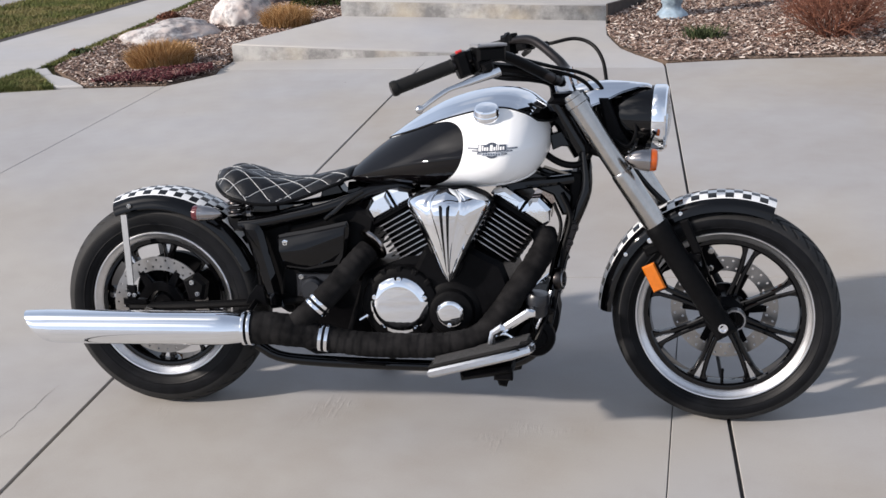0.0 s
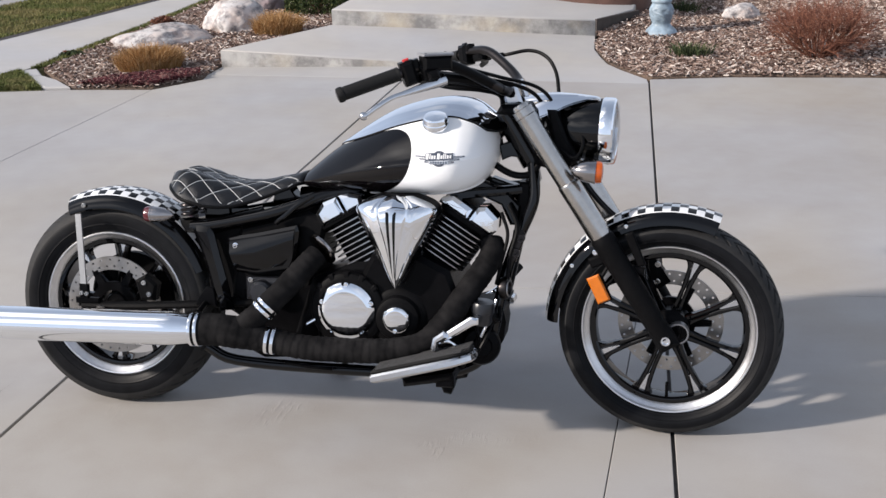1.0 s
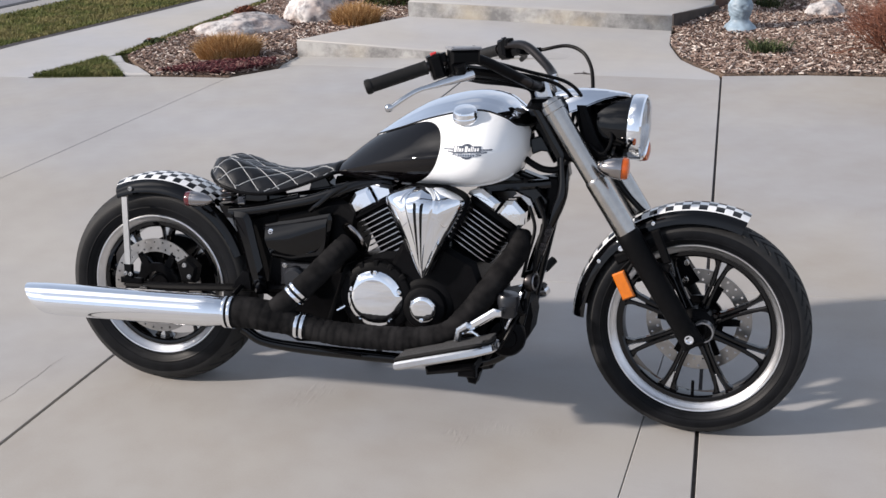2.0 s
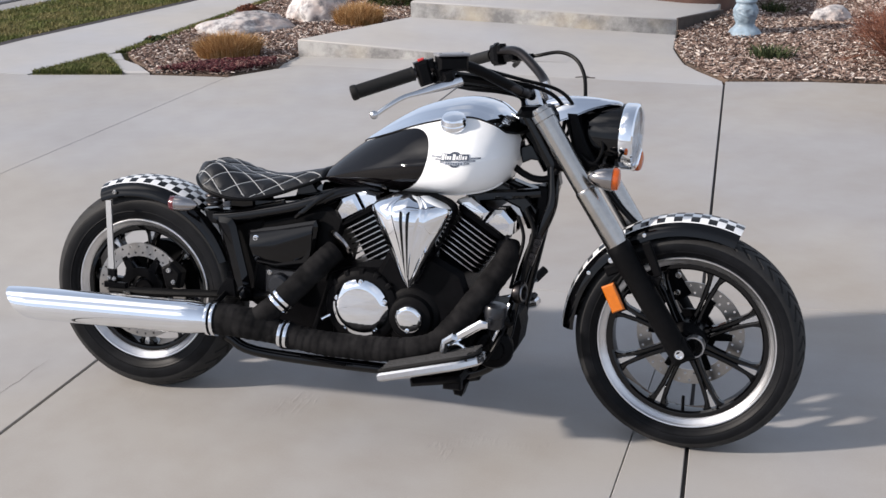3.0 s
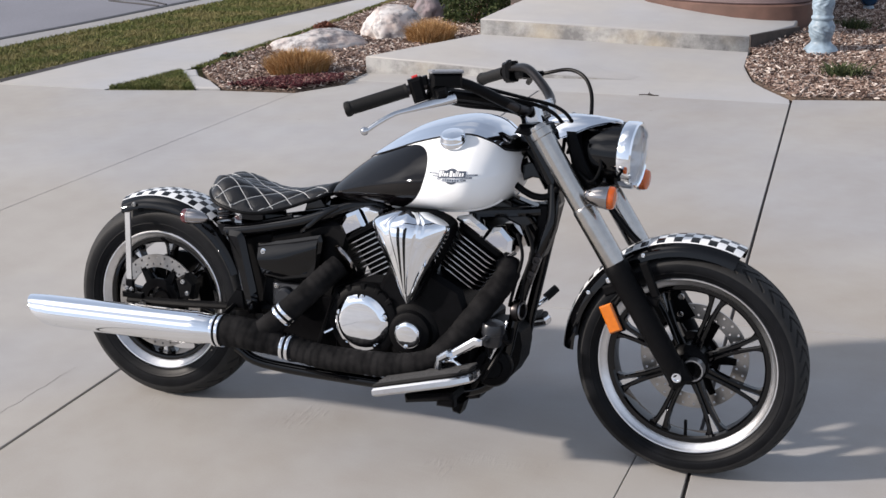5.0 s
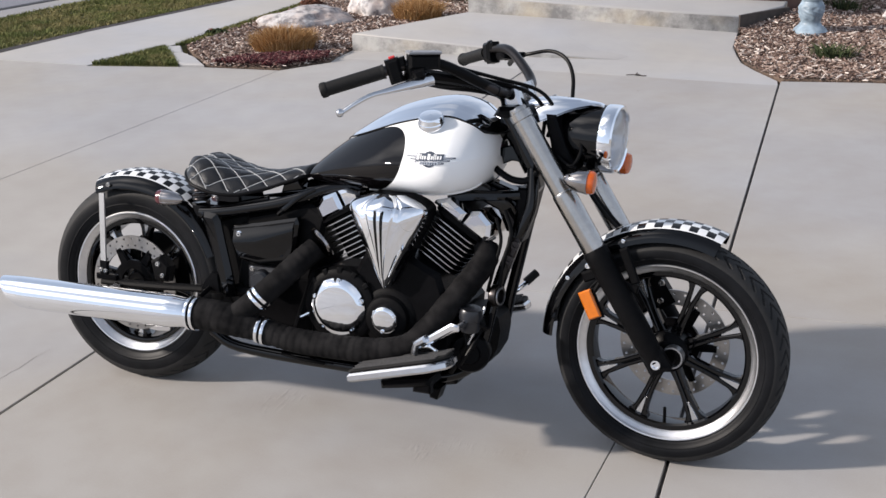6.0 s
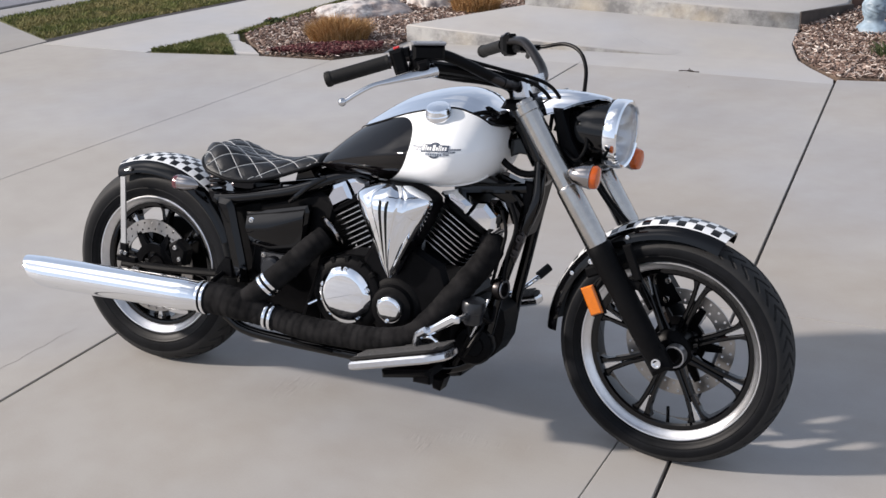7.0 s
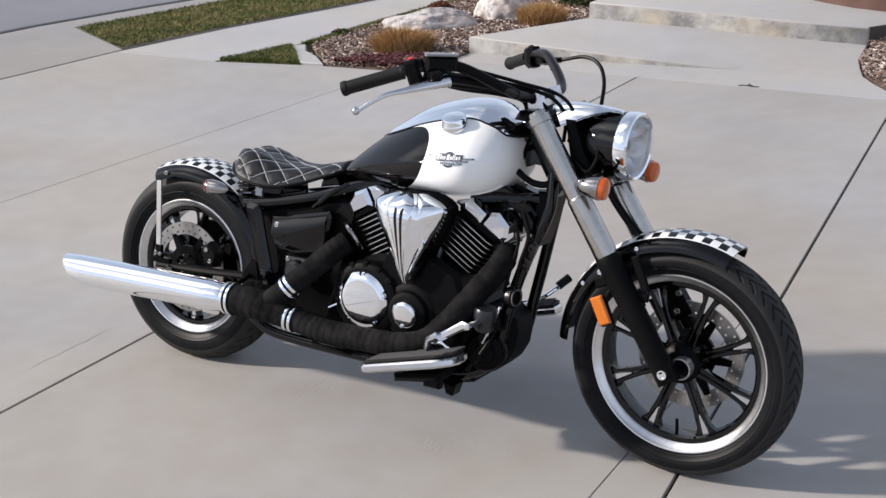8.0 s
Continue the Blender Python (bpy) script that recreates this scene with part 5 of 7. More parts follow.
def clamp(at, axis, r, parent):
    """A pair of steel bands with a worm screw."""
    ax = Vector(axis).normalized()
    for e in (-0.0085, 0.0085):
        g = Geo()
        o = Vector(at) + ax * e
        lathe(g, [(r - 0.003, -0.0045), (r + 0.0012, -0.0045), (r + 0.0018, 0), (r + 0.0012, 0.0045), (r - 0.003, 0.0045)], o, ax, 48, closed=True)
        part("clamp_band", g, CHROME, parent, "shiny steel clamp band")


pf = ribbed([(0.46, -0.238, 0.292), (0.56, -0.232, 0.284), (0.66, -0.224, 0.266), (0.78, -0.220, 0.262), (0.92, -0.216, 0.268), (1.00, -0.205, 0.290), (1.055, -0.180, 0.345), (1.10, -0.150, 0.410), (1.145, -0.120, 0.475), (1.172, -0.095, 0.525), (1.165, -0.07, 0.555)],
            0.0335, 40, "front_exhaust_pipe", "front pipe bound in black heat wrap")
pr = ribbed([(0.48, -0.240, 0.310), (0.545, -0.224, 0.366), (0.605, -0.188, 0.428), (0.648, -0.152, 0.478), (0.676, -0.118, 0.508)], 0.0325, 15, "rear_exhaust_pipe", "rear pipe bound in black heat wrap")
pm = ribbed([(0.350, -0.247, 0.309), (0.42, -0.243, 0.309), (0.48, -0.240, 0.302), (0.55, -0.233, 0.290)], 0.0445, 7, "collector_pipe", "merging collector bound in black heat wrap",
            lambda s: 1.0 if s < 0.6 else 1.0 - 0.30 * (s - 0.6) / 0.4)
clamp((0.357, -0.2465, 0.309), (1, 0.06, 0), 0.0475, pm)
clamp((0.552, -0.2195, 0.373), (0.62, 0.26, 0.66), 0.0365, pr)
clamp((0.570, -0.2310, 0.2825), (1, 0.08, -0.14), 0.0375, pf)
g = Geo()
lathe(g, [(0.0, 0), (0.046, 0), (0.050, 0.003), (0.050, 0.010), (0.044, 0.014), (0.034, 0.014)], (0.690, -0.100, 0.526), (-0.58, -0.62, -0.53), 32)
part("exhaust_flange", g, DARKCHROME, bike, "dull steel exhaust flange")
# muffler: round can with a swept-up tip and a swaged neck
g = Geo()
MA, MB = Vector((0.352, -0.2465, 0.3085)), Vector((-0.306, -0.262, 0.303))
md = (MB - MA).normalized()
mu = Vector((0, 0, 1)) - md * md.z
mu.normalize()
ms = md.cross(mu)
ml = (MB - MA).length


def can(u, v):
    a = 2 * math.pi * u
    prof = [(0, 0.036), (0.012, 0.038), (0.020, 0.041), (0.10, 0.0478), (0.13, 0.0485), (0.90, 0.0485), (0.985, 0.0465), (1.0, 0.0455)]
    s = v
    r = float(np.interp(s, [p[0] for p in prof], [p[1] for p in prof]))
    cut = 0.075 * (0.5 - 0.5 * math.sin(a)) if s > 0.8 else 0.0
    L = s * ml - cut * max(0.0, (s - 0.8) / 0.2)
    return MA + md * L + (ms * math.cos(a) + mu * math.sin(a)) * r


grid(g, can, 72, 60, closed_u=True)
def bore(u, v):
    p = can(u, 1.0)
    c = MA + md * (p - MA).dot(md)
    return c + (p - c) * (1 - 0.10 * min(1.0, v * 5)) - md * 0.12 * v


grid(g, bore, 72, 8, closed_u=True)
part("muffler", g, CHROME, bike, "long chrome slash-cut muffler", smooth=50)
g = Geo()
prism(g, [(0.315, 0.352), (0.325, 0.376), (0.352, 0.41), (0.372, 0.405), (0.380, 0.35)], -0.150, -0.140, 0.002)
tube(g, [(0.345, -0.145, 0.36), (0.345, -0.20, 0.345)], 0.008, 8)
part("muffler_bracket", g, SATIN, bike)

# ---- engine ----
g = Geo()
prism(g, [(0.60, 0.26), (0.66, 0.205), (1.02, 0.195), (1.10, 0.25), (1.105, 0.38), (1.03, 0.46), (0.90, 0.50), (0.78, 0.49), (0.66, 0.44)], -0.135, 0.135, 0.018)
prism(g, [(0.80, 0.44), (0.84, 0.52), (0.96, 0.53), (1.06, 0.48), (1.09, 0.40), (0.98, 0.30), (0.86, 0.32)], -0.152, 0.15, 0.014)
prism(g, [(0.44, 0.22), (0.44, 0.40), (0.66, 0.42), (0.66, 0.20), (0.50, 0.19)], -0.105, 0.105, 0.012)
engine = part("engine", g, SATIN, bike, "black air-cooled V-twin engine")
g = Geo()
lathe(g, [(0.110, 0), (0.110, 0.020), (0.104, 0.032), (0.092, 0.038), (0.084, 0.038)], (0.772, -0.130, 0.362), (0, -1, 0), 64)
for i in range(5):
    a = radians(40 + 25 * i)
    block(g, (0.772 + 0.098 * math.cos(a), -0.160, 0.362 + 0.098 * math.sin(a)), (0.016, 0.014, 0.026), 0.003, Matrix.Rotation(-(a - math.pi / 2), 3, "Y"))
cc = part("clutch_cover", g, MATTE, bike)
g = Geo()


def derby(u, v):
    a = 2 * math.pi * u
    r = 0.081 * min(1.0, v / 0.86) if v < 0.86 else 0.081
    notch = 0.0
    for q in (90, 18, -54, -126, 162):
        d = abs((math.degrees(a) - q + 180) % 360 - 180)
        if d < 9:
            notch = max(notch, (1 - (d / 9) ** 4) * 0.011)
    rr = min(r, 0.081 - notch)
    y = -0.184 + 0.0035 * (rr / 0.081) ** 2 + 0.009 * (max(0.0, rr - 0.060) / 0.021) ** 1.6 if v < 0.86 else -0.172 + 0.010 * (v - 0.86) / 0.14
    y -= 0.03 * rr * math.sin(a)
    return (0.772 + rr * math.cos(a), y, 0.362 + rr * math.sin(a))


grid(g, derby, 160, 30, closed_u=True)
part("derby_cover", g, CHROME, cc, "round chrome clutch cover plate", smooth=40)
for q in (90, 18, -54, -126, 162):
    bolt_part((0.772 + 0.074 * math.cos(radians(q)), -0.168, 0.362 + 0.074 * math.sin(radians(q))), cc, 0.0055, 0.008, mat=CHROME)
g = Geo()
lathe(g, [(0.085, 0), (0.085, 0.010), (0.078, 0.016), (0.066, 0.018), (0.060, 0.030), (0.050, 0.034), (0.042, 0.034)], (0.917, -0.140, 0.345), (0, -1, 0), 56)
tc2 = part("timing_cover", g, MATTE, bike)
g = Geo()
lathe(g, [(0.0385, -0.004), (0.0385, 0.009), (0.037, 0.012), (0.031, 0.0155), (0.028, 0.016), (0, 0.016)], (0.917, -0.173, 0.345), (0, -1, -0.10), 48)
part("timing_cap", g, CHROME, tc2, "small round chrome cap")
for q in (25, 145, 265):
    bolt_part((0.917 + 0.033 * math.cos(radians(q)), -0.186, 0.345 + 0.033 * math.sin(radians(q))), tc2, 0.005, 0.004, mat=CHROME)


def cylinder(name, base, tilt, fin_w, n_fins, d0, covers):
    """A finned barrel with a chrome rocker cover, leaning in the V."""
    m = Matrix.Translation((base[0], 0, base[1])) @ Matrix.Rotation(radians(tilt), 4, "Y")
    core = Geo()
    prism(core, rounded(0.115, 0.19, 0.03), 0.06, d0 + n_fins * 0.0150 + 0.01, 0.004, "xy")
    cyl = part(name, core, SATIN, bike, m=m)
    for i in range(n_fins):
        f = Geo()
        w = fin_w - 0.012 * abs(i - n_fins * 0.6) / n_fins
        prism(f, rounded(w, 0.225, 0.028), 0, 0.0040, 0.0006, "xy")
        k = len(rounded(w, 0.225, 0.028))
        f.m = [1 if k <= j < 2 * k else 0 for j in range(len(f.f))]
        part("cooling_fin", f, [SATIN, FIN], cyl, m=Matrix.Translation((0, 0, d0 + i * 0.0150)))
    top = d0 + n_fins * 0.0150
    h = Geo()
    prism(h, rounded(fin_w + 0.004, 0.215, 0.03), top - 0.004, top + 0.02, 0.004, "xy")
    part("cylinder_head", h, SATIN, cyl)
    for outline in covers:
        o = [(x, top + z) for x, z in outline]
        r = Geo()
        prism(r, o, -0.116, -0.058, 0.010)
        part("rocker_cover", r, CHROME, cyl, "faceted chrome rocker cover", smooth=12)
        r = Geo()
        prism(r, [(x, z - 0.004) for x, z in o], -0.020, 0.116, 0.012)
        part("rocker_cover", r, DARKCHROME, cyl, "dark chrome rocker cover", smooth=12)
    r = Geo()
    prism(r, [(-0.055, top), (0.065, top), (0.065, top + 0.040), (0.0, top + 0.052), (-0.055, top + 0.036)], -0.085, 0.085, 0.008)
    part("rocker_box", r, MATTE, cyl)
    return cyl


cylinder("rear_cylinder", (0.885, 0.365), -29, 0.150, 10, 0.130,
         [[(-0.062, 0.008), (0.012, 0.008), (0.012, 0.064), (-0.030, 0.068), (-0.062, 0.050)], [(0.019, 0.008), (0.072, 0.008), (0.080, 0.036), (0.050, 0.058), (0.019, 0.064)]])
cylinder("front_cylinder", (0.925, 0.355), 33, 0.156, 8, 0.185,
         [[(-0.088, 0.012), (0.002, 0.012), (0.002, 0.046), (-0.062, 0.048), (-0.088, 0.022)], [(0.009, 0.012), (0.084, 0.012), (0.090, 0.034), (0.074, 0.064), (0.030, 0.074), (0.012, 0.060)]])
# V-shaped chrome air cleaner cover: a full, rounded shield with three lobes at the top and a fluted ridge
AC = [(0.438, 0.006), (0.445, 0.016), (0.47, 0.030), (0.50, 0.044), (0.55, 0.069), (0.60, 0.094), (0.63, 0.107), (0.648, 0.1125), (0.662, 0.109), (0.674, 0.094), (0.684, 0.070), (0.692, 0.048)]
AC_DEPTH = [(0.438, 0.020), (0.47, 0.034), (0.52, 0.046), (0.58, 0.058), (0.625, 0.064), (0.645, 0.061), (0.662, 0.052), (0.676, 0.038), (0.686, 0.024), (0.692, 0.012)]


def air_cover(u, v):
    z = 0.438 + 0.254 * v
    hw, deep = max(0.004, spline(AC, z)[0]), spline(AC_DEPTH, z)[0]
    q = (u - 0.5) * 2
    a = abs(q)
    bulge = (1 - a ** 2.4) ** 0.62
    y = -0.170 - deep * bulge
    ridge = 0.30 * (z - 0.43) / 0.25 + 0.08
    y -= 0.0040 * max(0.0, min(1.0, (ridge - a) / 0.05 + 0.5))
    lobe = min(1.0, max(0.0, (z - 0.60) / 0.07))
    y += 0.0030 * lobe * math.exp(-((a - 0.44) / 0.07) ** 2)
    z += 0.003 * lobe * math.cos(a * 7.1) * (1 - a)
    return (0.9175 + q * hw, y, z)


g = Geo()
grid(g, air_cover, 130, 110)
ac = part("air_cleaner", g, CHROME, bike, "V-shaped chrome air cleaner cover", smooth=60)
g = Geo()
back = [air_cover(0, i / 30) for i in range(31)] + [air_cover(1, 1 - i / 30) for i in range(31)]
prism(g, [(p[0], p[2]) for p in back][::-1], -0.10, -0.1715, 0.002)
part("air_cleaner_back", g, SATIN, ac)


def on_cover(x, z, out):
    """A point a little proud of the cover's skin."""
    v = (z - 0.438) / 0.254
    hw = max(0.004, spline(AC, z)[0])
    p = air_cover(0.5 + 0.5 * max(-1.0, min(1.0, (x - 0.9175) / hw)), v)
    return (x, p[1] - out, z)


def flute(name, label, left, right, z0, z1):
    g = Geo()
    n = 24
    rows = []
    for i in range(n + 1):
        z = z0 + (z1 - z0) * i / n
        a, b = left(i / n), right(i / n)
        rows += [on_cover(a, z, -0.002), on_cover(a, z, 0.0009), on_cover((a + b) / 2, z, 0.0011), on_cover(b, z, 0.0009), on_cover(b, z, -0.002)]
    g.add(rows, [(i * 5 + k, i * 5 + k + 1, i * 5 + k + 6, i * 5 + k + 5) for i in range(n) for k in range(4)])
    part(name, g, GLOSS, ac, label, smooth=30)


for s in (-1, 1):
    flute("flute", "black painted flute", lambda t, s=s: 0.9165 + s * (0.0022 + 0.0030 * t), lambda t, s=s: 0.9165 + s * (0.0038 + 0.0110 * t), 0.468, 0.655)
flute("side_slot", "black slot in the flank of the cover", lambda t: 0.9500 + 0.029 * t, lambda t: 0.9560 + 0.031 * t, 0.490, 0.545)

# lower front: oil filter, regulator, belly
g = Geo()
lathe(g, [(0, 0), (0.046, 0), (0.054, 0.006), (0.056, 0.020), (0.056, 0.075), (0.050, 0.085), (0.030, 0.088), (0.026, 0.094), (0, 0.094)], (1.128, -0.045, 0.262), (0.25, -1, 0.05), 40)
part("oil_filter", g, SATIN, bike, "round black oil filter")
g = Geo()
block(g, (1.165, -0.105, 0.345), (0.050, 0.045, 0.040), 0.008, Matrix.Rotation(radians(-20), 3, "Y"))
block(g, (1.150, -0.125, 0.300), (0.036, 0.030, 0.030), 0.006, Matrix.Rotation(radians(15), 3, "Y"))
lathe(g, [(0, 0), (0.014, 0), (0.016, 0.004), (0.016, 0.020), (0, 0.022)], (1.165, -0.125, 0.345), (0.2, -1, 0), 20)
part("fluid_pump", g, PLASTIC, bike)
g = Geo()
prism(g, [(1.07, 0.22), (1.11, 0.18), (1.140, 0.188), (1.175, 0.220), (1.198, 0.262), (1.205, 0.315), (1.198, 0.350), (1.165, 0.375), (1.10, 0.37)], -0.060, 0.085, 0.022)
part("regulator", g, MATTE, bike)
g = Geo()
prism(g, [(0.92, 0.20), (0.95, 0.168), (1.04, 0.145), (1.10, 0.160), (1.11, 0.20)], -0.10, 0.10, 0.015)
prism(g, [(1.03, 0.17), (1.045, 0.132), (1.066, 0.128), (1.078, 0.165)], -0.155, -0.10, 0.006)
part("belly_pan", g, SATIN, bike)
g = Geo()
lathe(g, [(0, 0), (0.026, 0), (0.030, 0.008), (0.030, 0.034), (0.033, 0.036), (0.033, 0.056), (0.029, 0.064), (0, 0.066)], (1.150, -0.145, 0.338), (0.1, -0.1, 1), 28)
part("fluid_reservoir", g, GREYPL, bike, "dark grey plastic reservoir")
g = Geo()
lathe(g, [(0.026, -0.008), (0.030, -0.008), (0.032, 0), (0.030, 0.012), (0.018, 0.014), (0.016, 0.006), (0, 0.006)], (1.208, -0.100, 0.430), (1, -0.22, 0.05), 36)
horn = part("horn", g, DARKBAR, bike, "small round horn")
g = Geo()
lathe(g, [(0.020, -0.003), (0.023, -0.003), (0.024, 0.0), (0.023, 0.003), (0.020, 0.003)], (1.221, -0.103, 0.430), (1, -0.22, 0.05), 36, closed=True)
part("horn_ring", g, CAST, horn, "dark metal horn ring")
g = Geo()
prism(g, [(1.228, 0.590), (1.256, 0.590), (1.262, 0.575), (1.236, 0.500), (1.216, 0.505)], -0.082, -0.062, 0.004)
mt = part("front_engine_mount", g, DARKBAR, bike, "dark steel engine mount plate")
for p in ((1.2491, -0.080, 0.5698), (1.2346, -0.080, 0.5286)):
    g = Geo()
    lathe(g, [(0.0, 0.004), (0.005, 0.004), (0.006, 0.010), (0.0115, 0.010), (0.0125, 0.006), (0.0125, -0.004)][::-1], p, (0.15, -1, 0), 20)
    part("bolt", g, DARKBAR, mt)

g = Geo()
tube(g, smooth_path([(1.190, -0.135, 0.405), (1.172, -0.145, 0.350), (1.150, -0.150, 0.300)], 4), 0.0045, 8)
part("linkage_rod", g, ALU, bike, "thin bright linkage rod")
g = Geo()
tube(g, smooth_path([(1.150, -0.145, 0.34), (1.148, -0.140, 0.30), (1.120, -0.130, 0.25), (1.09, -0.110, 0.20)], 5), 0.0085, 10)
tube(g, smooth_path([(1.175, -0.150, 0.36), (1.196, -0.120, 0.345), (1.190, -0.080, 0.40)], 5), 0.006, 10)
part("hose", g, PLASTIC, bike, "black rubber hose")

# ---- footboards and pedals ----
def footboard(s):
    g = Geo()
    o = [(-0.145, -0.040), (0.085, -0.045), (0.135, -0.026), (0.145, 0.0), (0.140, 0.045), (-0.142, 0.048)]
    m = Matrix.Translation((1.016 if s < 0 else 1.052, s * 0.292, 0.267 if s < 0 else 0.29)) @ Matrix.Rotation(radians(-15), 4, "Y") @ Matrix.Rotation(radians(2 * s), 4, "X")
    poly = [(x, y * (1 if s < 0 else -1)) for x, y in o]
    prism(g, poly, -0.026, -0.002, 0.006, "xy")
    fb = part("footboard", g, ALU, bike, "polished aluminium footboard", m)
    prism_pad = Geo()
    prism(prism_pad, inset(poly, 0.004), -0.001, 0.008, 0.004, "xy")
    part("rubber_pad", prism_pad, GRIP, fb, "ribbed black rubber pad")
    for i in range(7):
        r = Geo()
        y0 = (-0.034 + i * 0.0150) * (1 if s < 0 else -1)
        block(r, (-0.005 if i < 2 else 0.0, y0, 0.0095), (0.24 if i < 2 else 0.265, 0.005, 0.005), 0.0015)
        part("rib", r, RIBRUBBER, fb)
    b = Geo()
    block(b, (1.03, s * 0.255, 0.215), (0.14, 0.10, 0.022), 0.010, Matrix.Rotation(radians(-10), 3, "Y"))
    tube(b, [(1.05, s * 0.26, 0.215), (1.05, s * 0.09, 0.20)], 0.012, 10)
    block(b, (1.075, s * 0.28, 0.212), (0.05, 0.03, 0.035), 0.005)
    part("footboard_bracket", b, SATIN, bike)


footboard(-1)
footboard(1)
g = Geo()
prism(g, [(1.058, 0.328), (1.068, 0.310), (1.142, 0.358), (1.158, 0.362), (1.158, 0.378), (1.136, 0.382)], -0.256, -0.242, 0.005)
tube(g, [(1.148, -0.248, 0.369), (1.140, -0.12, 0.355)], 0.009, 10)
bp_ = part("brake_pedal", g, CHROME, bike, "chrome rear brake pedal")
g = Geo()
prism(g, [(1.030, 0.284), (1.050, 0.282), (1.053, 0.310), (1.077, 0.325), (1.067, 0.343), (1.038, 0.322)], -0.272, -0.236, 0.006)
part("pedal_pad", g, ALU, bp_, "polished metal pedal pad")
g = Geo()
tube(g, smooth_path([(1.045, -0.25, 0.302), (1.075, -0.252, 0.312), (1.098, -0.247, 0.296), (1.104, -0.242, 0.278)], 5), 0.0055, 8)
part("pedal_link", g, CHROME, bp_)
g = Geo()
tube(g, smooth_path([(1.06, 0.20, 0.300), (1.13, 0.27, 0.335), (1.182, 0.30, 0.380)], 5), 0.007, 10)
sl = part("shift_lever", g, CHROME, bike, "chrome shift lever")
g = Geo()
tube(g, [(1.176, 0.297, 0.378), (1.200, 0.325, 0.404)], 0.013, 14)
part("shift_peg", g, GRIP, sl)
g = Geo()
tube(g, smooth_path([(0.70, 0.12, 0.18), (0.66, 0.20, 0.09), (0.63, 0.245, 0.047)], 4), 0.010, 10)
block(g, (0.625, 0.25, 0.047), (0.05, 0.03, 0.008), 0.002)
part("side_stand", g, SATIN, bike)


# ---- fuel tank ----
TK = [(0.598, 0.020, 0.700, 0.712), (0.615, 0.050, 0.694, 0.726), (0.65, 0.078, 0.688, 0.755), (0.70, 0.104, 0.685, 0.794), (0.76, 0.132, 0.684, 0.834), (0.83, 0.160, 0.683, 0.873),
      (0.90, 0.182, 0.683, 0.905), (0.97, 0.196, 0.685, 0.926), (1.03, 0.202, 0.688, 0.936), (1.075, 0.197, 0.694, 0.936), (1.110, 0.177, 0.704, 0.929), (1.137, 0.150, 0.718, 0.917), (1.160, 0.115, 0.742, 0.897), (1.175, 0.078, 0.770, 0.872), (1.182, 0.036, 0.795, 0.848)]


def tank_at(x, k):
    """The tank's skin: k from -1 (bottom) over 0 (widest) to 1 (ridge)."""
    w, zb, zt = spline(TK, x)
    zc = zb + 0.40 * (zt - zb)
    if k >= 0:
        a = k * math.pi / 2
        return w * max(0.0, math.cos(a)), zc + (zt - zc) * math.sin(a) ** (2 / 1.2)
    a = -k * math.pi / 2
    return w * max(0.0, math.cos(a)) ** 0.55, zc - (zc - zb) * math.sin(a) ** 0.9


def tank_side(x, z):
    w, zb, zt = spline(TK, x)
    zc = zb + 0.40 * (zt - zb)
    if z >= zc:
        return w * math.sqrt(1 - min(1, (z - zc) / (zt - zc)) ** 1.2)
    return w * math.cos(math.asin(min(1, ((zc - z) / (zc - zb)) ** (1 / 0.9)))) ** 0.55


def tank_top(x, y):
    w, zb, zt = spline(TK, x)
    zc = zb + 0.40 * (zt - zb)
    return zc + (zt - zc) * (1 - min(1.0, abs(y) / w) ** 2) ** (1 / 1.2)


def tank_fn(u, v):
    x = 0.598 + 0.584 * (u ** 0.9)
    a = v * 4 - 2
    s = -1 if a < 0 else 1
    k = 1 - abs(a)
    y, z = tank_at(x, k)
    return (x, s * y, z)


g = Geo()
grid(g, tank_fn, 170, 160)
tank_me = g.mesh("fuel_tank", TANK, 60)
PANEL_CURVE = [(0.810, 0.660), (0.873, 0.693), (0.903, 0.707), (0.931, 0.728), (0.951, 0.755), (0.962, 0.786), (0.963, 0.812), (0.958, 0.835), (0.949, 0.850), (0.936, 0.860), (0.918, 0.8655), (0.898, 0.8655), (0.872, 0.860),
               (0.83, 0.849), (0.790, 0.834), (0.752, 0.820), (0.722, 0.812), (0.69, 0.815), (0.64, 0.80), (0.585, 0.78)]
PANEL = [(0.560, 0.60), (0.780, 0.60)] + [tuple(p) for p in smooth_path([(x, z, 0) for x, z in PANEL_CURVE], 5)]
PANEL = [(p[0], p[1]) for p in PANEL]
dist = []
for v in tank_me.vertices:
    p = Vector((v.co.x, v.co.z))
    d = 9.0
    for i in range(len(PANEL)):
        a, b = Vector(PANEL[i]), Vector(PANEL[(i + 1) % len(PANEL)])
        t = max(0, min(1, (p - a).dot(b - a) / (b - a).length_squared))
        d = min(d, (p - a - (b - a) * t).length)
    dist.append(d if inside(PANEL, p.x, p.y) else -d)
tank_me.attributes.new("panel", "FLOAT", "POINT").data.foreach_set("value", dist)
tank = part("fuel_tank", tank_me, TANK, bike, "pearl white teardrop tank with a black side panel")
# seam lip round the foot of the tank
g = Geo()
for s in (-1, 1):
    pts = []
    for i in range(60):
        x = 0.825 + 0.320 * i / 59
        w, zb, zt = spline(TK, x)
        y, z = tank_at(x, -0.80)
        pts.append((x, s * (y + 0.003), z))
    tube(g, pts, 0.0035, 8)
seam = part("tank_seam", g, WHITE, tank, "white folded seam lip")
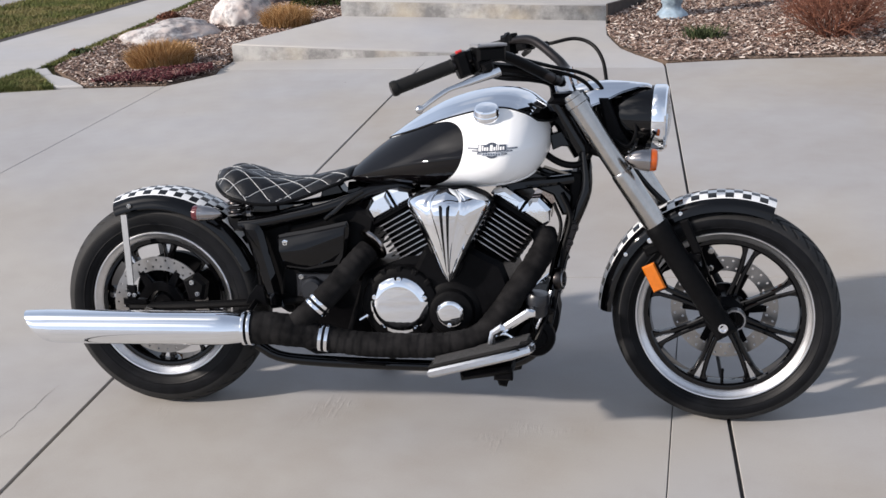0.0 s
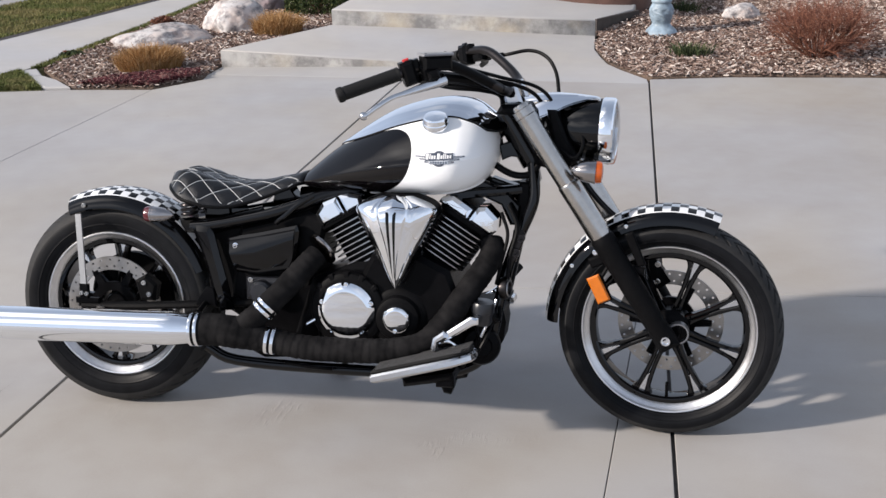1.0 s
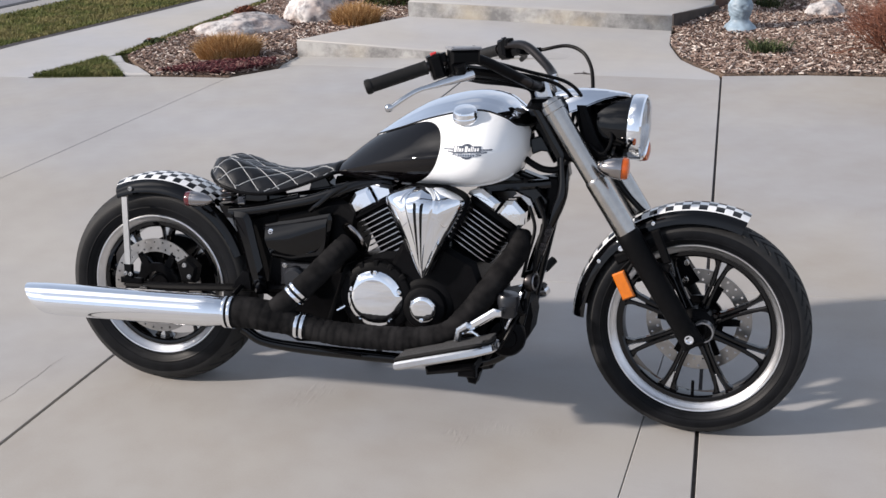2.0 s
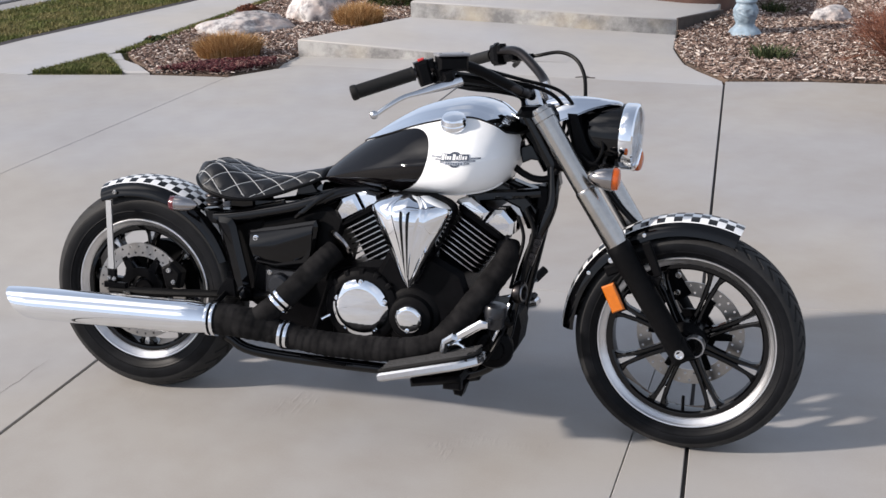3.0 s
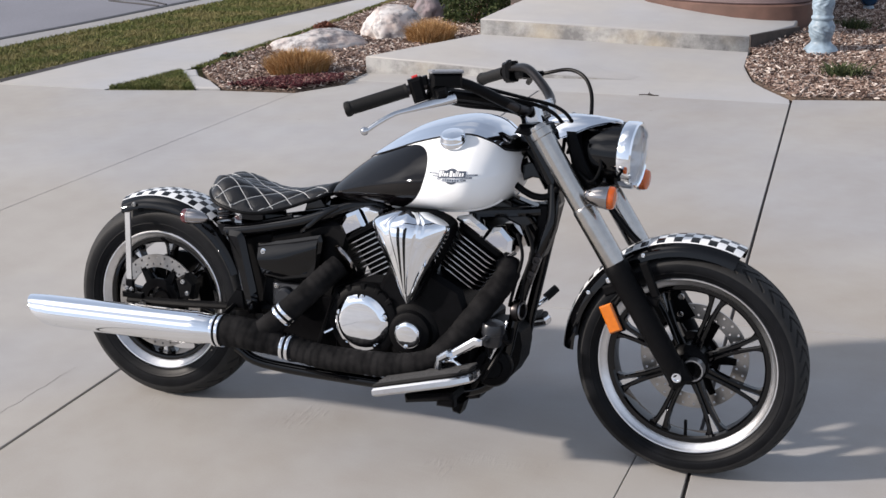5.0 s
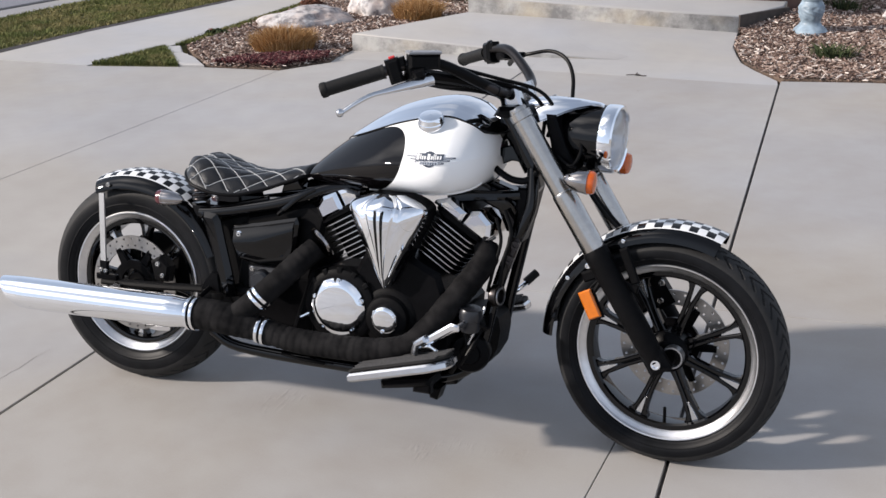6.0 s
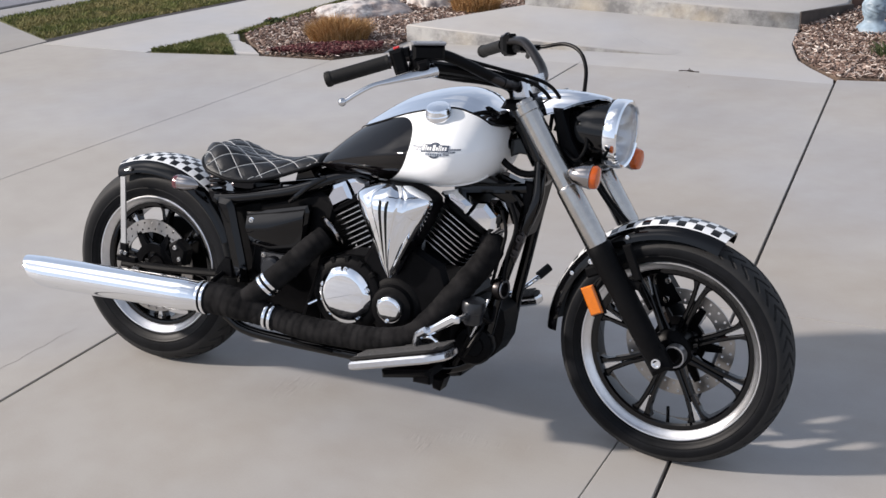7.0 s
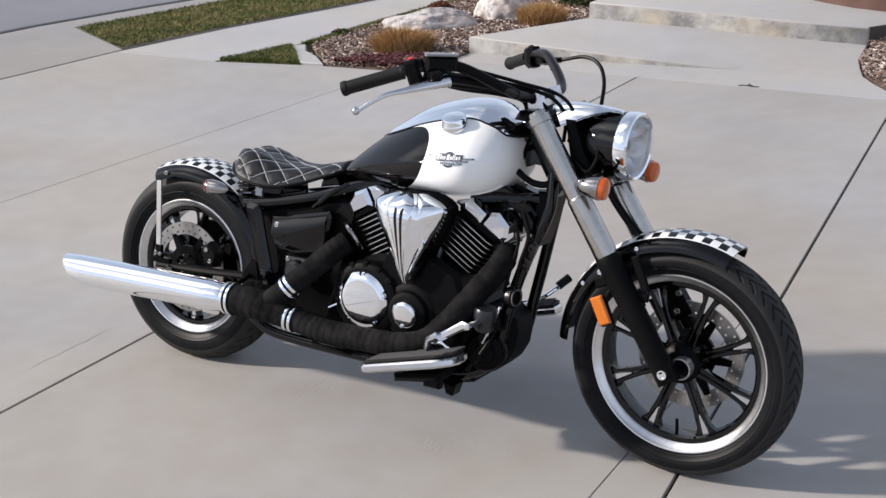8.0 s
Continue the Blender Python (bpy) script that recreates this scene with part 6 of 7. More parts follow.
# chrome console along the ridge, wide in front and pointed behind
CW = [(0.725, 0.010), (0.76, 0.048), (0.82, 0.080), (0.90, 0.100), (0.98, 0.108), (1.05, 0.107), (1.10, 0.106), (1.14, 0.094), (1.165, 0.080), (1.185, 0.062), (1.200, 0.036)]


def console(u, v):
    x = 0.725 + 0.475 * u
    hw = spline(CW, x)[0]
    q = (v - 0.5) * 2
    y = q * hw
    edge = 1 - abs(q) ** 10
    lift = 0.0045 + 0.008 * (1 - abs(q) ** 2) * min(1, u * 3) + (0.004 if abs(q) < 0.72 else 0) * min(1, u * 4)
    return (x + (0.02 * (1 - q * q) if u > 0.98 else 0), y, tank_top(min(x, 1.15), min(abs(y), spline(TK, min(x, 1.15))[0] * 0.98)) + lift * edge - 0.75 * max(0.0, x - 1.15))


g = Geo()
grid(g, console, 90, 40)
con = part("tank_console", g, CHROME, bike, "chrome console along the top of the tank", smooth=50)
g = Geo()
for s in (0.0, 1.0):
    tube(g, [Vector(console(i / 60, s)) + Vector((0, 0, 0.001)) for i in range(61)], 0.0028, 6)
part("console_edge", g, PLASTIC, con, "black rubber edging")
# filler cap on the shoulder
cn = Vector((0.02, -0.40, 0.91)).normalized()
g = Geo()
lathe(g, [(0.036, -0.006), (0.037, 0.004), (0.035, 0.008), (0.034, 0.010), (0.033, 0.020), (0.030, 0.0245), (0.020, 0.0275), (0, 0.0285)], (1.020, -0.132, tank_top(1.02, 0.132) + 0.004), cn, 48)
part("filler_cap", g, CHROME, bike, "round chrome fuel filler cap")
# winged emblem: a ring, wings and lettering bars that follow the skin
def on_tank(x, z, out):
    return (x, -(tank_side(x, z) + out), z)


EX, EZ = 1.041, 0.797
g = Geo()
seg = 48
for r0, r1 in ((0.0150, 0.0205),):
    rows = [on_tank(EX + r * math.cos(2 * math.pi * i / seg), EZ + r * math.sin(2 * math.pi * i / seg), o) for i in range(seg) for r, o in ((r0, -0.001), (r0, 0.0012), (r1, 0.0012), (r1, -0.001))]
    g.add(rows, [(i * 4 + k, i * 4 + k + 1, ((i + 1) % seg) * 4 + k + 1, ((i + 1) % seg) * 4 + k) for i in range(seg) for k in range(3)])
logo = part("tank_emblem", g, BLUEGREY, bike, "winged blue-grey and silver tank emblem", smooth=0)


def strip(x0, x1, za, zb_, h0, h1, lift, mat, name, label=""):
    """A curved bar on the skin from (x0, za) to (x1, zb_), h0 to h1 tall."""
    g = Geo()
    n = 12
    rows = []
    for i in range(n + 1):
        t = i / n
        x, z, h = x0 + (x1 - x0) * t, za + (zb_ - za) * t, h0 + (h1 - h0) * t
        rows += [on_tank(x, z - h / 2, -0.001), on_tank(x, z - h / 2, lift), on_tank(x, z + h / 2, lift), on_tank(x, z + h / 2, -0.001)]
    g.add(rows, [(i * 4 + k, i * 4 + k + 1, i * 4 + k + 5, i * 4 + k + 4) for i in range(n) for k in range(3)] + [(0, 1, 2, 3), (n * 4, n * 4 + 3, n * 4 + 2, n * 4 + 1)])
    part(name, g, mat, logo, label, smooth=0)


for s in (-1, 1):
    for ln, dz in ((0.066, 0.0035), (0.054, -0.0035), (0.040, -0.0105)):
        strip(EX + s * 0.012, EX + s * ln, EZ + dz, EZ + dz + 0.0025, 0.0062, 0.0034, 0.0016, BLUEGREY, "wing_bar")
        strip(EX + s * 0.014, EX + s * (ln - 0.005), EZ + dz, EZ + dz + 0.0022, 0.0022, 0.0012, 0.0020, SILVERBAR, "wing_line", "fine silver line")
strip(EX - 0.0375, EX + 0.0375, EZ + 0.0045, EZ + 0.0070, 0.0200, 0.0165, 0.0024, BLUEGREY, "banner_bar", "dark blue-grey lettering outline")
for x, w, h, dz in ((-0.0315, 0.0072, 0.0150, 0.001), (-0.0240, 0.0030, 0.0130, 0.001), (-0.0180, 0.0046, 0.0085, -0.0012), (-0.0112, 0.0046, 0.0085, -0.0012), (-0.0010, 0.0075, 0.0145, 0.001),
                    (0.0075, 0.0050, 0.0085, -0.0010), (0.0132, 0.0028, 0.0130, 0.001), (0.0178, 0.0028, 0.0130, 0.001), (0.0238, 0.0050, 0.0085, -0.0008), (0.0310, 0.0045, 0.0085, -0.0004)):
    zc_ = EZ + 0.0058 + 0.033 * x + dz
    strip(EX + x - w / 2, EX + x + w / 2, zc_, zc_, h, h, 0.0030, WHITE, "letter_bar", "white lettering bar")
strip(EX - 0.026, EX + 0.026, EZ - 0.0098, EZ - 0.0085, 0.0080, 0.0080, 0.0026, SILVERBAR, "lower_bar", "silver lettering bar")
for i in range(7):
    strip(EX - 0.0228 + i * 0.0068, EX - 0.0188 + i * 0.0068, EZ - 0.0095, EZ - 0.0093, 0.0052, 0.0052, 0.0031, BLUEGREY, "letter_bar")

# ---- seat ----
ST = [(0.206, 0.018, 0.690), (0.212, 0.046, 0.703), (0.228, 0.084, 0.715), (0.262, 0.121, 0.723), (0.305, 0.136, 0.719), (0.35, 0.139, 0.707), (0.40, 0.133, 0.699), (0.455, 0.117, 0.700), (0.505, 0.097, 0.706), (0.55, 0.081, 0.716), (0.585, 0.070, 0.723), (0.610, 0.056, 0.731), (0.622, 0.034, 0.731)]


def seat_top(x, q):
    """Height of the cushion; q across from -1 to 1."""
    hw, z = spline(ST, x)
    back = min(1, max(0, (0.44 - x) / 0.18))                       # fuller lobes behind
    rise = 0.016 * back * (1 - abs(abs(q) - 0.5) * 2)
    nose = min(1.0, max(0.0, (x - 0.43) / 0.17))                   # thin towards the tank
    drop = (0.056 + 0.016 * back) * (1 - 0.50 * nose) * (hw / 0.138) ** (1.6 * back) * abs(q) ** 3.0
    return q * hw, z + rise - drop


def seat_fn(u, v):
    x = 0.206 + 0.416 * u
    q = (v - 0.5) * 2
    y, z = seat_top(x, q)
    a, b = (x + y * 1.5 - 0.205) / 0.0800, (x - y * 1.5 - 0.205) / 0.0800
    d = min(abs(a - round(a)), abs(b - round(b)))
    if abs(q) < 0.93 and 0.03 < u < 0.96:
        z += 0.0042 * math.sin(min(1.0, d / 0.30) * math.pi / 2) - 0.0042
    return (x, y, z)


g = Geo()
grid(g, seat_fn, 150, 96)
seat = part("seat", g, LEATHER, bike, "black leather solo seat with white diamond stitching", smooth=80)
g = Geo()
rim_pts = [Vector(seat_fn(i / 50, 0.0)) for i in range(51)] + [Vector(seat_fn(1.0, i / 12)) for i in range(1, 12)] + [Vector(seat_fn(1 - i / 50, 1.0)) for i in range(51)] + [Vector(seat_fn(0.0, 1 - i / 12)) for i in range(1, 13)]
tube(g, [p + Vector((0, 0, -0.002)) for p in rim_pts], 0.0052, 10)
under = Geo()
n = len(rim_pts)
c = sum(rim_pts, Vector()) / n
under.add([p + Vector((0, 0, -0.006)) for p in rim_pts] + [c + Vector((0, 0, -0.01))], [(i, (i + 1) % n, n) for i in range(n)])
g.add(under.v, under.f)
part("seat_pan", g, PLASTIC, seat, "black rolled seat pan edge")
for fam in (1, -1):
    for k in range(-2, 9):
        pts = []
        for i in range(121):
            x = 0.211 + 0.408 * i / 120
            y = fam * (0.205 + k * 0.0800 - x) / 1.5
            hw = spline(ST, x)[0]
            if abs(y) < hw * 0.985:
                q = y / hw
                z = seat_top(x, q)[1] - 0.0042 * (1 if abs(q) < 0.93 else 0) + 0.0008
                pts.append(Vector((x, y, z)))
        if len(pts) > 4:
            t = Geo()
            tube(t, pts, 0.0011, 6)
            part("stitch_line", t, THREAD, seat, "white stitched seam")
for s in (-1, 1):
    g = Geo()
    hel = [(0.284 + 0.021 * math.cos(a), s * 0.090 + 0.021 * math.sin(a), 0.602 + 0.046 * a / (2 * math.pi * 3.5)) for a in np.linspace(0, 2 * math.pi * 3.5, 84)]
    tube(g, hel, 0.0055, 8)
    part("seat_spring", g, DARKBAR, seat, "coiled dark steel seat spring")
g = Geo()
prism(g, [(0.255, 0.598), (0.262, 0.575), (0.276, 0.555), (0.345, 0.556), (0.40, 0.585), (0.40, 0.600)], -0.105, 0.118, 0.006)
prism(g, [(0.36, 0.596), (0.36, 0.570), (0.60, 0.622), (0.60, 0.640), (0.50, 0.618)], -0.085, 0.085, 0.006)
prism(g, [(0.32, 0.60), (0.33, 0.655), (0.40, 0.655), (0.405, 0.60)], -0.07, 0.07, 0.006)
prism(g, [(0.515, 0.640), (0.530, 0.690), (0.560, 0.700), (0.590, 0.655)], -0.03, 0.03, 0.004)
block(g, (0.46, -0.088, 0.618), (0.10, 0.02, 0.018), 0.004, Matrix.Rotation(radians(-14), 3, "Y"))
part("seat_bracket", g, GLOSS, bike)

# ---- lamps at the tail ----
def bullet(at, d, r, length, lens, body, label, m=None, tail=0.5):
    """A bullet lamp: a streamlined shell with a domed lens."""
    g = Geo()
    prof = [(0, 0), (r * 0.22, length * 0.02), (r * 0.52, length * 0.12), (r * 0.78, length * 0.28), (r * 0.95, length * 0.50), (r, length * 0.68), (r, length * 0.74)]
    lathe(g, prof, at, d, 36)
    ob = part("turn_signal", g, body, bike, label, m)
    o = Vector(at) + Vector(d).normalized() * length * 0.74
    g = Geo()
    lathe(g, [(r * 1.04, -0.002), (r * 1.05, 0.003), (r * 1.0, 0.004)], o, d, 36)
    part("bezel", g, body, ob)
    g = Geo()
    lathe(g, [(r * 0.98, 0.0), (r * 0.97, length * 0.16), (r * 0.88, length * 0.23), (r * 0.5, length * 0.27), (0, length * 0.28)], o, d, 36)
    part("lens", g, lens, ob, "coloured plastic lens")
    return ob


for s in (-1, 1):
    sg = bullet((0.262, s * 0.150, 0.614), (-1, 0, 0.02), 0.0225, 0.088, RED, DARKCHROME, "smoked chrome bullet tail lamp with a red lens")
    g = Geo()
    tube(g, [(0.228, s * 0.15, 0.612), (0.232, s * 0.09, 0.59)], 0.008, 10)
    part("stem", g, SATIN, sg)

# ---- fork and front end, turned with the steering ----
fd = Vector((0.399, 0, -0.617)).normalized()
ft = Vector((1.256, 0, 0.930))
for s in (-1, 1):
    o = ft + Vector((0, -0.096 if s < 0 else 0.146, 0))
    g = Geo()
    lathe(g, [(0.0, -0.012), (0.022, -0.012), (0.024, -0.008), (0.024, 0.0), (0.030, 0.002), (0.0305, 0.022), (0.0285, 0.024), (0.0285, 0.235), (0.0308, 0.238), (0.0312, 0.245), (0.0312, 0.400), (0.0300, 0.408), (0.026, 0.408)], o, fd, 40)
    up = part("fork_tube", g, STEEL, bike, "satin stainless upper fork cover", STEER)
    g = Geo()
    lathe(g, [(0.027, 0.398), (0.0335, 0.410), (0.0335, 0.430), (0.0318, 0.50), (0.0305, 0.66), (0.029, 0.705), (0.024, 0.735), (0, 0.738)], o, fd, 36)
    block(g, Vector((FA.x - 0.004, -0.094 if s < 0 else 0.142, FA.z)), (0.060, 0.042, 0.062), 0.012, Matrix.Rotation(radians(-33), 3, "Y"))
    block(g, Vector((1.569, s * 0.086, 0.555)), (0.024, 0.012, 0.098), 0.004, Matrix.Rotation(radians(-23), 3, "Y"))
    block(g, Vector((1.566, s * 0.086, 0.500)), (0.060, 0.016, 0.022), 0.004, Matrix.Rotation(radians(10), 3, "Y"))
    block(g, Vector((1.470, s * 0.088, 0.520)), (0.050, 0.02, 0.028), 0.005, Matrix.Rotation(radians(-25), 3, "Y"))
    low = part("fork_slider", g, MATTE, bike, "matte black lower fork leg", STEER)
    g = Geo()
    lathe(g, [(0, 0.006), (0.007, 0.006), (0.0085, 0.010), (0.0125, 0.010), (0.0125, 0.0), (0.0150, -0.004)][::-1], (FA.x, -0.113 if s < 0 else 0.163, FA.z), (0, s, 0), 24)
    part("axle_nut", g, CHROME, low, "bright axle end")
    g = Geo()
    lathe(g, [(0.025, -0.024), (0.029, -0.024), (0.029, 0.004), (0.025, 0.004)], (FA.x + 0.030, s * 0.075, FA.z + 0.010), (0, s, 0), 32, closed=True)
    part("spacer_ring", g, CAST, low, "cast metal spacer ring")
    g = Geo()
    rc_ = Vector((1.4745, s * 0.108, 0.4445))
    block(g, rc_, (0.036, 0.012, 0.078), 0.004, Matrix.Rotation(radians(-26), 3, "Y"))
    rl = part("side_reflector", g, AMBER, low, "rectangular amber side reflector")
    g = Geo()
    block(g, rc_ + Vector((0.004, -s * 0.009, -0.002)), (0.040, 0.008, 0.082), 0.003, Matrix.Rotation(radians(-25), 3, "Y"))
    tube(g, [rc_ + Vector((0.005, -s * 0.01, 0.03)), Vector((1.505, s * 0.10, 0.52))], 0.006, 8)
    part("reflector_bracket", g, PLASTIC, low)
    bolt_part((1.535, s * 0.102, 0.500), low, 0.008, 0.008, (0, s, 0), CHROME)
    bolt_part((1.462, s * 0.100, 0.545), low, 0.006, 0.006, (0, s, 0), CHROME)
g = Geo()
tube(g, [(FA.x, -0.11, FA.z), (FA.x, 0.16, FA.z)], 0.010, 16)
part("front_axle", g, STEEL, bike, m=STEER)
g = Geo()
prism(g, [(1.185, 0.915), (1.20, 0.94), (1.275, 0.945), (1.295, 0.925), (1.28, 0.905)], -0.105, 0.155, 0.010)
part("upper_clamp", g, SATIN, bike, "black upper fork clamp", STEER)
g = Geo()
prism(g, [(1.285, 0.775), (1.29, 0.80), (1.36, 0.80), (1.39, 0.775), (1.35, 0.755)], -0.068, 0.118, 0.010)
part("lower_clamp", g, SATIN, bike, "black lower fork clamp", STEER)
g = Geo()
block(g, (1.606, 0.088, 0.455), (0.055, 0.060, 0.105), 0.014, Matrix.Rotation(radians(-35), 3, "Y"))
block(g, (1.575, 0.075, 0.43), (0.05, 0.05, 0.07), 0.010, Matrix.Rotation(radians(-35), 3, "Y"))
cf = part("front_caliper", g, SATIN, bike, "black front brake caliper", STEER)
for dz in (0.43, 0.48):
    bolt_part((1.62, 0.058, dz), cf, 0.007)
# headlight
HA = Vector((1.478, 0.018, 0.862))
hd = Vector((1, 0, -0.035)).normalized()
g = Geo()
lathe(g, [(0.0, -0.155), (0.034, -0.152), (0.056, -0.138), (0.070, -0.115), (0.079, -0.085), (0.0845, -0.050), (0.0865, -0.014)], HA, hd, 56, caps=False)
hl = part("headlight", g, GLOSS, bike, "round headlight in a black bucket", STEER)
g = Geo()
lathe(g, [(0.083, -0.019), (0.0885, -0.018), (0.0905, -0.014), (0.0905, 0.008), (0.0895, 0.015), (0.085, 0.019), (0.079, 0.016), (0.077, 0.006), (0.080, -0.014)], HA, hd, 64, closed=True)
part("headlight_rim", g, CHROME, hl, "chrome headlight rim")
g = Geo()


def bowl(u, v):
    a = 2 * math.pi * u
    r, h = interp([(0.0, 0.010, -0.056), (0.2, 0.024, -0.053), (0.45, 0.044, -0.042), (0.7, 0.062, -0.026), (0.88, 0.072, -0.010), (1.0, 0.0775, 0.004)], v)
    h += 0.016 * (1 - abs(2 * (u * 10 % 1) - 1)) * math.sin(math.pi * v) + (0.004 if 0.45 < v < 0.62 else 0.0)
    side = hd.cross(Vector((0, 1, 0))).normalized()
    return HA + hd * h + (Vector((0, 1, 0)) * math.cos(a) + side * math.sin(a)) * r


grid(g, bowl, 108, 26, closed_u=True)
part("reflector_bowl", g, RIMALU, hl, "ribbed mirror bowl", smooth=25)
g = Geo()
lathe(g, [(0.0, -0.050), (0.012, -0.048), (0.016, -0.042), (0.016, -0.018), (0.011, -0.011), (0, -0.009)], HA, hd, 24)
part("bulb_shield", g, CAST, hl, "small metal bulb shield")
g = Geo()
lathe(g, [(0.0785, 0.010), (0.066, 0.019), (0.040, 0.0270), (0.0, 0.0300), (0.0, 0.0270), (0.040, 0.0240), (0.065, 0.016), (0.0765, 0.007)], HA, hd, 56)
gl = part("headlight_glass", g, GLASS, hl, "clear curved headlight glass")
gl.visible_shadow = False
# chrome cowl between fork and headlight
CO = [(1.235, 0.060, 0.950, 0.905), (1.28, 0.070, 0.962, 0.902), (1.33, 0.062, 0.966, 0.918), (1.38, 0.043, 0.964, 0.940), (1.42, 0.024, 0.960, 0.950), (1.448, 0.012, 0.956, 0.953), (1.456, 0.008, 0.951, 0.949)]


def cowl(u, v):
    x = 1.235 + 0.221 * u
    hw, zt, zb = spline(CO, x)
    q = (v - 0.5) * 2
    return (x, q * hw, zt - (zt - zb) * abs(q) ** 2.2 - 0.004 * (abs(abs(q) - 0.5) < 0.06))


g = Geo()
grid(g, cowl, 50, 40)
grid(g, lambda u, v: tuple(Vector(cowl(u, 1 - v)) - Vector((0, 0, 0.004))), 50, 40)
part("headlight_cowl", g, CHROME, bike, "chrome cowl over the headlight", STEER, smooth=50)
g = Geo()
prism(g, [(1.320, 0.925), (1.345, 0.80), (1.385, 0.775), (1.41, 0.79), (1.375, 0.85), (1.345, 0.925)], -0.072, 0.072, 0.008)
tube(g, [(1.43, -0.06, 0.785), (1.43, 0.06, 0.785)], 0.012, 12)
part("headlight_bracket", g, SATIN, bike, m=STEER)
for s in (-1, 1):
    # shell colour lowered to stand for dark reflections in plain chrome
    sg = bullet((1.396, -0.137 if s < 0 else 0.187, 0.775), (1, -s * 0.10, -0.06), 0.0305, 0.086, ORANGE, DARKCHROME, "chrome bullet turn signal, darkened for its reflections, with an amber lens", STEER)
    g = Geo()
    tube(g, [(1.442, -0.134 if s < 0 else 0.184, 0.771), (1.435, s * 0.05, 0.778)], 0.010, 12)
    part("stem", g, SATIN, sg)

# handlebar and controls
bar_path = lambda s: [(1.214, 0, 0.976), (1.214, s * 0.085, 0.976), (1.206, s * 0.125, 0.984), (1.170, s * 0.172, 1.012), (1.095, s * 0.240, 1.056), (1.035, s * 0.288, 1.056), (0.975, s * 0.330, 1.036), (0.845, -0.402, 0.990) if s < 0 else (0.885, 0.410, 1.012)]
g = Geo()
for s in (-1, 1):
    tube(g, smooth_path(bar_path(s), 8), 0.0135, 16)
bar = part("handlebar", g, DARKBAR, bike, "swept satin steel handlebar", STEER)
# sleeve added so the near bar reads black among its cables
g = Geo()
tube(g, smooth_path([(1.206, -0.125, 0.984), (1.170, -0.172, 1.012), (1.095, -0.240, 1.056), (1.035, -0.288, 1.056)], 8), 0.0142, 16)
part("added_bar_sleeve", g, PLASTIC, bar, "black sleeve added to darken the near bar")
for s in (-1, 1):
    g = Geo()
    block(g, (1.222, s * 0.050, 0.962), (0.046, 0.036, 0.060), 0.008, Matrix.Rotation(radians(-20), 3, "Y"))
    ri_ = part("riser", g, ALU, bike, "polished aluminium bar riser", STEER)
    a, b = Vector((0.985, s * 0.324, 1.0395)), Vector((0.843, -0.403, 0.989)) if s < 0 else Vector((0.882, 0.411, 1.011))
    d = (b - a).normalized()
    g = Geo()
    prof = [(0.0, 0.0), (0.0185, 0.0), (0.0185, 0.004), (0.0178, 0.006)]
    for i in range(16):
        h = 0.010 + 0.0085 * i
        prof += [(0.0176, h), (0.0178, h + 0.002), (0.0178, h + 0.006), (0.0176, h + 0.0078)]
    prof += [(0.0178, 0.150), (0.0195, 0.152), (0.020, 0.160), (0.018, 0.166), (0, 0.167)]
    lathe(g, prof, a, d, 28)
    part("grip", g, GRIP, bike, "ribbed black rubber grip", STEER)
    c = Vector((1.005, s * 0.312, 1.044))
    ax = d.to_track_quat("X", "Z").to_matrix()
    g = Geo()
    block(g, c, (0.036, 0.044, 0.056), 0.008, ax)
    block(g, c + Vector((0.006, s * 0.0, -0.018)), (0.034, 0.036, 0.030), 0.006, ax)
    block(g, c + Vector((0.014, -s * 0.012, 0.018)), (0.022, 0.030, 0.026), 0.005, ax)
    sw = part("switch_housing", g, PLASTIC, bike, "black moulded switch housing", STEER)
    g = Geo()
    block(g, c + Vector((-0.006, s * 0.002, 0.029)), (0.016, 0.014, 0.008), 0.003, ax)
    part("button", g, REDBTN if s < 0 else GREYPL, sw, "red kill switch" if s < 0 else "")
    # lever perch and lever
    g = Geo()
    block(g, (1.052, s * 0.290, 1.044), (0.044, 0.034, 0.036), 0.008, ax)
    block(g, (1.068, s * 0.300, 1.036), (0.030, 0.030, 0.022), 0.006, ax)
    part("lever_perch", g, PLASTIC, bike, "", STEER)
    if s < 0:
        g = Geo()
        lv = smooth_path([(1.085, s * 0.268, 1.022), (1.072, s * 0.295, 1.016), (1.050, s * 0.335, 1.008), (1.020, s * 0.378, 0.998), (0.990, s * 0.408, 0.988), (0.960, s * 0.434, 0.968), (0.936, s * 0.449, 0.949)], 8)
        tube(g, lv, lambda q: 0.0046 + 0.0084 * max(0.0, 1 - q * 1.6) ** 1.2, 12, flat=1.4)
        lathe(g, [(0.0105 * math.sin(math.pi * i / 10), 0.0105 - 0.0105 * math.cos(math.pi * i / 10)) for i in range(11)], (0.938, s * 0.447, 0.953), (-0.5, s * 0.4, -0.4), 20)
        part("brake_lever", g, ALU, bike, "polished aluminium brake lever", STEER)
    else:
        g = Geo()
        lv = smooth_path([(1.066, s * 0.300, 1.035), (1.060, s * 0.340, 1.022), (1.035, s * 0.385, 1.004)], 8)
        tube(g, lv, lambda q: 0.0080 - 0.0025 * q, 12, flat=1.4)
        part("clutch_lever", g, PLASTIC, bike, "short black clutch lever", STEER)
g = Geo()
block(g, (1.068, -0.276, 1.064), (0.080, 0.044, 0.038), 0.007, Matrix.Rotation(radians(38), 3, "Z"))
mc = part("master_cylinder", g, PLASTIC, bike, "black brake fluid reservoir", STEER)
g = Geo()
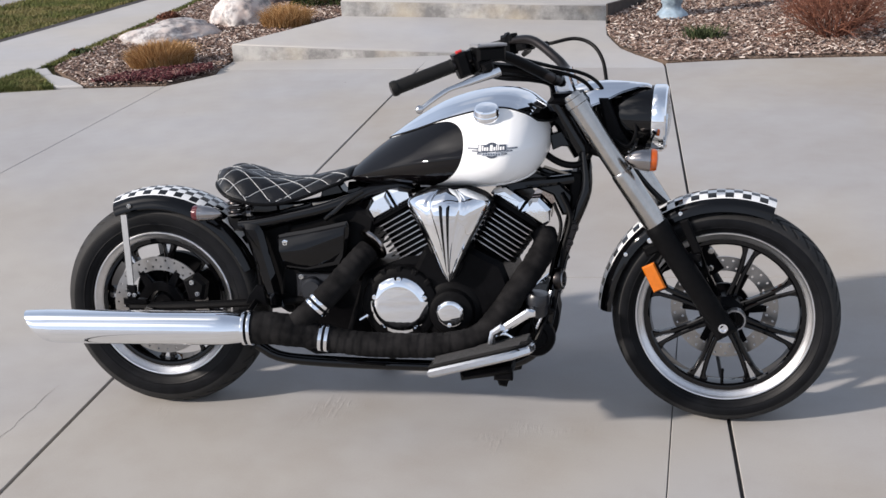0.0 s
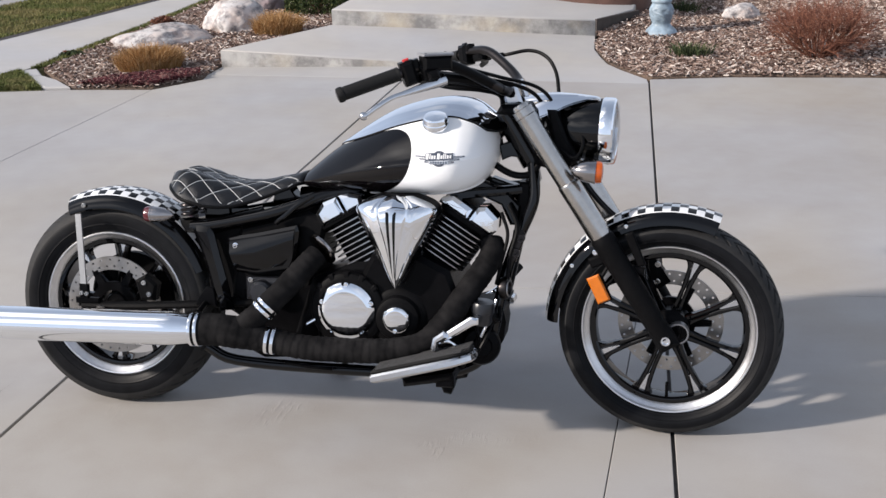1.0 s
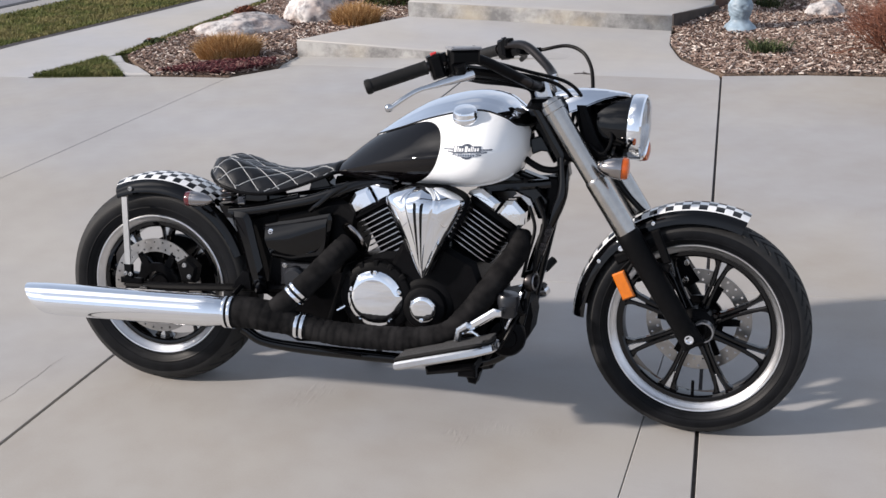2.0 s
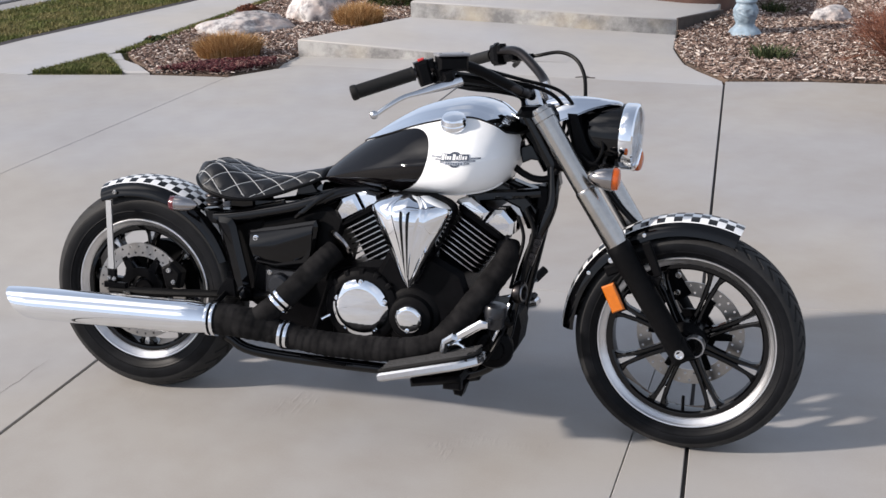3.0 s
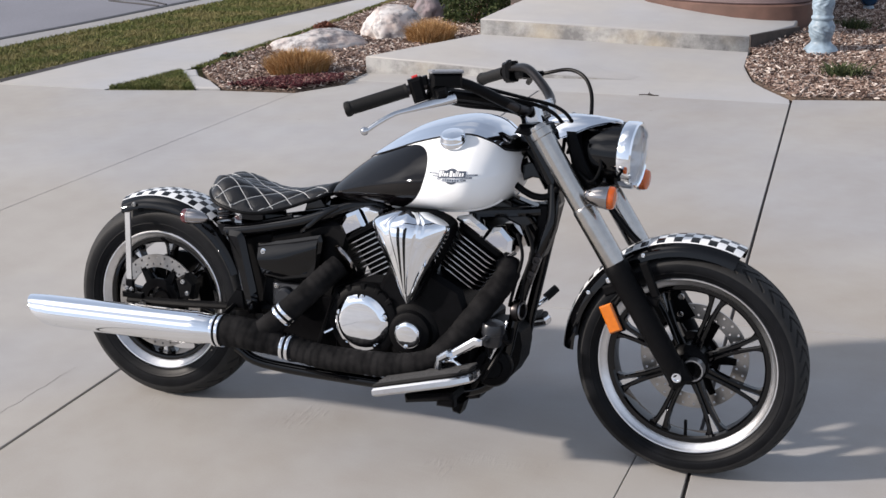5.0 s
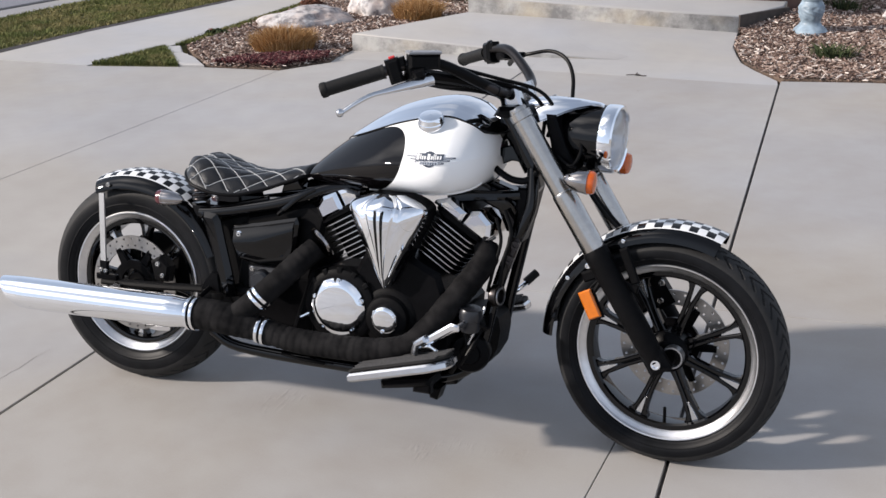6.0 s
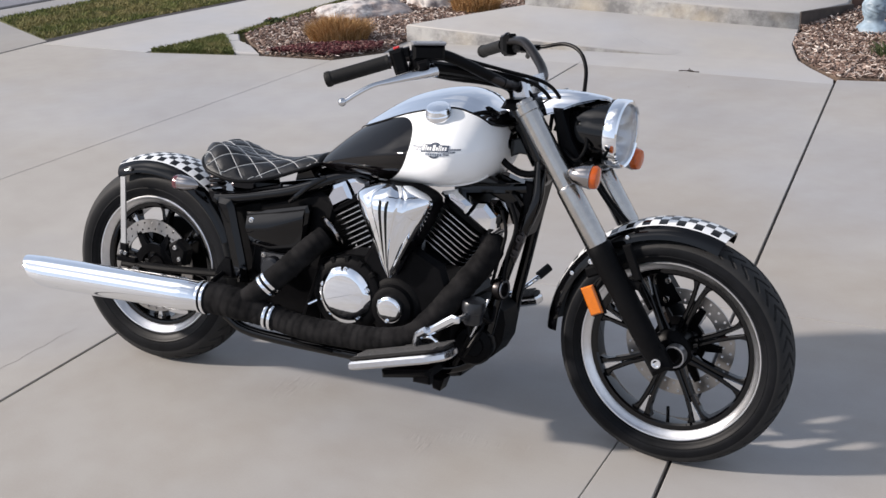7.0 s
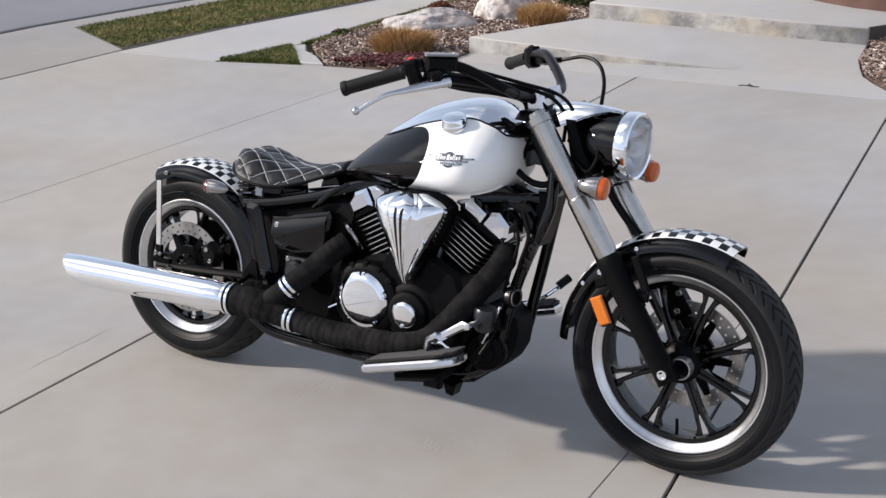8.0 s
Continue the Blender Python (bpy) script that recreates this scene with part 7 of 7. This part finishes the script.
block(g, (1.068, -0.276, 1.0865), (0.084, 0.048, 0.007), 0.0025, Matrix.Rotation(radians(38), 3, "Z"))
part("reservoir_lid", g, LIDGREY, mc, "reservoir lid coloured grey for the sky it mirrors")
for e in (-1, 1):
    d = Matrix.Rotation(radians(38), 3, "Z") @ Vector((0.034 * e, 0.016 * e, 0))
    bolt_part(Vector((1.068, -0.276, 1.0895)) + d, mc, 0.0035, 0.002, (0, 0, 1), STEEL)


def cable(points, r, mat=None, label=""):
    g = Geo()
    tube(g, smooth_path(points, 10), r, 10)
    return part("cable", g, mat or PLASTIC, bike, label, STEER)


cable([(1.075, -0.262, 1.068), (1.13, -0.20, 1.045), (1.20, -0.11, 1.015), (1.280, -0.050, 0.988), (1.322, -0.040, 0.955), (1.330, -0.030, 0.915), (1.310, -0.02, 0.86)], 0.0050)
cable([(1.030, -0.298, 1.030), (1.09, -0.225, 1.020), (1.16, -0.13, 1.003), (1.235, -0.060, 0.988), (1.285, -0.045, 0.962), (1.305, -0.035, 0.92), (1.300, -0.03, 0.86)], 0.0052)
cable([(1.020, -0.300, 1.022), (1.08, -0.225, 1.005), (1.14, -0.14, 0.992), (1.20, -0.075, 0.976), (1.25, -0.05, 0.950), (1.24, -0.03, 0.90)], 0.0065)
cable([(1.035, -0.290, 1.045), (1.10, -0.205, 1.030), (1.17, -0.115, 1.010), (1.245, -0.055, 0.985), (1.30, -0.040, 0.945), (1.315, -0.03, 0.89), (1.34, -0.04, 0.82)], 0.0045)
cable([(1.03, -0.285, 1.020), (1.09, -0.20, 0.996), (1.15, -0.12, 0.982), (1.19, -0.06, 0.962), (1.195, -0.04, 0.92)], 0.0075)
cable([(1.060, 0.300, 1.040), (1.131, 0.253, 1.046), (1.212, 0.245, 1.061), (1.266, 0.228, 1.045), (1.300, 0.196, 1.005), (1.316, 0.156, 0.951), (1.33, 0.10, 0.88)], 0.0055)
cable([(1.060, 0.300, 1.040), (1.100, 0.270, 1.043), (1.131, 0.253, 1.046)], 0.0085)
cable([(1.36, -0.075, 0.82), (1.40, -0.085, 0.80), (1.42, -0.075, 0.835), (1.41, -0.05, 0.87)], 0.0045)
for s in (-1, 1):
    cable([(1.36, 0.06 + 0.012 * s, 0.79), (1.41, 0.075 + 0.012 * s, 0.70), (1.47, 0.08 + 0.012 * s, 0.63), (1.55, 0.085 + 0.01 * s, 0.56), (1.60, 0.09, 0.50)], 0.0055)
cable([(1.030, -0.295, 1.030), (1.085, -0.225, 1.022), (1.140, -0.150, 1.006), (1.195, -0.085, 0.985), (1.225, -0.055, 0.965)], 0.0155, label="black sheath over the cable bundle")
# loom and hoses round the neck and engine
g = Geo()
tube(g, smooth_path([(1.16, -0.03, 0.772), (1.179, -0.04, 0.761), (1.199, -0.042, 0.749), (1.227, -0.045, 0.739), (1.261, -0.045, 0.740), (1.285, -0.04, 0.760), (1.30, -0.03, 0.80)], 8), 0.0095, 10)
part("neck_hose", g, PLASTIC, bike)
g = Geo()
tube(g, smooth_path([(1.215, -0.075, 0.66), (1.240, -0.092, 0.60), (1.222, -0.098, 0.52), (1.215, -0.10, 0.45)], 8), 0.006, 8)
tube(g, smooth_path([(1.195, -0.085, 0.64), (1.215, -0.10, 0.58), (1.198, -0.105, 0.50), (1.185, -0.105, 0.44)], 8), 0.005, 8)
tube(g, smooth_path([(1.135, -0.14, 0.33), (1.15, -0.15, 0.28), (1.13, -0.15, 0.24)], 6), 0.006, 8)
tube(g, smooth_path([(1.18, -0.12, 0.34), (1.165, -0.15, 0.30), (1.15, -0.16, 0.27)], 6), 0.005, 8)
part("engine_hose", g, PLASTIC, bike)
g = Geo()
tube(g, smooth_path([(0.555, -0.118, 0.595), (0.585, -0.122, 0.618), (0.62, -0.112, 0.648), (0.66, -0.095, 0.672)], 6), 0.0075, 10)
part("seat_rail_hose", g, GLOSS, bike)
g = Geo()
block(g, (0.62, -0.09, 0.235), (0.20, 0.03, 0.02), 0.004)
tube(g, [(0.58, -0.14, 0.19), (0.66, -0.15, 0.185), (0.72, -0.14, 0.18)], 0.005, 8)
block(g, (0.70, -0.150, 0.285), (0.03, 0.02, 0.02), 0.004)
part("lower_bracket", g, SATIN, bike)
g = Geo()
tube(g, [(0.655, -0.17, 0.318), (0.685, -0.155, 0.335)], 0.007, 10)
part("cable_adjuster", g, CHROME, bike, "small bright cable adjuster")
